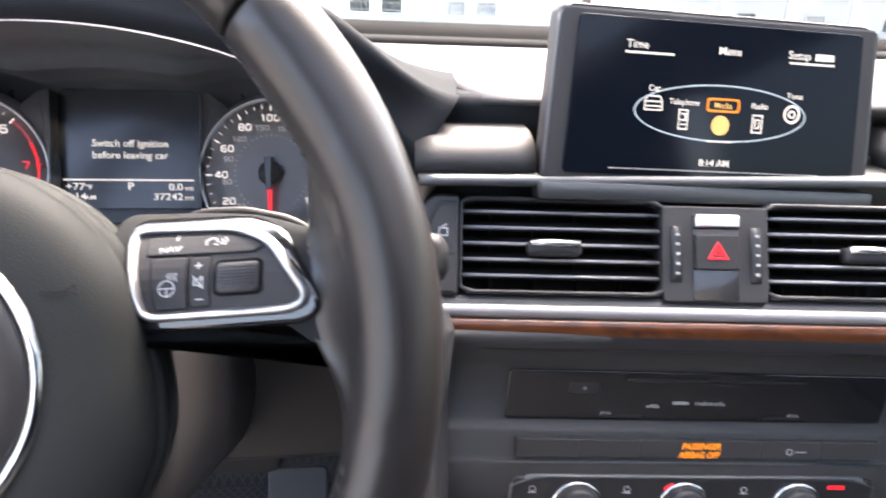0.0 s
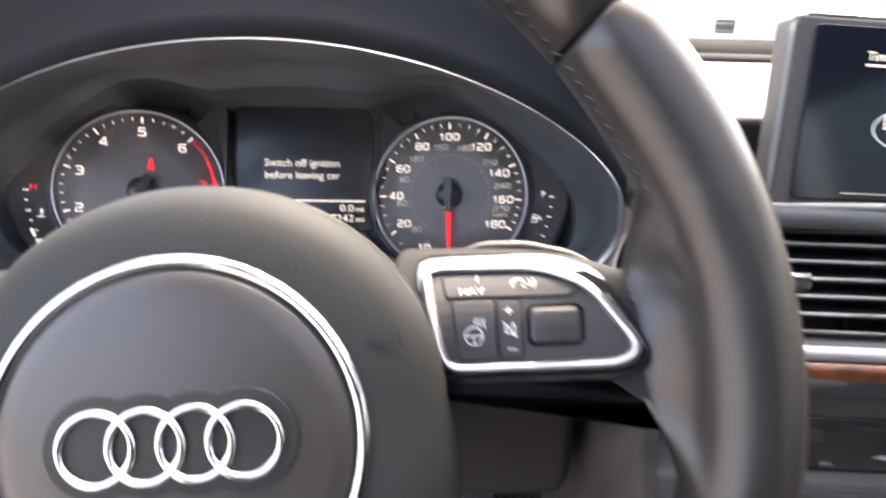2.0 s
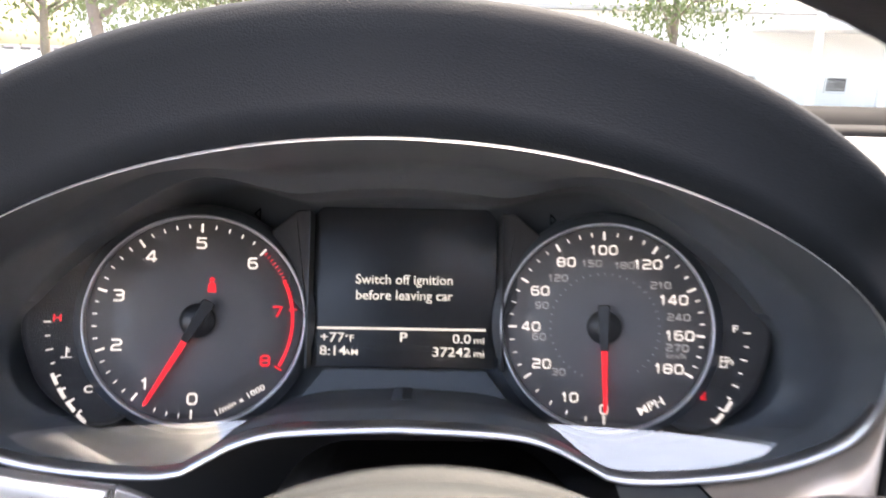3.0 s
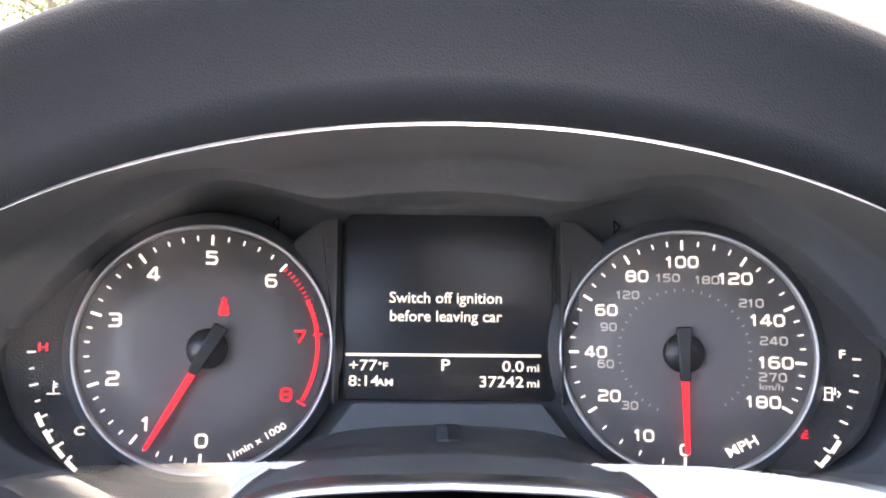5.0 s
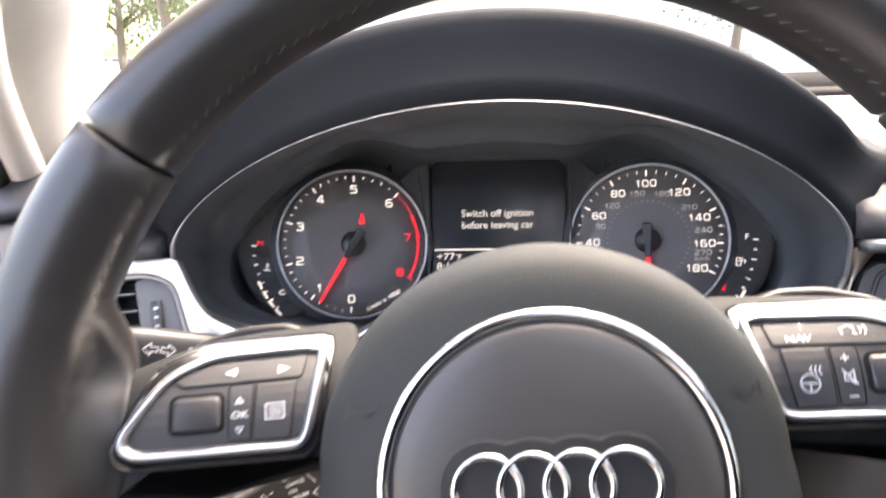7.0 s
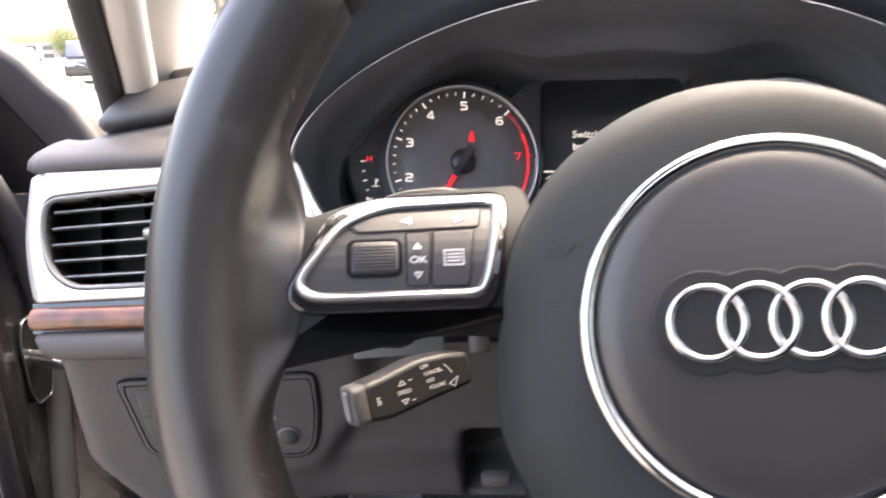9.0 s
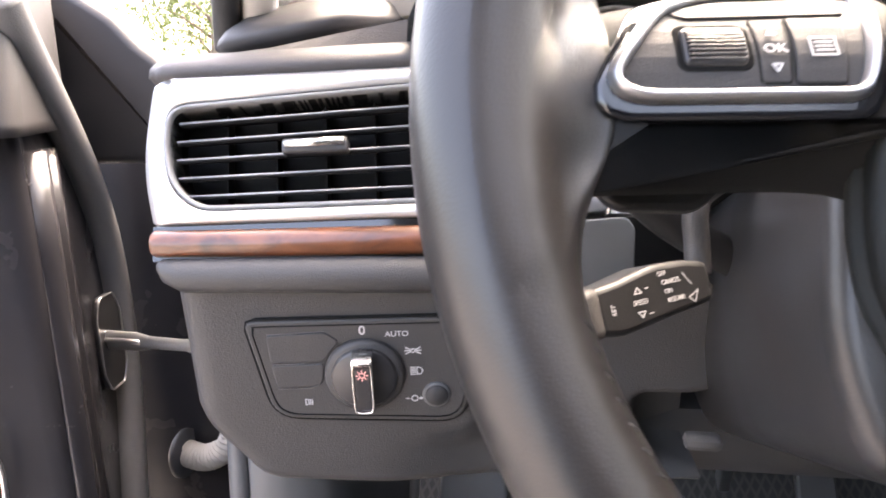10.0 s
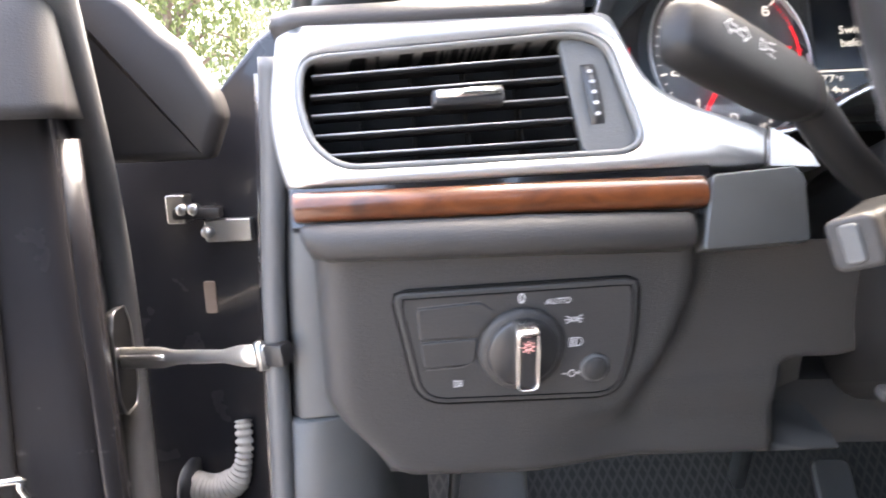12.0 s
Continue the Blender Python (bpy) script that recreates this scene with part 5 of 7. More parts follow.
def turn_stalk(s):
    name, label = ("indicator_stalk", "black indicator stalk with white signs") if s < 0 else ("wiper_stalk", "black wiper stalk with small white signs")
    t = thing(name, pose(0.0135 + s * 0.14, 0.42, 1.0), label, "stalk")
    a, b = Vector((-0.198, 0.408, 1.019)), Vector((-0.07, 0.492, 0.967))
    if s > 0:
        a, b = Vector((0.218, 0.413, 1.022)), Vector((0.09, 0.493, 0.984))
    X = (b - a).normalized()
    Z = Vector((-0.1 * s, -0.9, 0.35))
    Z = (Z - X * Z.dot(X)).normalized()
    Y = Z.cross(X)
    M = Matrix((X, Y, Z)).transposed().to_4x4()
    M.translation = a
    body = [(0.0, 0.008, 0.005), (0.004, 0.0125, 0.009), (0.02, 0.0138, 0.0105), (0.06, 0.0132, 0.0108), (0.08, 0.012, 0.0105), (0.09, 0.0095, 0.009)]
    part("lever", smooth(loft([[(x, h * math.copysign(abs(math.sin(k)) ** 0.6, math.sin(k)), d * math.copysign(abs(math.cos(k)) ** 0.6, math.cos(k))) for k in [2 * math.pi * j / 20 for j in range(20)]] for x, h, d in body]), 50), STALK, t, "", M)
    n0, n1 = M @ Vector((0.08, 0, 0)), Vector((0.0135 + s * 0.058, 0.5, 0.925))
    part("neck", tube(spline([tuple(n0), tuple(M @ Vector((0.095, 0.002 * s, -0.001))), tuple((M @ Vector((0.115, 0.012 * s, -0.004))).lerp(n1, 0.25)), tuple(n1)], 6, False), 0.0092, 12), STALK, t, "")
    if s > 0:
        part("sign", strokes([[(0.05 + 0.0024 * k, -0.002), (0.05 + 0.0024 * k, 0.002)] for k in range(6)] + [[(0.068, -0.003), (0.074, 0.003)], [(0.068, 0.003), (0.074, 0.003)]], 0.0008), PRINT, t, "", M @ pose(0.004, -0.0035, 0.0107))
        return
    part("sign", strokes([[(0.006, 0), (0.01, 0.004), (0.01, 0.0016), (0.014, 0.0016), (0.014, -0.0016), (0.01, -0.0016), (0.01, -0.004), (0.006, 0)], [(0.024, 0), (0.02, 0.004), (0.02, 0.0016), (0.016, 0.0016), (0.016, -0.0016), (0.02, -0.0016), (0.02, -0.004), (0.024, 0)],
                         [(0.032, -0.003), (0.032, 0.003), (0.036, 0.002), (0.036, -0.002), (0.032, -0.003)], [(0.038, 0.003), (0.043, 0.004)], [(0.038, 0), (0.043, 0)], [(0.038, -0.003), (0.043, -0.004)]], 0.0007), PRINT, t, "", M @ pose(0.012, 0.0035, 0.0106) @ Matrix.Diagonal((0.85, 0.75, 1, 1)))


def cruise_stalk():
    t = thing("cruise_stalk", pose(-0.11, 0.39, 0.94), "black cruise control stalk with white lettering", "stalk")
    a, b = Vector((-0.1455, 0.378, 0.9415)), Vector((-0.086, 0.423, 0.9435))
    X = (b - a).normalized()
    Z = Vector((0.25, -0.9, 0.3))
    Z = (Z - X * Z.dot(X)).normalized()
    Y = Z.cross(X)
    M = Matrix((X, Y, Z)).transposed().to_4x4()
    M.translation = a + X * 0.009 + Y * 0.001
    M = M @ Matrix.Scale(0.88, 4)
    side = rounded([(0, -0.0115), (0.012, -0.014), (0.045, -0.0105), (0.055, -0.0098), (0.067, -0.0085), (0.067, 0.0095), (0.053, 0.0125), (0.035, 0.0135), (0.012, 0.0095), (0, 0.0085)], 0.004)
    part("lever", plate(side, 0.02, 0.003, 0.01), STALK, t, "", M)
    end = part("end_cap", plate(rrect(0.02, 0.0215, 0.004), 0.008, 0.002, 0.005), HARD, t, "grey end cap", M @ pose(-0.001, -0.002, 0, 0, -90, 0) @ pose(0, 0, 0, 0, 0, 0))
    part("end_key", plate(rrect(0.008, 0.016, 0.002), 0.004, 0.001, 0.0065), GREYPL, end, "", M @ pose(-0.001, -0.002, 0, 0, -90, 0))
    part("stem", tube(spline([(-0.0855, 0.446, 0.94), (-0.0865, 0.45, 0.955), (-0.0875, 0.451, 0.968), (-0.084, 0.455, 0.976), (-0.066, 0.468, 0.984), (-0.04, 0.48, 0.986)], 6, False), 0.0058, 12), HARD, t, "grey stem of the stalk")
    Z0 = 0.0102
    for s, x, y, h in (("SET", 0.0085, -0.002, 0.003), ("SPEED", 0.0235, -0.0015, 0.0031), ("OFF", 0.038, 0.0085, 0.0029), ("CANCEL", 0.0425, 0.0045, 0.0029), ("ON", 0.04, 0.0004, 0.0029), ("RESUME", 0.0435, -0.0036, 0.0029)):
        words(s, h, x, y, M, t, PRINT, "lettering", Z0, 0.00003, 1.0, turn=90 if s == "SET" else 0)
    for ln in ([(0.021, 0.0025), (0.023, 0.005), (0.025, 0.0025), (0.021, 0.0025)], [(0.021, -0.0055), (0.023, -0.008), (0.025, -0.0055), (0.021, -0.0055)], [(0.027, 0.004), (0.029, 0.004)], [(0.027, -0.007), (0.029, -0.007)], [(0.05, 0.0068), (0.054, 0.001)], [(0.051, -0.0045), (0.057, -0.002), (0.054, -0.007), (0.051, -0.0045)]):
        part("sign", strokes([ln], 0.0005), PRINT, t, "", M @ pose(0, 0, Z0))


# guessed block, added to give a pale glint beside the column
part("glint_block", box(0.018, 0.01, 0.007, 0.003), HARD, COL, "small grey block placed for a pale glint by the column", pose(-0.0775, 0.455, 0.853, 10))
turn_stalk(-1)
turn_stalk(1)
cruise_stalk()

# ---- air vents ----
DEEP = mat("duct_black", (0.012, 0.012, 0.0125), 0.6, spec=0.15)
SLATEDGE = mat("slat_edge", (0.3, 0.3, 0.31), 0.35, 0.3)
VL = pose(-0.28, 0.4845, 1.0, 71.4, 0, 14.64) @ pose(0.0006, -0.0008, 0.0058, -2.0, -4.24, -1.05) @ Matrix.Scale(0.968, 4)


def slat_mesh(w, depth=0.014, h=0.0022):
    return loft([[(x, y, z) for y, z in ((-h * 0.5, 0.0), (-h * 0.1, 0.0012), (h * 0.5, 0.0006), (h * 0.4, -depth), (-h * 0.4, -depth))] for x in (-w / 2, w / 2)])


def side_vent():
    t = thing("air_vent", VL, "side air vent with dark slats and a silver tab", "air vent", "dashboard air vents")
    hole = rounded([(-0.0785, 0.0235), (0.0645, 0.0318), (0.081, 0.0245), (0.0935, -0.029), (0.084, -0.037), (-0.061, -0.037), (-0.0758, -0.024), (-0.0815, 0.0)], [0.012, 0.012, 0.012, 0.01, 0.01, 0.016, 0.012, 0.01], 5)
    sil = rounded([(-0.089, 0.0385), (0.082, 0.0402), (0.0905, 0.018), (0.0995, 0.0005), (0.1245, -0.0125), (0.1675, -0.0225), (0.1625, -0.0445), (-0.0875, -0.0432), (-0.0932, -0.02), (-0.0945, 0.0)], [0.004, 0.004, 0.012, 0.012, 0.02, 0.001, 0.001, 0.004, 0.01, 0.01], 5)
    c = (0.0, -0.004)
    n = 160
    S, H = resample(sil, n, c), resample(hole, n, c)
    Hb = resample(inset(hole, 0.0035), n, c)

    def mix(a, b, s):
        return [(p[0] + (q[0] - p[0]) * s, p[1] + (q[1] - p[1]) * s) for p, q in zip(a, b)]

    def bow(pts, z):
        return [(x, y, z - 0.55 * max(0.0, -0.075 - x) - 0.15 * max(0.0, x - 0.085)) for x, y in pts]
    part("silver_surround", smooth(loft([bow(S, -0.012), bow(S, -0.002), bow(mix(S, H, 0.05), 0.0), bow(mix(S, H, 0.5), 0.0008), bow(mix(S, H, 0.95), 0.0), bow(H, -0.001), bow(H, -0.01)], caps=(False, False)), 60), SILVER, t, "satin silver surround", VL)
    part("seam", plate([(0.1605, -0.0445), (0.1622, -0.0445), (0.1675, -0.0228), (0.1658, -0.0226)], 0.002, 0.0002, 0.0012), CHROME, t, "bright seam in the trim", VL @ pose(0.164, -0.03, -0.0119, 0, 8.5, 0) @ pose(-0.164, 0.03, 0))
    tail = rounded([(0.1687, -0.0228), (0.18, -0.0285), (0.192, -0.037), (0.196, -0.0455), (0.1635, -0.0447)], 0.001)
    part("silver_tail", plate(tail, 0.01, 0.0004, 0.0), SILVER, t, "", VL @ pose(0.164, -0.03, -0.0119, 0, 8.5, 0) @ pose(-0.164, 0.03, 0))
    part("bezel", ring_frame(resample(inset(hole, 0.0004), n, c), Hb, 0.02, -0.0008, 0.0008, 0.0012), mat("grey_bezel", (0.2, 0.2, 0.2), 0.45, 0.2), t, "grey vent bezel", VL)
    part("duct", plate(hole, 0.002, 0.0002, -0.03), DEEP, t, "", VL)
    part("duct_wall", smooth(loft([at_z(Hb, -0.004), at_z(Hb, -0.03)], caps=(False, False))), DEEP, t, "", VL)
    for i in range(5):
        y = 0.0155 - i * 0.0108
        x0, x1 = -0.0742 + 0.0012 * abs(i - 1.5), 0.0545 + 0.001 * i
        part("slat", slat_mesh(x1 - x0), DEEP, t, "", VL @ pose((x0 + x1) / 2, y, -0.006, 12, 0, 2.4 - i * 0.45))
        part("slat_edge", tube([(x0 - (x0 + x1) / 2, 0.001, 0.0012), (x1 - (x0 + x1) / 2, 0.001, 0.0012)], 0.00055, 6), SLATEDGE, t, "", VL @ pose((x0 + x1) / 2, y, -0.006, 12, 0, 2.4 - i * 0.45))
    for k in range(4):
        part("vane", box(0.0012, 0.06, 0.012, 0.0002), DEEP, t, "", VL @ pose(-0.05 + k * 0.028, -0.004, -0.024))
    tab = part("tab", plate(rrect(0.036, 0.0085, 0.0025), 0.008, 0.0018, 0.004, 0.0006), SATIN, t, "silver-edged vent tab", VL @ pose(0.0035, -0.0035, 0))
    part("tab_trim", tube([(-0.016, 0.0012, 0.0042), (0.016, 0.0012, 0.0042)], 0.0026, 8), SATINCHROME, tab, "silver strip", VL @ pose(0.0035, -0.0035, 0, 0, 0, 1.5))
    cheek = rounded([(0.0545, 0.0275), (0.064, 0.028), (0.0775, 0.022), (0.0895, -0.028), (0.082, -0.034), (0.0605, -0.034)], 0.004)
    part("cheek", plate(cheek, 0.006, 0.001, -0.004), GREYPL, t, "dark grey plate beside the slats", VL)
    wheel(t, VL @ pose(0.0688, -0.003, -0.0045, 0, 0, 3.5), 0.0335)


def wheel(t, M, h):
    """A small ribbed thumbwheel in its slot."""
    w = part("thumbwheel", smooth(loft([[(x, y, z) for y, z in [(h / 2 * math.sin(a), 0.004 * math.cos(a) - 0.0005) for a in [math.pi * (j / 12 - 0.5) for j in range(13)]]] for x in (-0.0034, 0.0034)], closed=True), 60), SATIN, t, "black thumbwheel with white marks", M)
    for k in range(5):
        y = (k - 2) * h * 0.17
        part("mark", bar(0, y, 0.0026, 0.0016), PRINT, w, "", M @ pose(0, 0, 0.0038 - 4.2 * y * y))


side_vent()

part("wood_strip", smooth(loft([[(x, yc + h / 2 * math.sin(a), 0.0055 * math.cos(a) - 0.001) for a in [math.pi * (j / 10 - 0.5) for j in range(11)]] + [(x, yc + h / 2, -0.012), (x, yc - h / 2, -0.012)]
                                for x, yc, h in [(-0.0845, -0.0535, 0.012), (-0.083, -0.0535, 0.0142), (-0.03, -0.0548, 0.0148), (0.05, -0.0562, 0.0155), (0.1175, -0.0582, 0.0165), (0.119, -0.0582, 0.0155)]]), 50), WOOD, DASH, "polished burl walnut strip", VL)
part("trim_shadow", plate([(-0.086, -0.063), (0.122, -0.07), (0.126, -0.044), (-0.086, -0.0435)], 0.01, 0.0005, -0.004), GLOSS, DASH, "", VL)
part("knee_roll", smooth(loft([[(x, yc + h / 2 * math.sin(a), d * math.cos(a) - 0.003) for a in [math.pi * (j / 10 - 0.5) for j in range(11)]] + [(x, yc + h / 2, -0.03), (x, yc - h / 2, -0.03)]
                               for x, yc, h, d in [(-0.082, -0.066, 0.006, 0.004), (-0.079, -0.068, 0.013, 0.006), (-0.07, -0.0705, 0.018, 0.008), (0.03, -0.0735, 0.0195, 0.008), (0.108, -0.0772, 0.0185, 0.008), (0.1105, -0.077, 0.0165, 0.006)]]), 50), HARD, DASH, "grey rounded strip under the wood", VL)
part("column_flap", plate(rounded([(0.1235, -0.0505), (0.169, -0.0485), (0.173, -0.055), (0.17, -0.088), (0.113, -0.0885)], 0.003), 0.012, 0.001, 0.0015), DARKSILVER, DASH, "slate grey flap beside the column", VL)

# ---- light switch and knee panel ----
SW = pose(-0.2525, 0.471, 0.8750, 97.2, 0, 10.8)


def knee_panel():
    """The lower panel: proud round the light switch, stepping back in a soft hollow towards the column."""
    rows = []
    for i in range(-1, 41):
        v = max(0, i) / 40
        left = -0.0985 + 0.032 * (1 - ease(-0.05, 0.42, v))
        row = []
        for k in range(-1, 61):
            x = left + (0.2 - left) * max(0, k) / 60
            low, high = -0.0745 - 0.09 * max(0.0, x + 0.068), 0.053 - 0.043 * (x + 0.1)
            y = low + (high - low) * v
            step = 0.073 + 0.012 * ease(-0.02, 0.03, y) - 0.02 * ease(-0.005, -0.05, y)
            z = -0.0105 * ease(step, step + 0.016, x) * ease(-0.062, -0.03, y) - 0.012 * ease(-0.035, -0.062, y) * ease(0.0, 0.08, x)
            z -= 0.045 * ease(0.154, 0.16, x) * ease(-0.028, -0.034, y) * ease(-0.09, -0.084, y)
            side, foot = max(0.0, 1 - (x - left) / 0.016), max(0.0, 1 - (y - low) / 0.012)
            z -= 0.012 * (1 - math.sqrt(max(0.0, 1 - min(1.0, side * side + foot * foot))))
            row.append((x, y, -0.07 if k < 0 or i < 0 else z))
        rows.append(row)
    part("knee_panel", smooth(loft(rows, closed=False), 60), HARD, DASH, "grey lower knee panel round the light switch", SW @ pose(0, 0, -0.0005))


knee_panel()
part("knee_shade", box(0.44, 0.14, 0.05, 0.01), SATIN, DASH, "", pose(-0.11, 0.64, 0.79))


def light_switch():
    t = thing("light_switch", SW, "dark rotary headlight switch panel with white signs", "light switch")
    fr = rounded([(-0.0628, 0.0338), (0.0595, 0.0325), (0.0605, 0.0), (0.0535, -0.033), (-0.052, -0.0265)], [0.006, 0.006, 0.03, 0.014, 0.014], 6)
    part("plate", plate(fr, 0.006, 0.0012, 0.0022), HARD, t, "", SW)
    c = (0.0, 0.0)
    part("groove", ring_frame(resample(inset(fr, 0.0026), 90, c), resample(inset(fr, 0.0033), 90, c), 0.002, 0.0026, 0.0002, 0.0002), SEAM, t, "", SW)
    part("edge_line", ring_frame(resample(inset(fr, -0.0013), 90, c), resample(inset(fr, -0.0001), 90, c), 0.003, 0.0012, 0.0002, 0.0002), SEAM, t, "", SW)
    part("collar", lathe([(0.0, 0.006), (0.0198, 0.006), (0.0215, 0.0045), (0.0222, 0.0015), (0.0, 0.001)], 48), HARD, t, "round collar of the knob", SW)
    part("knob_disc", lathe([(0.0, 0.0085), (0.0165, 0.0085), (0.018, 0.007), (0.018, 0.004), (0.0, 0.004)], 40), SATIN, t, "", SW)
    k = part("knob", plate(rounded([(-0.0052, -0.0155), (0.0052, -0.0155), (0.0052, 0.0145), (-0.0052, 0.0145)], 0.0025), 0.009, 0.002, 0.0165), SATIN, t, "dark grip with a chrome edge", SW)
    ko = resample(rounded([(-0.0058, -0.0162), (0.0058, -0.0162), (0.0058, 0.0152), (-0.0058, 0.0152)], 0.003), 60, (0, 0))
    part("grip_edge", ring_frame(ko, resample(rounded([(-0.0042, -0.0152), (0.0042, -0.0152), (0.0042, 0.0142), (-0.0042, 0.0142)], 0.002), 60, (0, 0)), 0.006, 0.0166, 0.0008, 0.0006), SATINCHROME, k, "chrome grip edge", SW)
    part("lamp_sign", strokes([ring2(0.0015, 10)] + [[(0.0022 * math.cos(a), 0.0022 * math.sin(a)), (0.0032 * math.cos(a), 0.0032 * math.sin(a))] for a in [math.pi / 4 * i for i in range(8)]], 0.0005), glow("pink_lamp", (1.0, 0.5, 0.5), 0.085), k, "lit lamp sign", SW @ pose(0, 0.0075, 0.0168))
    part("grip_cap", smooth(loft([[(x, y, z) for x, y in rounded([(-0.0056, 0.0125), (0.0056, 0.0125), (0.0056, h), (-0.0056, h)], 0.0012)] for z, h in ((0.007, 0.0178), (0.012, 0.0172), (0.016, 0.0156), (0.0168, 0.015))]), 40), SATINCHROME, k, "bright bevelled grip end", SW)
    words("0", 0.0075, 0.0, 0.0265, SW, t, PRINT, "sign", 0.0024, 0.0001, 1.0)
    words("AUTO", 0.0046, 0.0185, 0.0238, SW, t, PRINT, "sign", 0.0024, 0.00003, 1.0)
    part("sign", strokes([[(-0.004, 0.002), (-0.0015, 0.0006)], [(-0.0045, 0), (-0.0018, 0)], [(-0.004, -0.002), (-0.0015, -0.0006)], [(0.004, 0.002), (0.0015, 0.0006)], [(0.0045, 0), (0.0018, 0)], [(0.004, -0.002), (0.0015, -0.0006)], ring2(0.0011, 8)], 0.0006), PRINT, t, "", SW @ pose(0.0268, 0.0135, 0.0025))
    part("sign", strokes([[(0, -0.0022), (0, 0.0022), (0.002, 0.002), (0.0032, 0), (0.002, -0.002), (0, -0.0022)]] + [[(-0.0008, k * 0.0011), (-0.0036, k * 0.0011)] for k in (-2, -1, 0, 1, 2)], 0.0006), PRINT, t, "", SW @ pose(0.0285, 0.001, 0.0025))
    part("sign", strokes([[(0, -0.0018), (0, 0.0018), (0.0016, 0.0014), (0.0016, -0.0014), (0, -0.0018)], [(0.0026, -0.0016), (0.0026, 0.0016)], [(0.0036, -0.0016), (0.0036, 0.0016)]], 0.0006), PRINT, t, "", SW @ pose(-0.034, -0.0165, 0.0025))
    part("sign", strokes([[(-0.0045, 0), (-0.0025, 0)], ring2(0.0018, 10, 0.0004), [(0.003, 0), (0.0046, 0)], [(0.0038, -0.0008), (0.0038, 0.0008)]], 0.0006), PRINT, t, "", SW @ pose(0.0262, -0.0165, 0.0025))
    b = part("push_button", lathe([(0.0, 0.0052), (0.0055, 0.005), (0.0064, 0.004), (0.0066, 0.0015), (0.0, 0.0015)], 28), BUTTON, t, "round push button", SW @ pose(0.0388, -0.0145, 0))
    part("button_rim", lathe([(0.0068, 0.0036), (0.0076, 0.0034), (0.008, 0.002), (0.0068, 0.002)], 28), GREYPL, b, "", SW @ pose(0.0388, -0.0145, 0))
    keys = [[(-0.0515, 0.0255), (-0.02, 0.0265), (-0.0125, 0.0205), (-0.0185, 0.0135), (-0.0215, 0.0085), (-0.0505, 0.0085)], [(-0.0505, 0.0075), (-0.0218, 0.0075), (-0.0228, -0.003), (-0.0255, -0.0068), (-0.0485, -0.0068)]]
    for pts in keys:
        part("blank_key", plate(rounded(pts, 0.0025), 0.003, 0.0009, 0.0031), HARD, t, "blank key", SW)
    # pale strokes drawn in as the highlights on the key edges
    part("key_highlight", merge(strokes([[(-0.051, 0.0262), (-0.0205, 0.0272)]], 0.0003), strokes([[(-0.05, 0.008), (-0.032, 0.008)]], 0.0003), strokes([[(-0.048, -0.0074), (-0.03, -0.0074), (-0.0245, -0.005)]], 0.0003)), GREYPL, t, "", SW @ pose(0, 0, 0.003))


light_switch()

# ---- centre stack ----
CS = pose(0.4075, 0.483, 1.0, 0, 1.2, -3.5) @ pose(0, 0, 0, 60.6) @ pose(0.0027, -0.0036, -0.0022, 3.77, -2.6, 0.2)


def centre_vent(s):
    t = thing("air_vent", CS, "centre air vent with dark slats and a silver tab", "air vent", "dashboard air vents")
    u0, u1 = (-0.169, -0.036) if s < 0 else (0.036, 0.169)
    c, w = (u0 + u1) / 2, u1 - u0
    o = rrect(w + 0.004, 0.065, 0.004, c, 0.003)
    i = rrect(w, 0.059, 0.003, c, 0.003)
    part("bezel", ring_frame(resample(o, 80, (c, 0.003)), resample(i, 80, (c, 0.003)), 0.03, 0.001, 0.0004, 0.0008), SATIN, t, "", CS)
    part("duct", plate(o, 0.002, 0.0002, -0.034), DEEP, t, "", CS)
    for k in range(5):
        y = 0.0252 - k * 0.0107
        part("slat", slat_mesh(w - 0.001, 0.016, 0.0035), DEEP, t, "", CS @ pose(c, y, -0.006, 22))
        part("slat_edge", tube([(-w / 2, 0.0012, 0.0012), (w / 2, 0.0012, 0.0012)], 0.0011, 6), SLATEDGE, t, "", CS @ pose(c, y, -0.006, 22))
    for k in range(4):
        part("vane", box(0.0012, 0.056, 0.012, 0.0002), DEEP, t, "", CS @ pose(c - 0.045 + k * 0.03, 0.002, -0.028))
    x = -0.1085 if s < 0 else 0.105
    tab = part("tab", plate(rrect(0.036, 0.0105, 0.003), 0.008, 0.0022, 0.005, 0.0006), SATIN, t, "silver-topped vent tab", CS @ pose(x, 0.0015, 0))
    part("tab_trim", tube([(-0.0165, 0.003, 0.0056), (0.0165, 0.003, 0.0056)], 0.0026, 8), SATINCHROME, tab, "silver strip", CS @ pose(x, 0.0015, 0))


centre_vent(-1)
centre_vent(1)


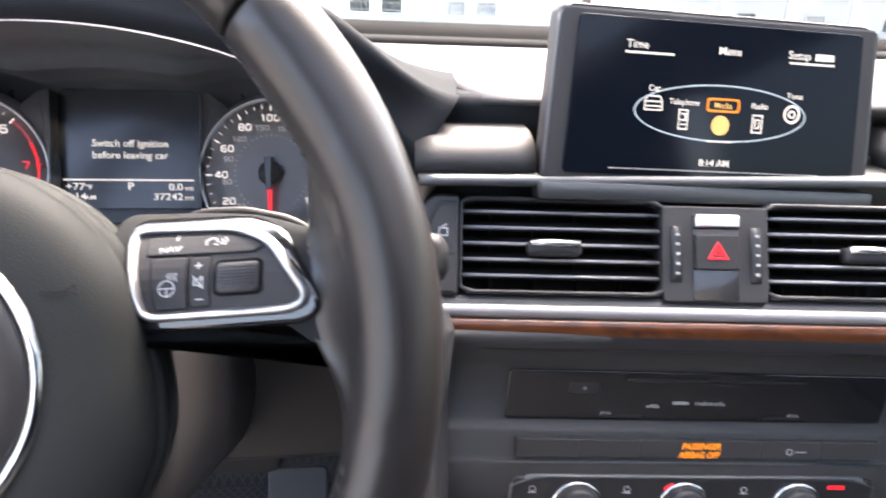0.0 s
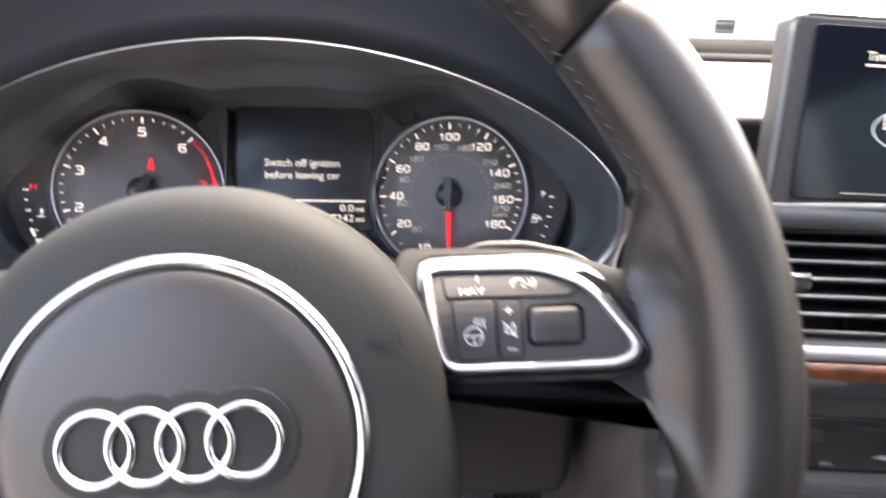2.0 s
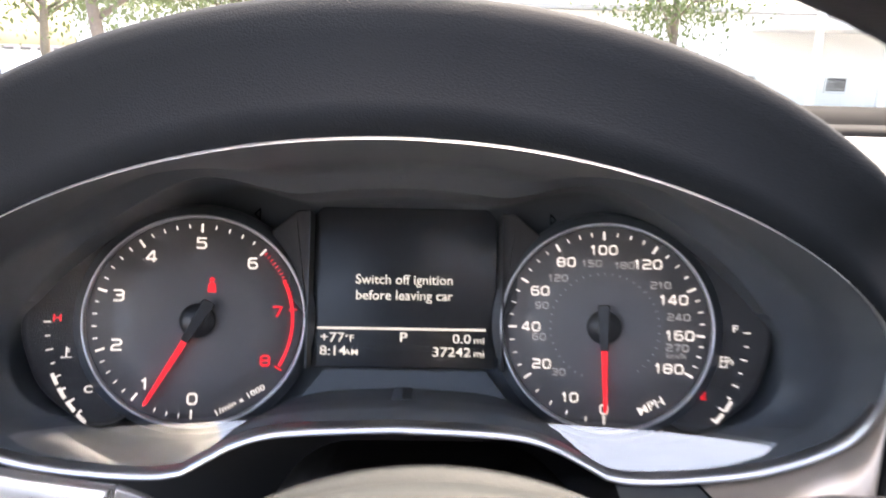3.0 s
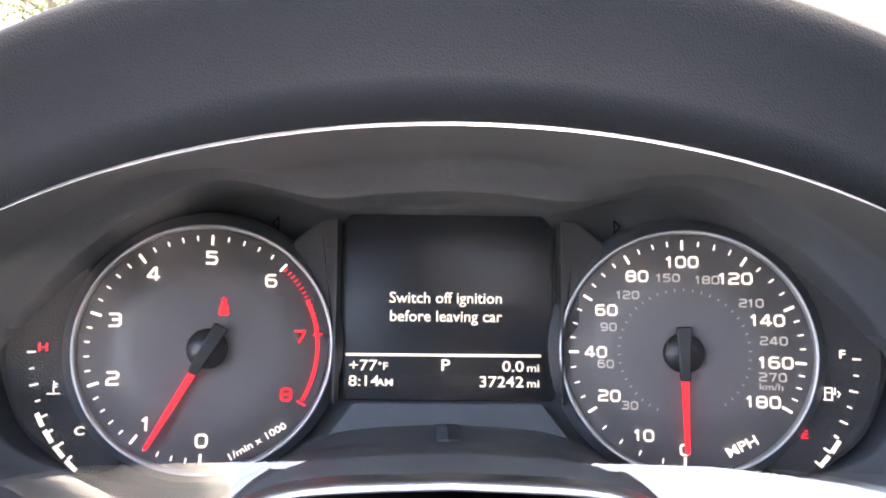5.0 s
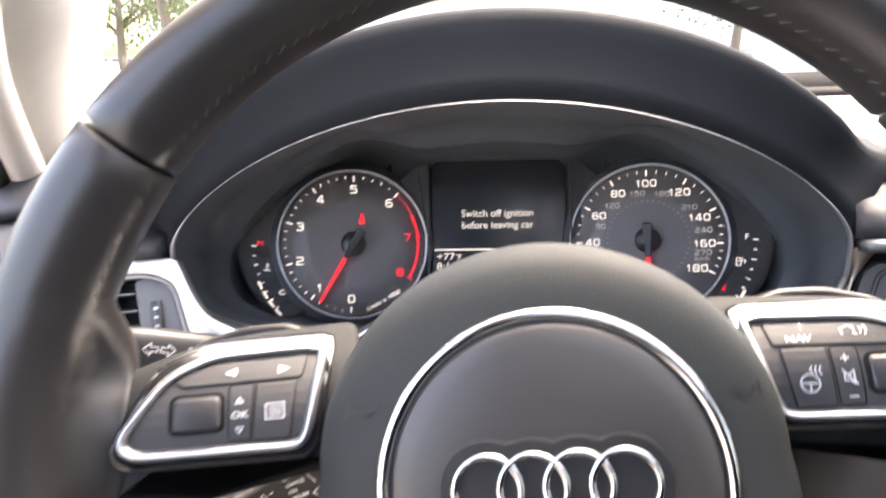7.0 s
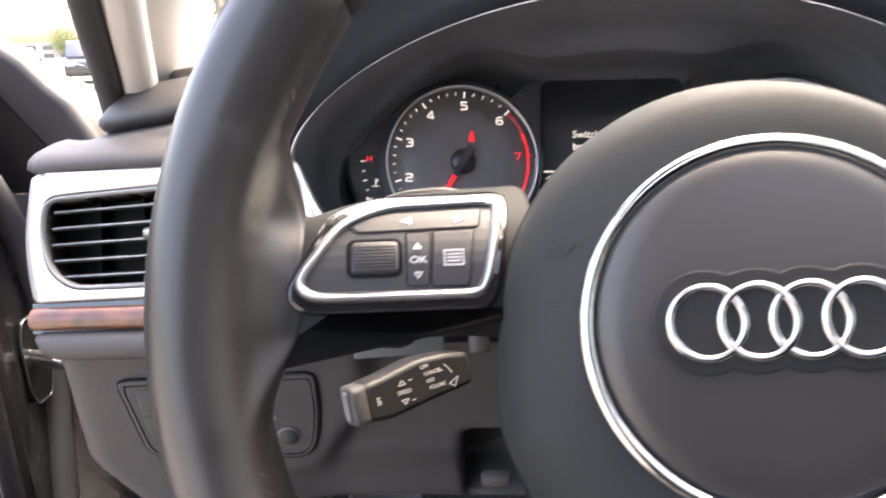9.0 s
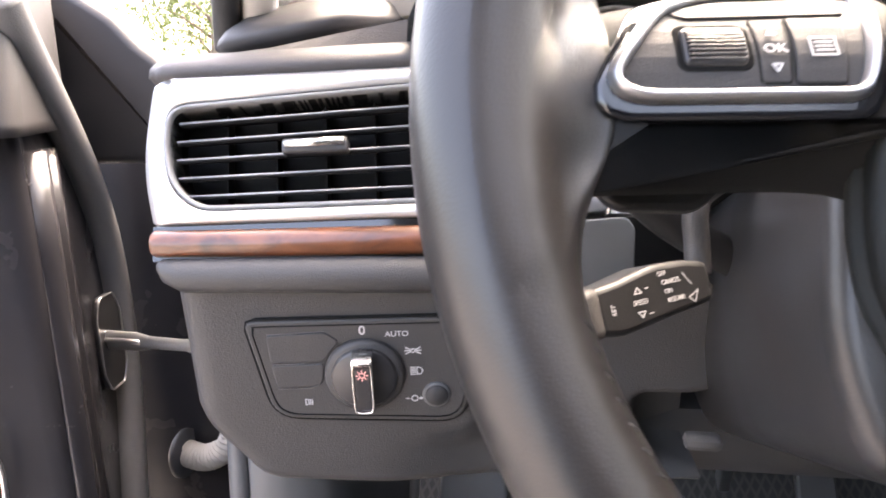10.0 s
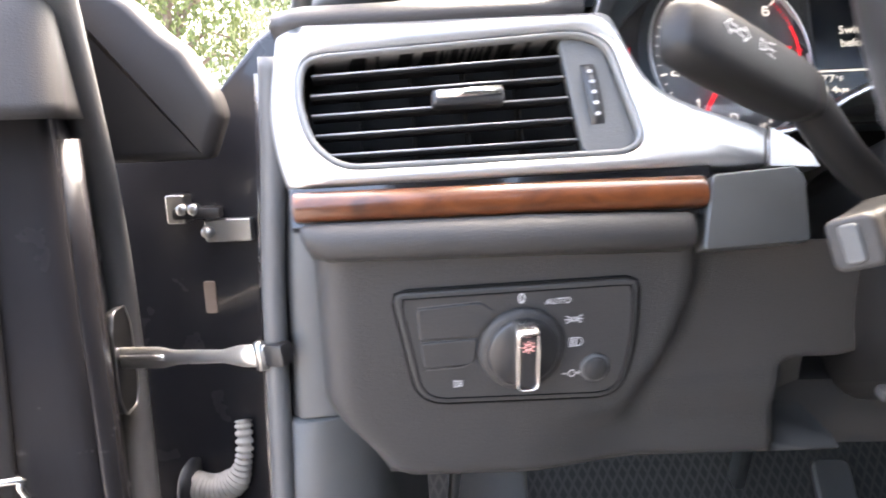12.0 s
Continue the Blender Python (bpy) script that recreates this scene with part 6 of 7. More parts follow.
def hazard():
    t = thing("hazard_switch", CS, "hazard warning button with a lit red triangle", "switch")
    part("plate", plate(rrect(0.0705, 0.064, 0.002, 0, 0.0), 0.03, 0.001, 0.0012), HARD, t, "", CS)
    part("recess", plate(rrect(0.031, 0.058, 0.002, 0, -0.002), 0.004, 0.0004, 0.0016), GLOSS, t, "", CS)
    part("silver_cap", plate(rrect(0.0305, 0.0095, 0.002, 0, 0.0215), 0.006, 0.0018, 0.006), SATINCHROME, t, "bright silver cap", CS)
    b = part("button", plate(rrect(0.0295, 0.0235, 0.0015, 0, 0.001), 0.006, 0.001, 0.0052), BUTTON, t, "", CS)
    tri = [(-0.0075, -0.005), (0.0075, -0.005), (0.0, 0.0075)]
    ti = [(-0.0046, -0.0034), (0.0046, -0.0034), (0.0, 0.0042)]
    part("triangle", ring_frame(resample(tri, 45, (0, -0.001)), resample(ti, 45, (0, -0.001)), 0.0004, 0.0056, 0.0001, 0.0001), RED, b, "lit red triangle", CS @ pose(0, 0.001, 0))
    part("triangle_core", strokes([[(-0.0022, -0.0018), (0.0022, -0.0018), (0, 0.0018), (-0.0022, -0.0018)]], 0.0008), RED, b, "", CS @ pose(0, 0.001, 0.0056))
    for s in (-1, 1):
        wheel(t, CS @ pose(s * 0.0268, -0.0005, 0.0012), 0.038)


hazard()
frame_edge = [(-0.1712, 0.0357), (-0.1712, -0.031), (-0.2122, -0.031), (-0.2058, -0.007), (-0.1978, 0.0215), (-0.1935, 0.0312), (-0.187, 0.0357)]
panel_edge = [(-0.1725, 0.0315), (-0.1725, -0.0285), (-0.2045, -0.0285), (-0.1982, -0.003), (-0.1912, 0.0195), (-0.1878, 0.0285), (-0.183, 0.0315)]
key_edge = [(-0.1742, 0.0292), (-0.1742, -0.0042), (-0.1966, -0.0042), (-0.1892, 0.0195), (-0.186, 0.0268), (-0.182, 0.0292)]
part("end_groove", plate(rounded([(x - 0.0011 * (x < -0.175), y + 0.0011 * (y > 0)) for x, y in frame_edge], 0.004), 0.02, 0.0003, -0.0006), SEAM, DASH, "", CS)
part("end_frame", plate(rounded(frame_edge, 0.0035), 0.02, 0.0012, 0.0006), SATIN, DASH, "dark frame at the end of the vent", CS)
part("end_panel", plate(rounded(panel_edge, 0.0028), 0.004, 0.0008, 0.0022), HARD, DASH, "grey-black panel beside the centre vent", CS)
part("end_key_gap", plate(rounded([(x - 0.0004, y) for x, y in key_edge], 0.002), 0.002, 0.0001, 0.00235), SEAM, DASH, "", CS)
part("end_key", plate(rounded(key_edge, 0.002), 0.004, 0.0006, 0.003), HARD, DASH, "dark key beside the centre vent", CS)
# satin silver with a warm reflection put into its base colour
REFLSILVER = mat("silver_warm_reflection", (0.5, 0.43, 0.37), 0.34, 0.8, 0, 900, 0.06)
edge_in = spline([(0.2105, 0.5155, 1.036), (0.2115, 0.52, 1.014), (0.199, 0.5245, 0.993), (0.167, 0.5275, 0.978), (0.13, 0.5285, 0.972), (0.1, 0.5285, 0.973)], 5, False)
edge_out = spline([(0.2285, 0.5215, 1.0355), (0.2122, 0.5151, 1.0138), (0.2028, 0.5032, 0.9872), (0.1957, 0.4935, 0.9655), (0.15, 0.478, 0.955), (0.1, 0.478, 0.958)], 5, False)


def corner_piece(first, last, name, material, label):
    a, b = edge_in[first:last], edge_out[first:last]
    rows = [[(x, y + 0.02, z - 0.004) for x, y, z in a], a, [tuple(Vector(p).lerp(Vector(q), 0.5) + Vector((0, -0.002, 0.002))) for p, q in zip(a, b)], b, [(x, y + 0.012, z - 0.004) for x, y, z in b]]
    part(name, smooth(loft(rows, closed=False), 60), material, DASH, label)


split = 19
corner_piece(0, split + 1, "corner_trim", REFLSILVER, "satin silver trim curving below the instrument hood, a warm reflection tinted in")
corner_piece(split, len(edge_in), "column_surround", DARKSILVER, "dark satin panel beside the steering column")
part("trim_seam", tube([tuple(Vector(edge_in[split]).lerp(Vector(edge_out[split]), u) + Vector((0, -0.0008 - 0.003 * u * (1 - u), 0.0008 + 0.004 * u * (1 - u)))) for u in (0.0, 0.25, 0.5, 0.75, 1.0)], 0.0006, 6), SEAM, DASH, "thin seam in the trim")
part("key_sign", strokes([[(-0.002, -0.002), (0.002, -0.002), (0.002, 0.0016), (-0.002, 0.0016), (-0.002, -0.002)], [(-0.0004, 0.0022), (0.0014, 0.0036)]], 0.0007), PRINT, DASH, "", CS @ pose(-0.182, 0.0108, 0.0032) @ Matrix.Scale(1.35, 4))
for nm, y0, y1, z, material, lab in (("silver_strip", -0.0448, -0.036, 0.004, MIDSILVER, "satin silver strip under the vents"), ("wood_strip", -0.0628, -0.0458, 0.0048, WOOD, "polished dark burl wood strip"), ("wood_shadow", -0.0655, -0.0295, -0.001, SATIN, "")):
    tip = 0.009 if nm == "wood_strip" else 0.0
    sec = [(y0, -0.03), (y0, z - 0.003 - tip), (y0 + 0.0015, z - 0.0008 - tip), ((y0 + y1) / 2, z - tip * 0.5), (y1 - 0.0012, z - 0.0006), (y1, z - 0.003), (y1, -0.03)]
    part(nm, smooth(loft([[(x, y, zz) for y, zz in sec] for x in (-0.19, -0.185, 0.0, 0.2, 0.45)]), 30), material, DASH, lab, CS)


def stack_face(x):
    return [(0.56, 0.955), (0.462, 0.953), (0.4605, 0.949), (0.461, 0.944), (0.469, 0.93), (0.4705, 0.922), (0.4705, 0.883), (0.462, 0.881), (0.4595, 0.879), (0.4565, 0.862), (0.454, 0.86), (0.452, 0.857), (0.45, 0.78), (0.56, 0.74)]


STK = pose(0.409, 0.461, 0.891, 0, 1.2, -3.5) @ pose(-0.41, -0.46, -0.9)
part("centre_panel", smooth(loft([[(x, y, z) for y, z in stack_face(x)] for x in (0.225, 0.232, 0.3, 0.4, 0.5, 0.6)]), 30), HARD, DASH, "dark centre stack", STK)
part("knee_bolster", plate(rounded([(0.05, 0.787), (0.207, 0.787), (0.209, 0.95), (0.05, 0.95)], [0.01, 0.022, 0.01, 0.01]), 0.08, 0.008, 0.0, steps=4), DARKTRIM, DASH, "dark bolster beside the steering column", pose(0, 0.56, 0, 90))
part("centre_cheek", smooth(loft([at_z([(y, z) for y, z in ((0.455, 0.958), (0.47, 0.9), (0.455, 0.86), (0.44, 0.8), (0.42, 0.7), (0.7, 0.6), (0.7, 0.958))], k) for k in (0.0, 0.012)])), HARD, DASH, "", pose(0.22, 0, 0) @ Matrix(((0, 0, 1, 0), (1, 0, 0, 0), (0, 1, 0, 0), (0, 0, 0, 1))))


def media_panel():
    M = STK @ pose(0.412, 0.4702, 0.9025, 90)
    t = thing("media_player", M, "gloss black media player panel with small slots", "media player")
    part("panel", plate(rrect(0.275, 0.039, 0.003), 0.006, 0.0008, 0.0016), GLOSS, t, "", M)
    for x, y, w, h in ((-0.084, 0.0065, 0.021, 0.008),):
        k = part("eject_key", plate(rrect(w, h, 0.001, x, y), 0.003, 0.0005, 0.0024), SATIN, t, "", M)
        part("sign", strokes([[(x - 0.0012, y - 0.0006), (x + 0.0012, y - 0.0006), (x, y + 0.0012), (x - 0.0012, y - 0.0006)]], 0.0005), PRINT, k, "", M @ pose(0, 0, 0.0025))
    part("slot", bar(0.01, 0.0135, 0.13, 0.0018, 0, 0.002), SATIN, t, "thin disc slot", M)
    for x in (-0.055, 0.062):
        part("card_slot", bar(x, -0.0155, 0.03, 0.002, 0, 0.002), SATIN, t, "small card slot", M)
    words("SD1", 0.0042, -0.0665, -0.0142, M, t, PRINT, "lettering", 0.0018, 0.00003)
    words("SD2", 0.0042, 0.07, -0.0142, M, t, PRINT, "lettering", 0.0018, 0.00003)
    part("mark", bar(-0.014, -0.0045, 0.011, 0.0022, 0, 0.0018), PRINT, t, "plain bar", M)
    words("multimedia", 0.0044, 0.0075, -0.0046, M, t, PRINT, "lettering", 0.0018, 0.00002, 1.1)
    part("sign", strokes([[(-0.038, -0.008), (-0.034, -0.0065), (-0.03, -0.0065)], [(-0.034, -0.008), (-0.029, -0.008)]], 0.0009), PRINT, t, "", M @ pose(0, 0, 0.0018))


def switch_row():
    M = STK @ pose(0.412, 0.4562, 0.87, 80)
    t = thing("switch_row", M, "row of dark switches with an amber airbag sign", "switch row")
    for k in range(6):
        part("key", plate(rrect(0.0434, 0.0128, 0.0006, -0.109 + k * 0.0436, 0), 0.004, 0.0004, 0.003), HARD, t, "", M)
    words("PASSENGER", 0.0062, -0.0005, 0.0022, M, t, AMBER, "lettering", 0.0032, 0.00018, 0.86, slant=0.25)
    words("AIRBAG OFF", 0.0062, -0.0015, -0.0042, M, t, AMBER, "lettering", 0.0032, 0.00018, 0.84, slant=0.25)
    part("sign", strokes([ring2(0.0022, 10), [(0.0045, 0), (0.012, 0)]], 0.0007), PRINT, t, "", M @ pose(0.064, -0.001, 0.0032))
    part("silver_line", tube([(-0.155, -0.0112, 0.0008), (0.18, -0.0112, 0.0008)], 0.0009, 6), DARKSILVER, t, "thin silver line", M)


def climate():
    M = STK @ pose(0.412, 0.4505, 0.8315, 86)
    t = thing("climate_panel", M, "dark climate control panel with rotary knobs", "climate panel")
    part("panel", plate(rrect(0.262, 0.034, 0.004), 0.01, 0.001, 0.002), SATIN, t, "", M)
    part("panel_edge", ring_frame(resample(rrect(0.266, 0.038, 0.005), 80, (0, 0)), resample(rrect(0.262, 0.034, 0.004), 80, (0, 0)), 0.006, 0.002, 0.0006, 0.0005), DARKSILVER, t, "", M)
    for x in (-0.085, -0.008, 0.075):
        k = part("knob", lathe([(0.0, 0.012), (0.0145, 0.0115), (0.016, 0.009), (0.0165, 0.001), (0.0, 0.001)], 36), SATIN, t, "rotary knob", M @ pose(x, -0.004, 0))
        part("knob_ring", lathe([(0.0166, 0.004), (0.0182, 0.004), (0.0188, 0.001), (0.0166, 0.001)], 36), SATINCHROME, k, "silver ring", M @ pose(x, -0.004, 0))
    part("lamp", bar(-0.02, 0.0105, 0.008, 0.003, 35, 0.0022), RED, t, "small red lamp", M)
    part("lamp", bar(0.103, 0.011, 0.0125, 0.003, 0, 0.0022), RED, t, "small red lamp", M)
    for x in (-0.117, -0.05, 0.035):
        part("sign", strokes([ring2(0.0022, 10), [(-0.003, -0.003), (0.003, -0.003)]], 0.0006), PRINT, t, "", M @ pose(x, 0.0085, 0.0022))


media_panel()
switch_row()
climate()


def screen():
    M = pose(0.412, 0.5205, 1.0905, 0, 1.6, -3.0) @ pose(0, 0, 0, 79) @ pose(0.0009, 0.0006, 0.0, -0.4, 5.0, 0.4)
    t = thing("infotainment_screen", M, "flat infotainment screen showing a menu, standing up from the dashboard", "screen")
    out = rounded([(-0.1185, -0.0565), (0.1225, -0.0565), (0.117, 0.0565), (-0.1125, 0.0565)], 0.005)
    part("housing", plate(out, 0.02, 0.0035, 0.0, steps=4), HARD, t, "grey screen housing", M)
    inn = rounded([(-0.1055, -0.0505), (0.1095, -0.0505), (0.105, 0.0505), (-0.1005, 0.0505)], 0.004)
    part("glass", plate(inn, 0.003, 0.0006, 0.0012), SCREENGLASS, t, "black glossy glass", M)
    part("edge_line", ring_frame(resample(inset(out, -0.0002), 90, (0, 0)), resample(inset(out, 0.0014), 90, (0, 0)), 0.004, -0.001, 0.0008, 0.0006), GREYPL, t, "", M)
    part("foot", box(0.246, 0.012, 0.02, 0.003), DARKSILVER, t, "dark silver foot strip", M @ pose(0.002, -0.0625, -0.004))
    G = M @ pose(0, 0, 0.0014)

    def say(s, x, y, h=0.0066, material=LCD, wide=1.0):
        words(s, h, x, y, G, t, material, "menu_word", 0.0001, 0.00002, wide)
    say("Time", -0.0598, 0.0335, 0.0074)
    say("Menu", 0.006, 0.033, 0.0074)
    say("Setup", 0.0575, 0.0335, 0.0074)
    part("menu_bar", bar(0.0765, 0.0333, 0.014, 0.0044, 0, 0.0001), LCD, t, "", G)
    for x in (-0.051, 0.0675):
        part("underline", bar(x, 0.0285, 0.034, 0.0013, 0, 0.0001), LCD, t, "", G)
    el = ring_frame(disc(0.0632, 80, 0.004, -0.0078, 0.3), disc(0.0619, 80, 0.004, -0.0078, 0.288), 0.0002, 0.0002, 0.0001, 0.0001)
    part("menu_ring", el, BLUEGLOW, t, "pale blue menu ring", G)
    part("ring_glow", bar(0.004, -0.0263, 0.018, 0.0009, 0, 0.0003), LCD, t, "", G)
    say("Car", -0.0455, 0.0065, 0.0058)
    say("Telephone", -0.0235, -0.0015, 0.0054, wide=0.95)
    say("Radio", 0.0318, -0.0015, 0.0054)
    say("Tone", 0.0572, 0.0065, 0.0058)
    say("8:14 AM", 0.002, -0.041, 0.0066)
    part("selection", ring_frame(resample(rrect(0.024, 0.0092, 0.0015, 0.0047, -0.0022), 50, (0.0047, -0.0022)), resample(rrect(0.0212, 0.0064, 0.001, 0.0047, -0.0022), 50, (0.0047, -0.0022)), 0.0002, 0.0003, 0.0001, 0.0001), AMBER, t, "orange selection frame", G)
    say("Media", 0.0047, -0.0024, 0.0054, WARM)
    part("media_icon", merge(plate(disc(0.0066, 24, 0.0038, -0.0155), 0.0002, 0.00005, 0.0003)), WARM, t, "round amber media sign", G)
    part("car_icon", strokes([[(-0.0515, -0.0075), (-0.0395, -0.0075), (-0.0395, -0.002), (-0.041, 0.0014), (-0.05, 0.0014), (-0.0515, -0.002), (-0.0515, -0.0075)], [(-0.0515, -0.002), (-0.0395, -0.002)], [(-0.0515, -0.005), (-0.0395, -0.005)]], 0.0009), LCD, t, "", G)
    part("phone_icon", strokes([[(-0.0265, -0.019), (-0.0205, -0.019), (-0.0205, -0.0065), (-0.0265, -0.0065), (-0.0265, -0.019)], [(-0.025, -0.016), (-0.022, -0.016)], [(-0.025, -0.009), (-0.022, -0.009), (-0.022, -0.013), (-0.025, -0.013)]], 0.0009), LCD, t, "", G)
    part("radio_icon", strokes([[(0.0275, -0.019), (0.0345, -0.019), (0.0345, -0.0075), (0.0275, -0.0075), (0.0275, -0.019)], [(0.0295, -0.016), (0.0325, -0.016), (0.0325, -0.0105), (0.0295, -0.0105), (0.0295, -0.016)]], 0.0009), LCD, t, "", G)
    part("tone_icon", merge(strokes([ring2(0.0055, 20, 0.0565, -0.0055)], 0.0016), strokes([ring2(0.0022, 12, 0.0565, -0.0055)], 0.0011)), LCD, t, "", G)
    part("menu_line", bar(0.004, -0.0465, 0.156, 0.0006, 0, 0.0001), DIMMARK, t, "", G)


BLUEGLOW = glow("blue_ring", (0.55, 0.68, 0.75), 0.05)
SCREENGLASS = mat("screen_glass", (0.005, 0.007, 0.011), 0.1, 0, 0, 900, 0.02, 0.0, 0.2)
screen()

# ---- driver's door and hinge side ----
ang = radians(65)
DD, DN = Vector((-math.sin(ang), -math.cos(ang), 0)), Vector((math.cos(ang), -math.sin(ang), 0))
DOORM = Matrix(((DD.x, -DN.x, 0, -0.558), (DD.y, -DN.y, 0, 0.598), (0, 0, 1, 0), (0, 0, 0, 1)))


def door():
    """The open driver's door; x runs along it from the hinge end, y outwards through its thickness."""
    t = thing("car_door", DOORM, "open black driver's door with a check strap and rubber seal", "car door")
    plan = rounded([(0.0, 0.0), (0.0, 0.225), (0.03, 0.24), (1.0, 0.25), (1.0, 0.0)], 0.02)
    zs = [(0.28, 0.1), (0.36, 0.02), (0.6, 0.0), (0.85, 0.0), (1.0, 0.008), (1.03, 0.02)]
    part("shell", smooth(loft([[(x, y - (s * 0.3 if y > 0.1 else 0), z) for x, y in plan] for z, s in zs]), 40), PAINT, t, "glossy black door shell", DOORM)
    seal = spline([(-0.01, -0.02, 1.1), (-0.01, 0.005, 1.073), (-0.01, 0.07, 1.02), (-0.01, 0.14, 0.957), (-0.01, 0.19, 0.88), (-0.01, 0.205, 0.79), (-0.01, 0.19, 0.7), (-0.01, 0.145, 0.6), (-0.01, 0.11, 0.5)], 6, False)
    part("seal", tube(seal, 0.0155, 12), SEALGREY, t, "black rubber door seal", DOORM)
    part("seal_lip", tube([(x - 0.004, y + 0.02, z) for x, y, z in seal], 0.006, 8), RUBBER, t, "", DOORM)
    for y, w, d in ((0.02, 0.03, 0.012), (0.062, 0.022, 0.008)):
        part("pressed_fold", smooth(loft([[(-d * math.sin(math.pi * k / 6), y + w * (k / 6 - 0.5) + (z - 0.7) * 0.03, z) for k in range(7)] + [(0.004, y + w * 0.5 + (z - 0.7) * 0.03, z), (0.004, y - w * 0.5 + (z - 0.7) * 0.03, z)] for z in (0.36, 0.45, 0.7, 0.9, 0.985)]), 60), PAINT, t, "", DOORM)
    part("mirror_base", smooth(loft([[(x, y * (1 - 0.1 * k) + 0.02 * k, z + 0.13 * y * k) for x, y in rounded([(-0.012, -0.04), (-0.012, 0.11), (0.02, 0.2), (0.3, 0.2), (0.3, -0.04)], 0.02)] for z, k in ((1.0, 0.0), (1.01, 0.1), (1.06, 0.5), (1.1, 1.0), (1.105, 1.2))]), 50), DARKTRIM, t, "dark grey moulded mirror base", DOORM)
    part("lining", smooth(loft([[(x, y, z) for x, y in rounded([(0.045 + 0.05 * (0.95 - z), 0.0), (1.0, 0.0), (1.0, -d), (0.065 + 0.05 * (0.95 - z), -d), (0.045 + 0.05 * (0.95 - z), -d * 0.5)], 0.01)] for z, d in ((0.32, 0.008), (0.5, 0.014), (0.66, 0.016), (0.72, 0.016), (0.8, 0.014), (0.98, 0.012), (1.03, 0.01))]), 40), DARKTRIM, t, "dark door lining", DOORM)
    part("wood_inlay", plate(rounded([(0.0, -0.025), (0.5, -0.025), (0.5, 0.025), (0.02, 0.025)], 0.01), 0.02, 0.004, 0.006), WOOD, t, "burl wood inlay", DOORM @ pose(0.052, -0.014, 0.73, 90))
    part("inlay_edge", tube(spline([(0.053, -0.016, 0.695), (0.048, -0.018, 0.715), (0.05, -0.02, 0.748), (0.075, -0.02, 0.757), (0.3, -0.02, 0.757)], 6, False), 0.003, 8), SATINCHROME, t, "silver edge of the inlay", DOORM)
    hexa = rounded([(-0.013, -0.05), (0.013, -0.05), (0.022, -0.03), (0.022, 0.03), (0.013, 0.05), (-0.013, 0.05), (-0.022, 0.03), (-0.022, -0.03)], 0.005)
    PM = DOORM @ Matrix(((0, 0, -1, -0.008), (-1, 0, 0, 0.15), (0, 1, 0, 0.777), (0, 0, 0, 1))) @ pose(0, 0, 0, 0, 18, 0)
    part("strap_plate", plate(hexa, 0.006, 0.0015, 0.003), STEEL_DARK, t, "black eight-sided strap plate", PM)
    part("plate_edge", tube([(x, y, 0.0034) for x, y in hexa], 0.0011, 6, True), STEEL, t, "bright steel edge of the strap plate", PM)


STEEL_DARK = mat("dark_steel", (0.16, 0.16, 0.165), 0.3, 0.9)
door()
body = thing("door_frame", pose(-0.5, 0.8, 0.7), "black painted door opening with hinge and wiring hose", "door frame")
gap = [(-0.705, 0.13), (-0.365, 0.13), (-0.365, 1.12), (-0.46, 1.1), (-0.497, 1.075), (-0.549, 1.018), (-0.6, 1.06), (-0.705, 1.1)]
part("hinge_pillar", smooth(loft([[(x, y, z) for x, z in inset(gap, g)] for y, g in ((0.93, 0.0), (0.862, 0.0), (0.852, 0.004), (0.85, 0.01))]), 40), PAINT, body, "glossy black hinge pillar with a notched top")
fin = rounded([(-0.66, 0.96), (-0.52, 0.96), (-0.503, 1.0), (-0.507, 1.017), (-0.5325, 1.061), (-0.5515, 1.0755), (-0.576, 1.102), (-0.62, 1.13), (-0.66, 1.13)], 0.006)
part("wing_fin", smooth(loft([[(x, y, z) for x, z in inset(fin, g)] for y, g in ((0.785, 0.0), (0.765, 0.0), (0.758, 0.004), (0.756, 0.01))]), 40), DARKTRIM, body, "black plastic fin beside the pillar")
part("inner_jamb", smooth(loft([[(-0.448 - k, 0.688, z), (-0.462 - k, 0.7, z), (-0.474 - k, 0.76, z), (-0.478 - k, 0.86, z), (-0.44, 0.87, z), (-0.432, 0.7, z)] for z, k in ((0.3, 0.012), (0.7, 0.008), (0.86, 0.0), (1.03, -0.012))]), 40), PAINT, body, "black painted jamb")
part("opening_seal", tube(spline([(-0.429, 0.68, 1.04), (-0.435, 0.68, 0.953), (-0.443, 0.68, 0.86), (-0.449, 0.68, 0.72), (-0.455, 0.68, 0.6), (-0.46, 0.68, 0.4)], 6, False), 0.0098, 12), SEALGREY, body, "grey rubber opening seal")
part("kick_panel", smooth(loft([[(-0.444 - k, 0.686, z), (-0.432 - k, 0.676, z), (-0.405, 0.682, z), (-0.372, 0.71, z), (-0.364, 0.76, z), (-0.362, 1.05, z), (-0.44, 1.05, z)] for z, k in ((0.34, 0.014), (0.6, 0.008), (0.738, 0.002), (0.7385, 0.0))]), 40), GREYPL, body, "grey kick panel")
part("kick_panel_upper", smooth(loft([[(-0.44 + k, 0.69, z), (-0.428 + k, 0.679, z), (-0.4, 0.685, z), (-0.365, 0.71, z), (-0.358, 0.76, z), (-0.356, 1.05, z), (-0.43, 1.05, z)] for z, k in ((0.7415, 0.0), (0.743, 0.0), (0.86, 0.004), (1.02, 0.014))]), 40), GREYPL, body, "grey upper side panel")

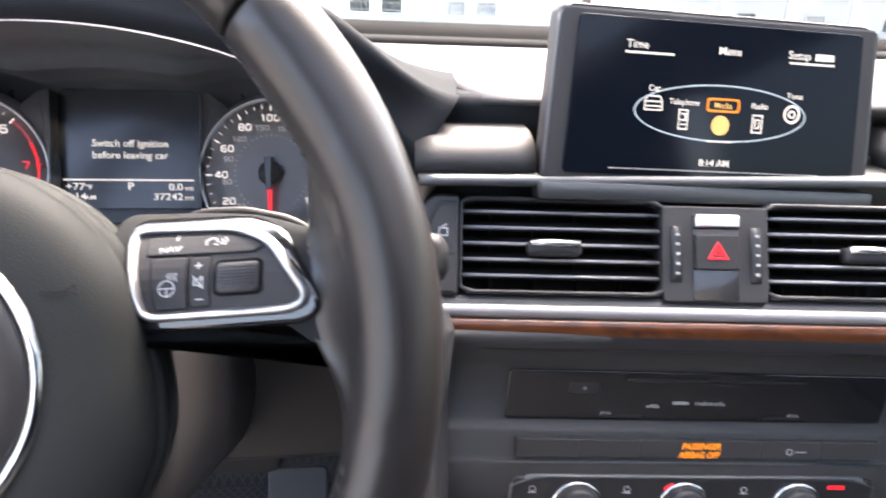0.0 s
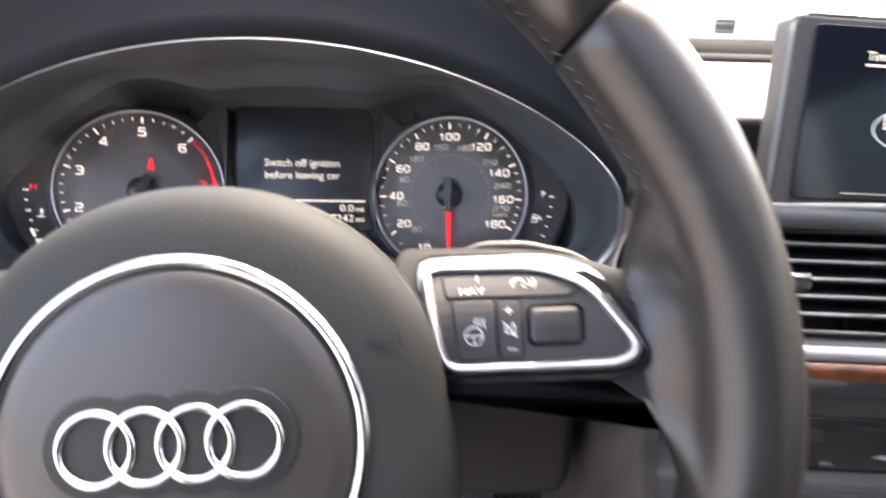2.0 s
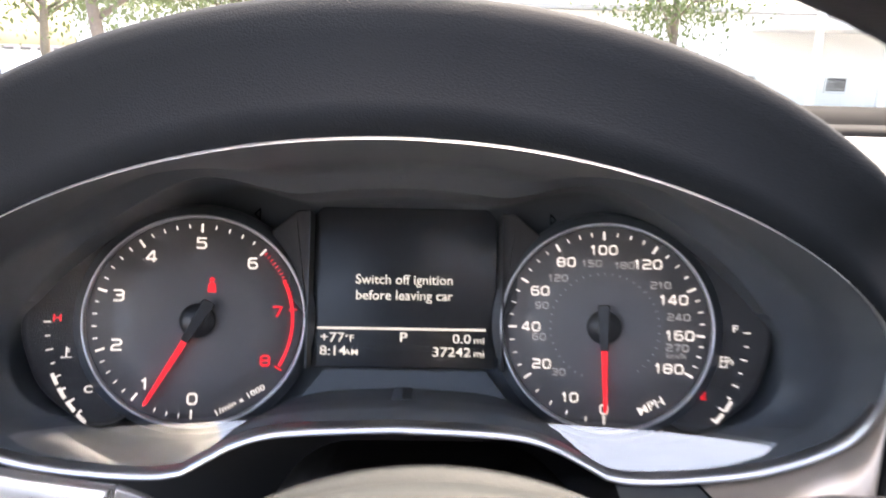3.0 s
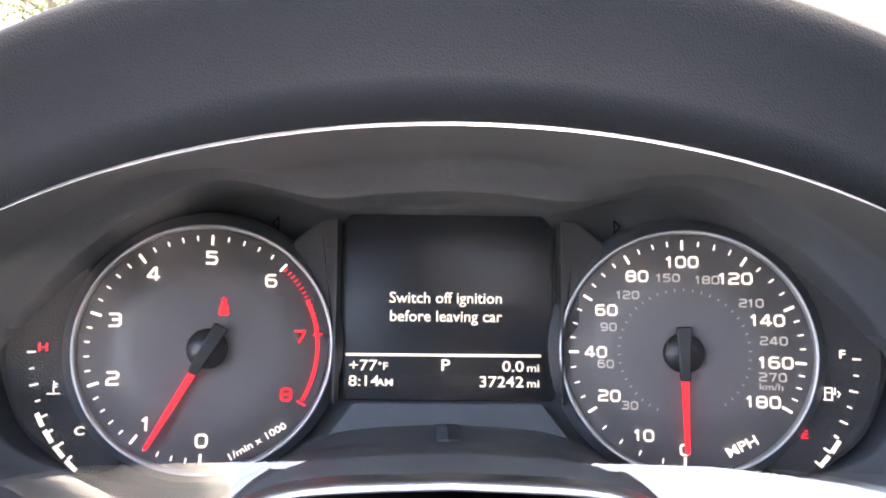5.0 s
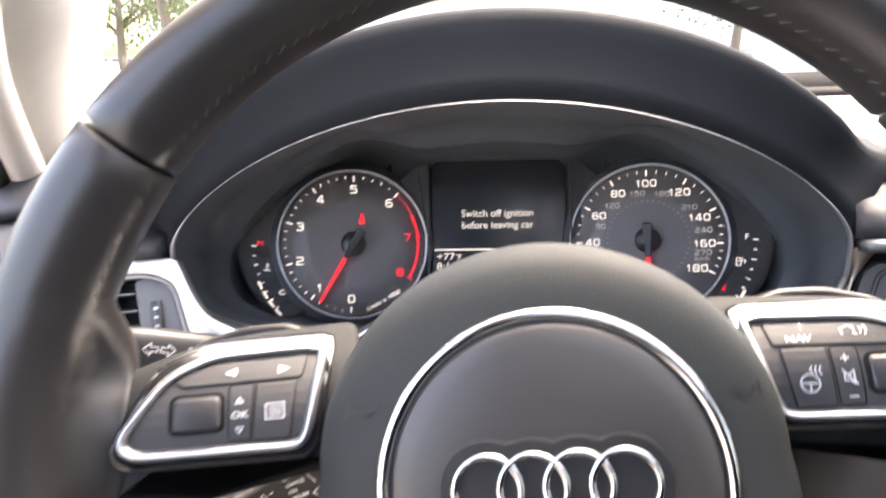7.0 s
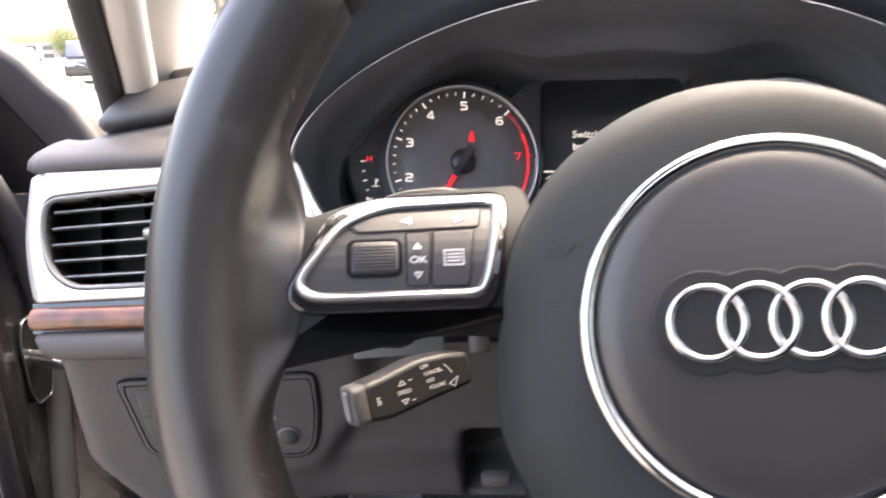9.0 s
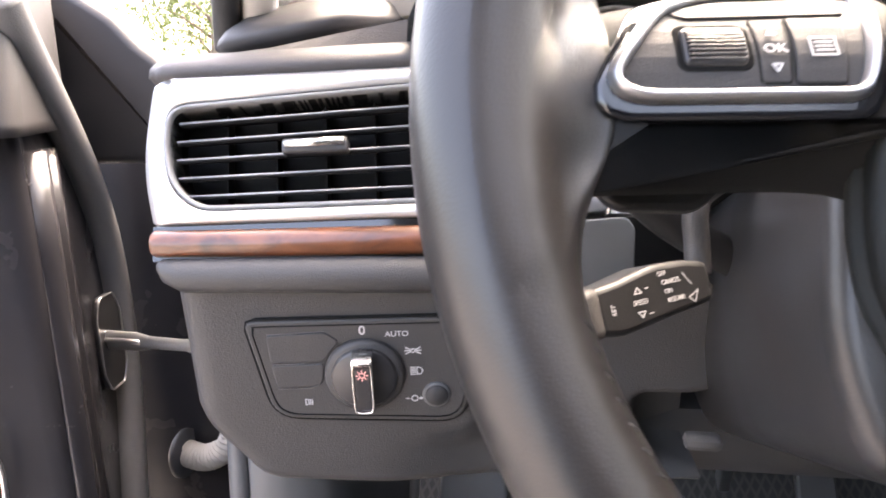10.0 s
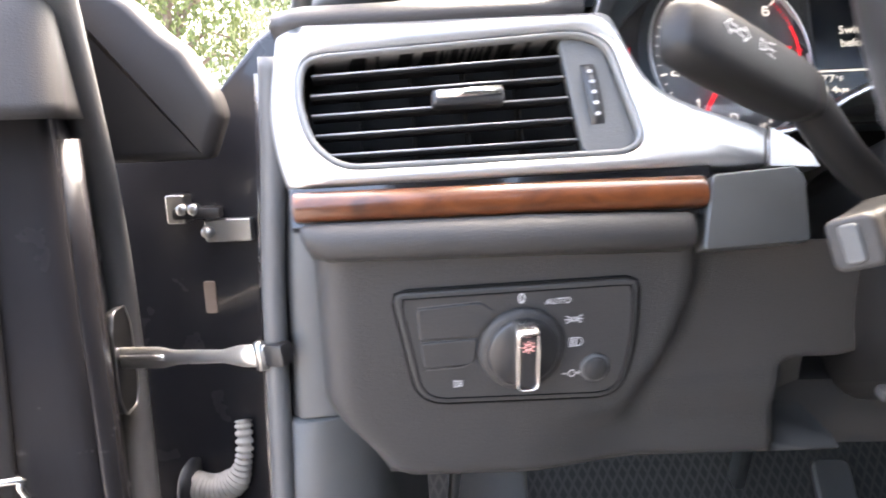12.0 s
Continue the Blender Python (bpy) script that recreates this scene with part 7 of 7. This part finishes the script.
part("pillar_plug", plate(rrect(0.013, 0.036, 0.003), 0.004, 0.001, 0.0015), mat("tan_plug", (0.3, 0.22, 0.17), 0.5, 0, 0.2, 900, 0.1), body, "small tan plug in the pillar", pose(-0.569, 0.849, 0.807, 90))


def check_strap():
    t = thing("check_strap", pose(-0.54, 0.7, 0.8), "steel door check strap", "check strap")
    a, b = Vector((-0.628, 0.738, 0.779)), Vector((-0.447, 0.668, 0.803))
    X = (b - a).normalized()
    Y = Vector((0, 0, 1)).cross(X).normalized()
    M = Matrix((X, Y, X.cross(Y))).transposed().to_4x4()
    M.translation = a
    part("bar", smooth(loft([[(x, 0.004 * math.cos(k), h * math.sin(k)) for k in [2 * math.pi * j / 12 for j in range(12)]] for x, h in ((-0.03, 0.0105), (0.0, 0.0105), (0.07, 0.0102), (0.09, 0.0068), (0.145, 0.006), (0.165, 0.0098), (0.192, 0.0098))]), 60), BRIGHTSTEEL, t, "", M)
    part("bar_rib", smooth(loft([[(x, -0.004 + 0.0016 * math.cos(k), 0.001 + 0.0028 * math.sin(k)) for k in [2 * math.pi * j / 10 for j in range(10)]] for x in (-0.03, 0.0, 0.06, 0.078)]), 60), BRIGHTSTEEL, t, "raised rib of the strap", M)
    part("pin", lathe([(0.0, 0.0125), (0.003, 0.0125), (0.005, 0.011), (0.005, -0.011), (0.003, -0.0125), (0.0, -0.0125)], 16), STEEL, t, "", M @ pose(0.185, 0, 0))
    part("bracket", box(0.02, 0.016, 0.019, 0.003), SATIN, t, "", M @ pose(0.2, 0.004, 0))


def hinge():
    t = thing("door_hinge", pose(-0.57, 0.82, 0.9), "dark steel door hinge with bolts", "hinge")
    M = pose(-0.565, 0.838, 0.895, 90)
    part("leaf", plate(rrect(0.05, 0.024, 0.003, 0.03, -0.012), 0.01, 0.002, 0.008), STEEL, t, "", M)
    part("leaf_small", plate(rrect(0.02, 0.03, 0.003, -0.022, 0.012), 0.02, 0.002, 0.012), STEEL, t, "", M)
    part("arm", box(0.05, 0.012, 0.016, 0.003), SATIN, t, "", M @ pose(0.002, 0.008, 0.012))
    for x, y in ((-0.012, 0.012), (0.0, 0.012), (0.012, -0.012)):
        part("bolt", lathe([(0.0, 0.006), (0.005, 0.0055), (0.0065, 0.002), (0.0065, -0.004), (0.0, -0.004)], 12), STEEL, t, "", M @ pose(x, y, 0.016))


def wiring_hose():
    t = thing("wiring_hose", pose(-0.58, 0.82, 0.6), "pale ribbed wiring hose at the door hinge", "hose")
    path = [Vector(p) for p in spline([(-0.602, 0.83, 0.594), (-0.576, 0.826, 0.592), (-0.553, 0.826, 0.603), (-0.543, 0.83, 0.63), (-0.543, 0.838, 0.668)], 10, False)]
    n = len(path)
    rad, pts = [], []
    for i in range(n - 1):
        for k in range(2):
            pts.append(path[i].lerp(path[i + 1], k / 2))
            rad.append(0.0122 if (len(pts) // 2) % 2 else 0.0165)
    part("bellows", tube(pts, [r * (1.0 - 0.4 * ease(36, 56, i)) for i, r in enumerate(rad)], 14), mat("hose_rubber", (0.54, 0.5, 0.44), 0.6, spread=0.1), t)
    part("grommet", lathe([(0.0, 0.006), (0.024, 0.005), (0.03, 0.0), (0.03, -0.006), (0.0, -0.006)], 28), RUBBER, t, "black rubber grommet", pose(-0.608, 0.83, 0.594, 0, -90, 0) @ pose(0, 0, 0))


check_strap()
hinge()
wiring_hose()


# ---- footwell ----
def pedals():
    t = thing("brake_pedal", pose(0.085, 0.95, 0.45), "black rubber brake pedal on a steel arm", "pedal")
    part("pad", plate(rrect(0.09, 0.055, 0.012), 0.012, 0.004, 0.006), RUBBER, t, "", pose(0.085, 0.95, 0.45, 55))
    part("arm", box(0.016, 0.03, 0.32, 0.004), STEEL, t, "", pose(0.085, 1.02, 0.6, 20))
    a = thing("accelerator_pedal", pose(0.19, 0.98, 0.42), "black rubber accelerator pedal", "pedal")
    part("pad", plate(rrect(0.05, 0.17, 0.012), 0.014, 0.004, 0.007), RUBBER, a, "", pose(0.19, 0.98, 0.44, 52))
    part("arm", box(0.014, 0.02, 0.1, 0.004), SATIN, a, "", pose(0.19, 1.02, 0.4, 20))
    f = thing("footrest", pose(-0.27, 1.0, 0.4), "grey plastic driver's footrest", "footrest")
    part("pad", plate(rrect(0.1, 0.26, 0.02), 0.02, 0.006, 0.01), GREYPL, f, "", pose(-0.27, 1.0, 0.44, 48))
    part("edge", tube(spline([(-0.335, 0.84, 0.5), (-0.32, 0.83, 0.53), (-0.312, 0.82, 0.58), (-0.305, 0.8, 0.64)], 6, False), 0.006, 8), STEEL, f, "")
    m = thing("floor_mat", pose(-0.02, 0.6, 0.34), "black woven floor mat", "floor mat")
    part("mat", plate(rrect(0.56, 0.96, 0.05), 0.012, 0.004, 0.006), WEAVE, m, "", pose(-0.05, 0.6, 0.343))


pedals()
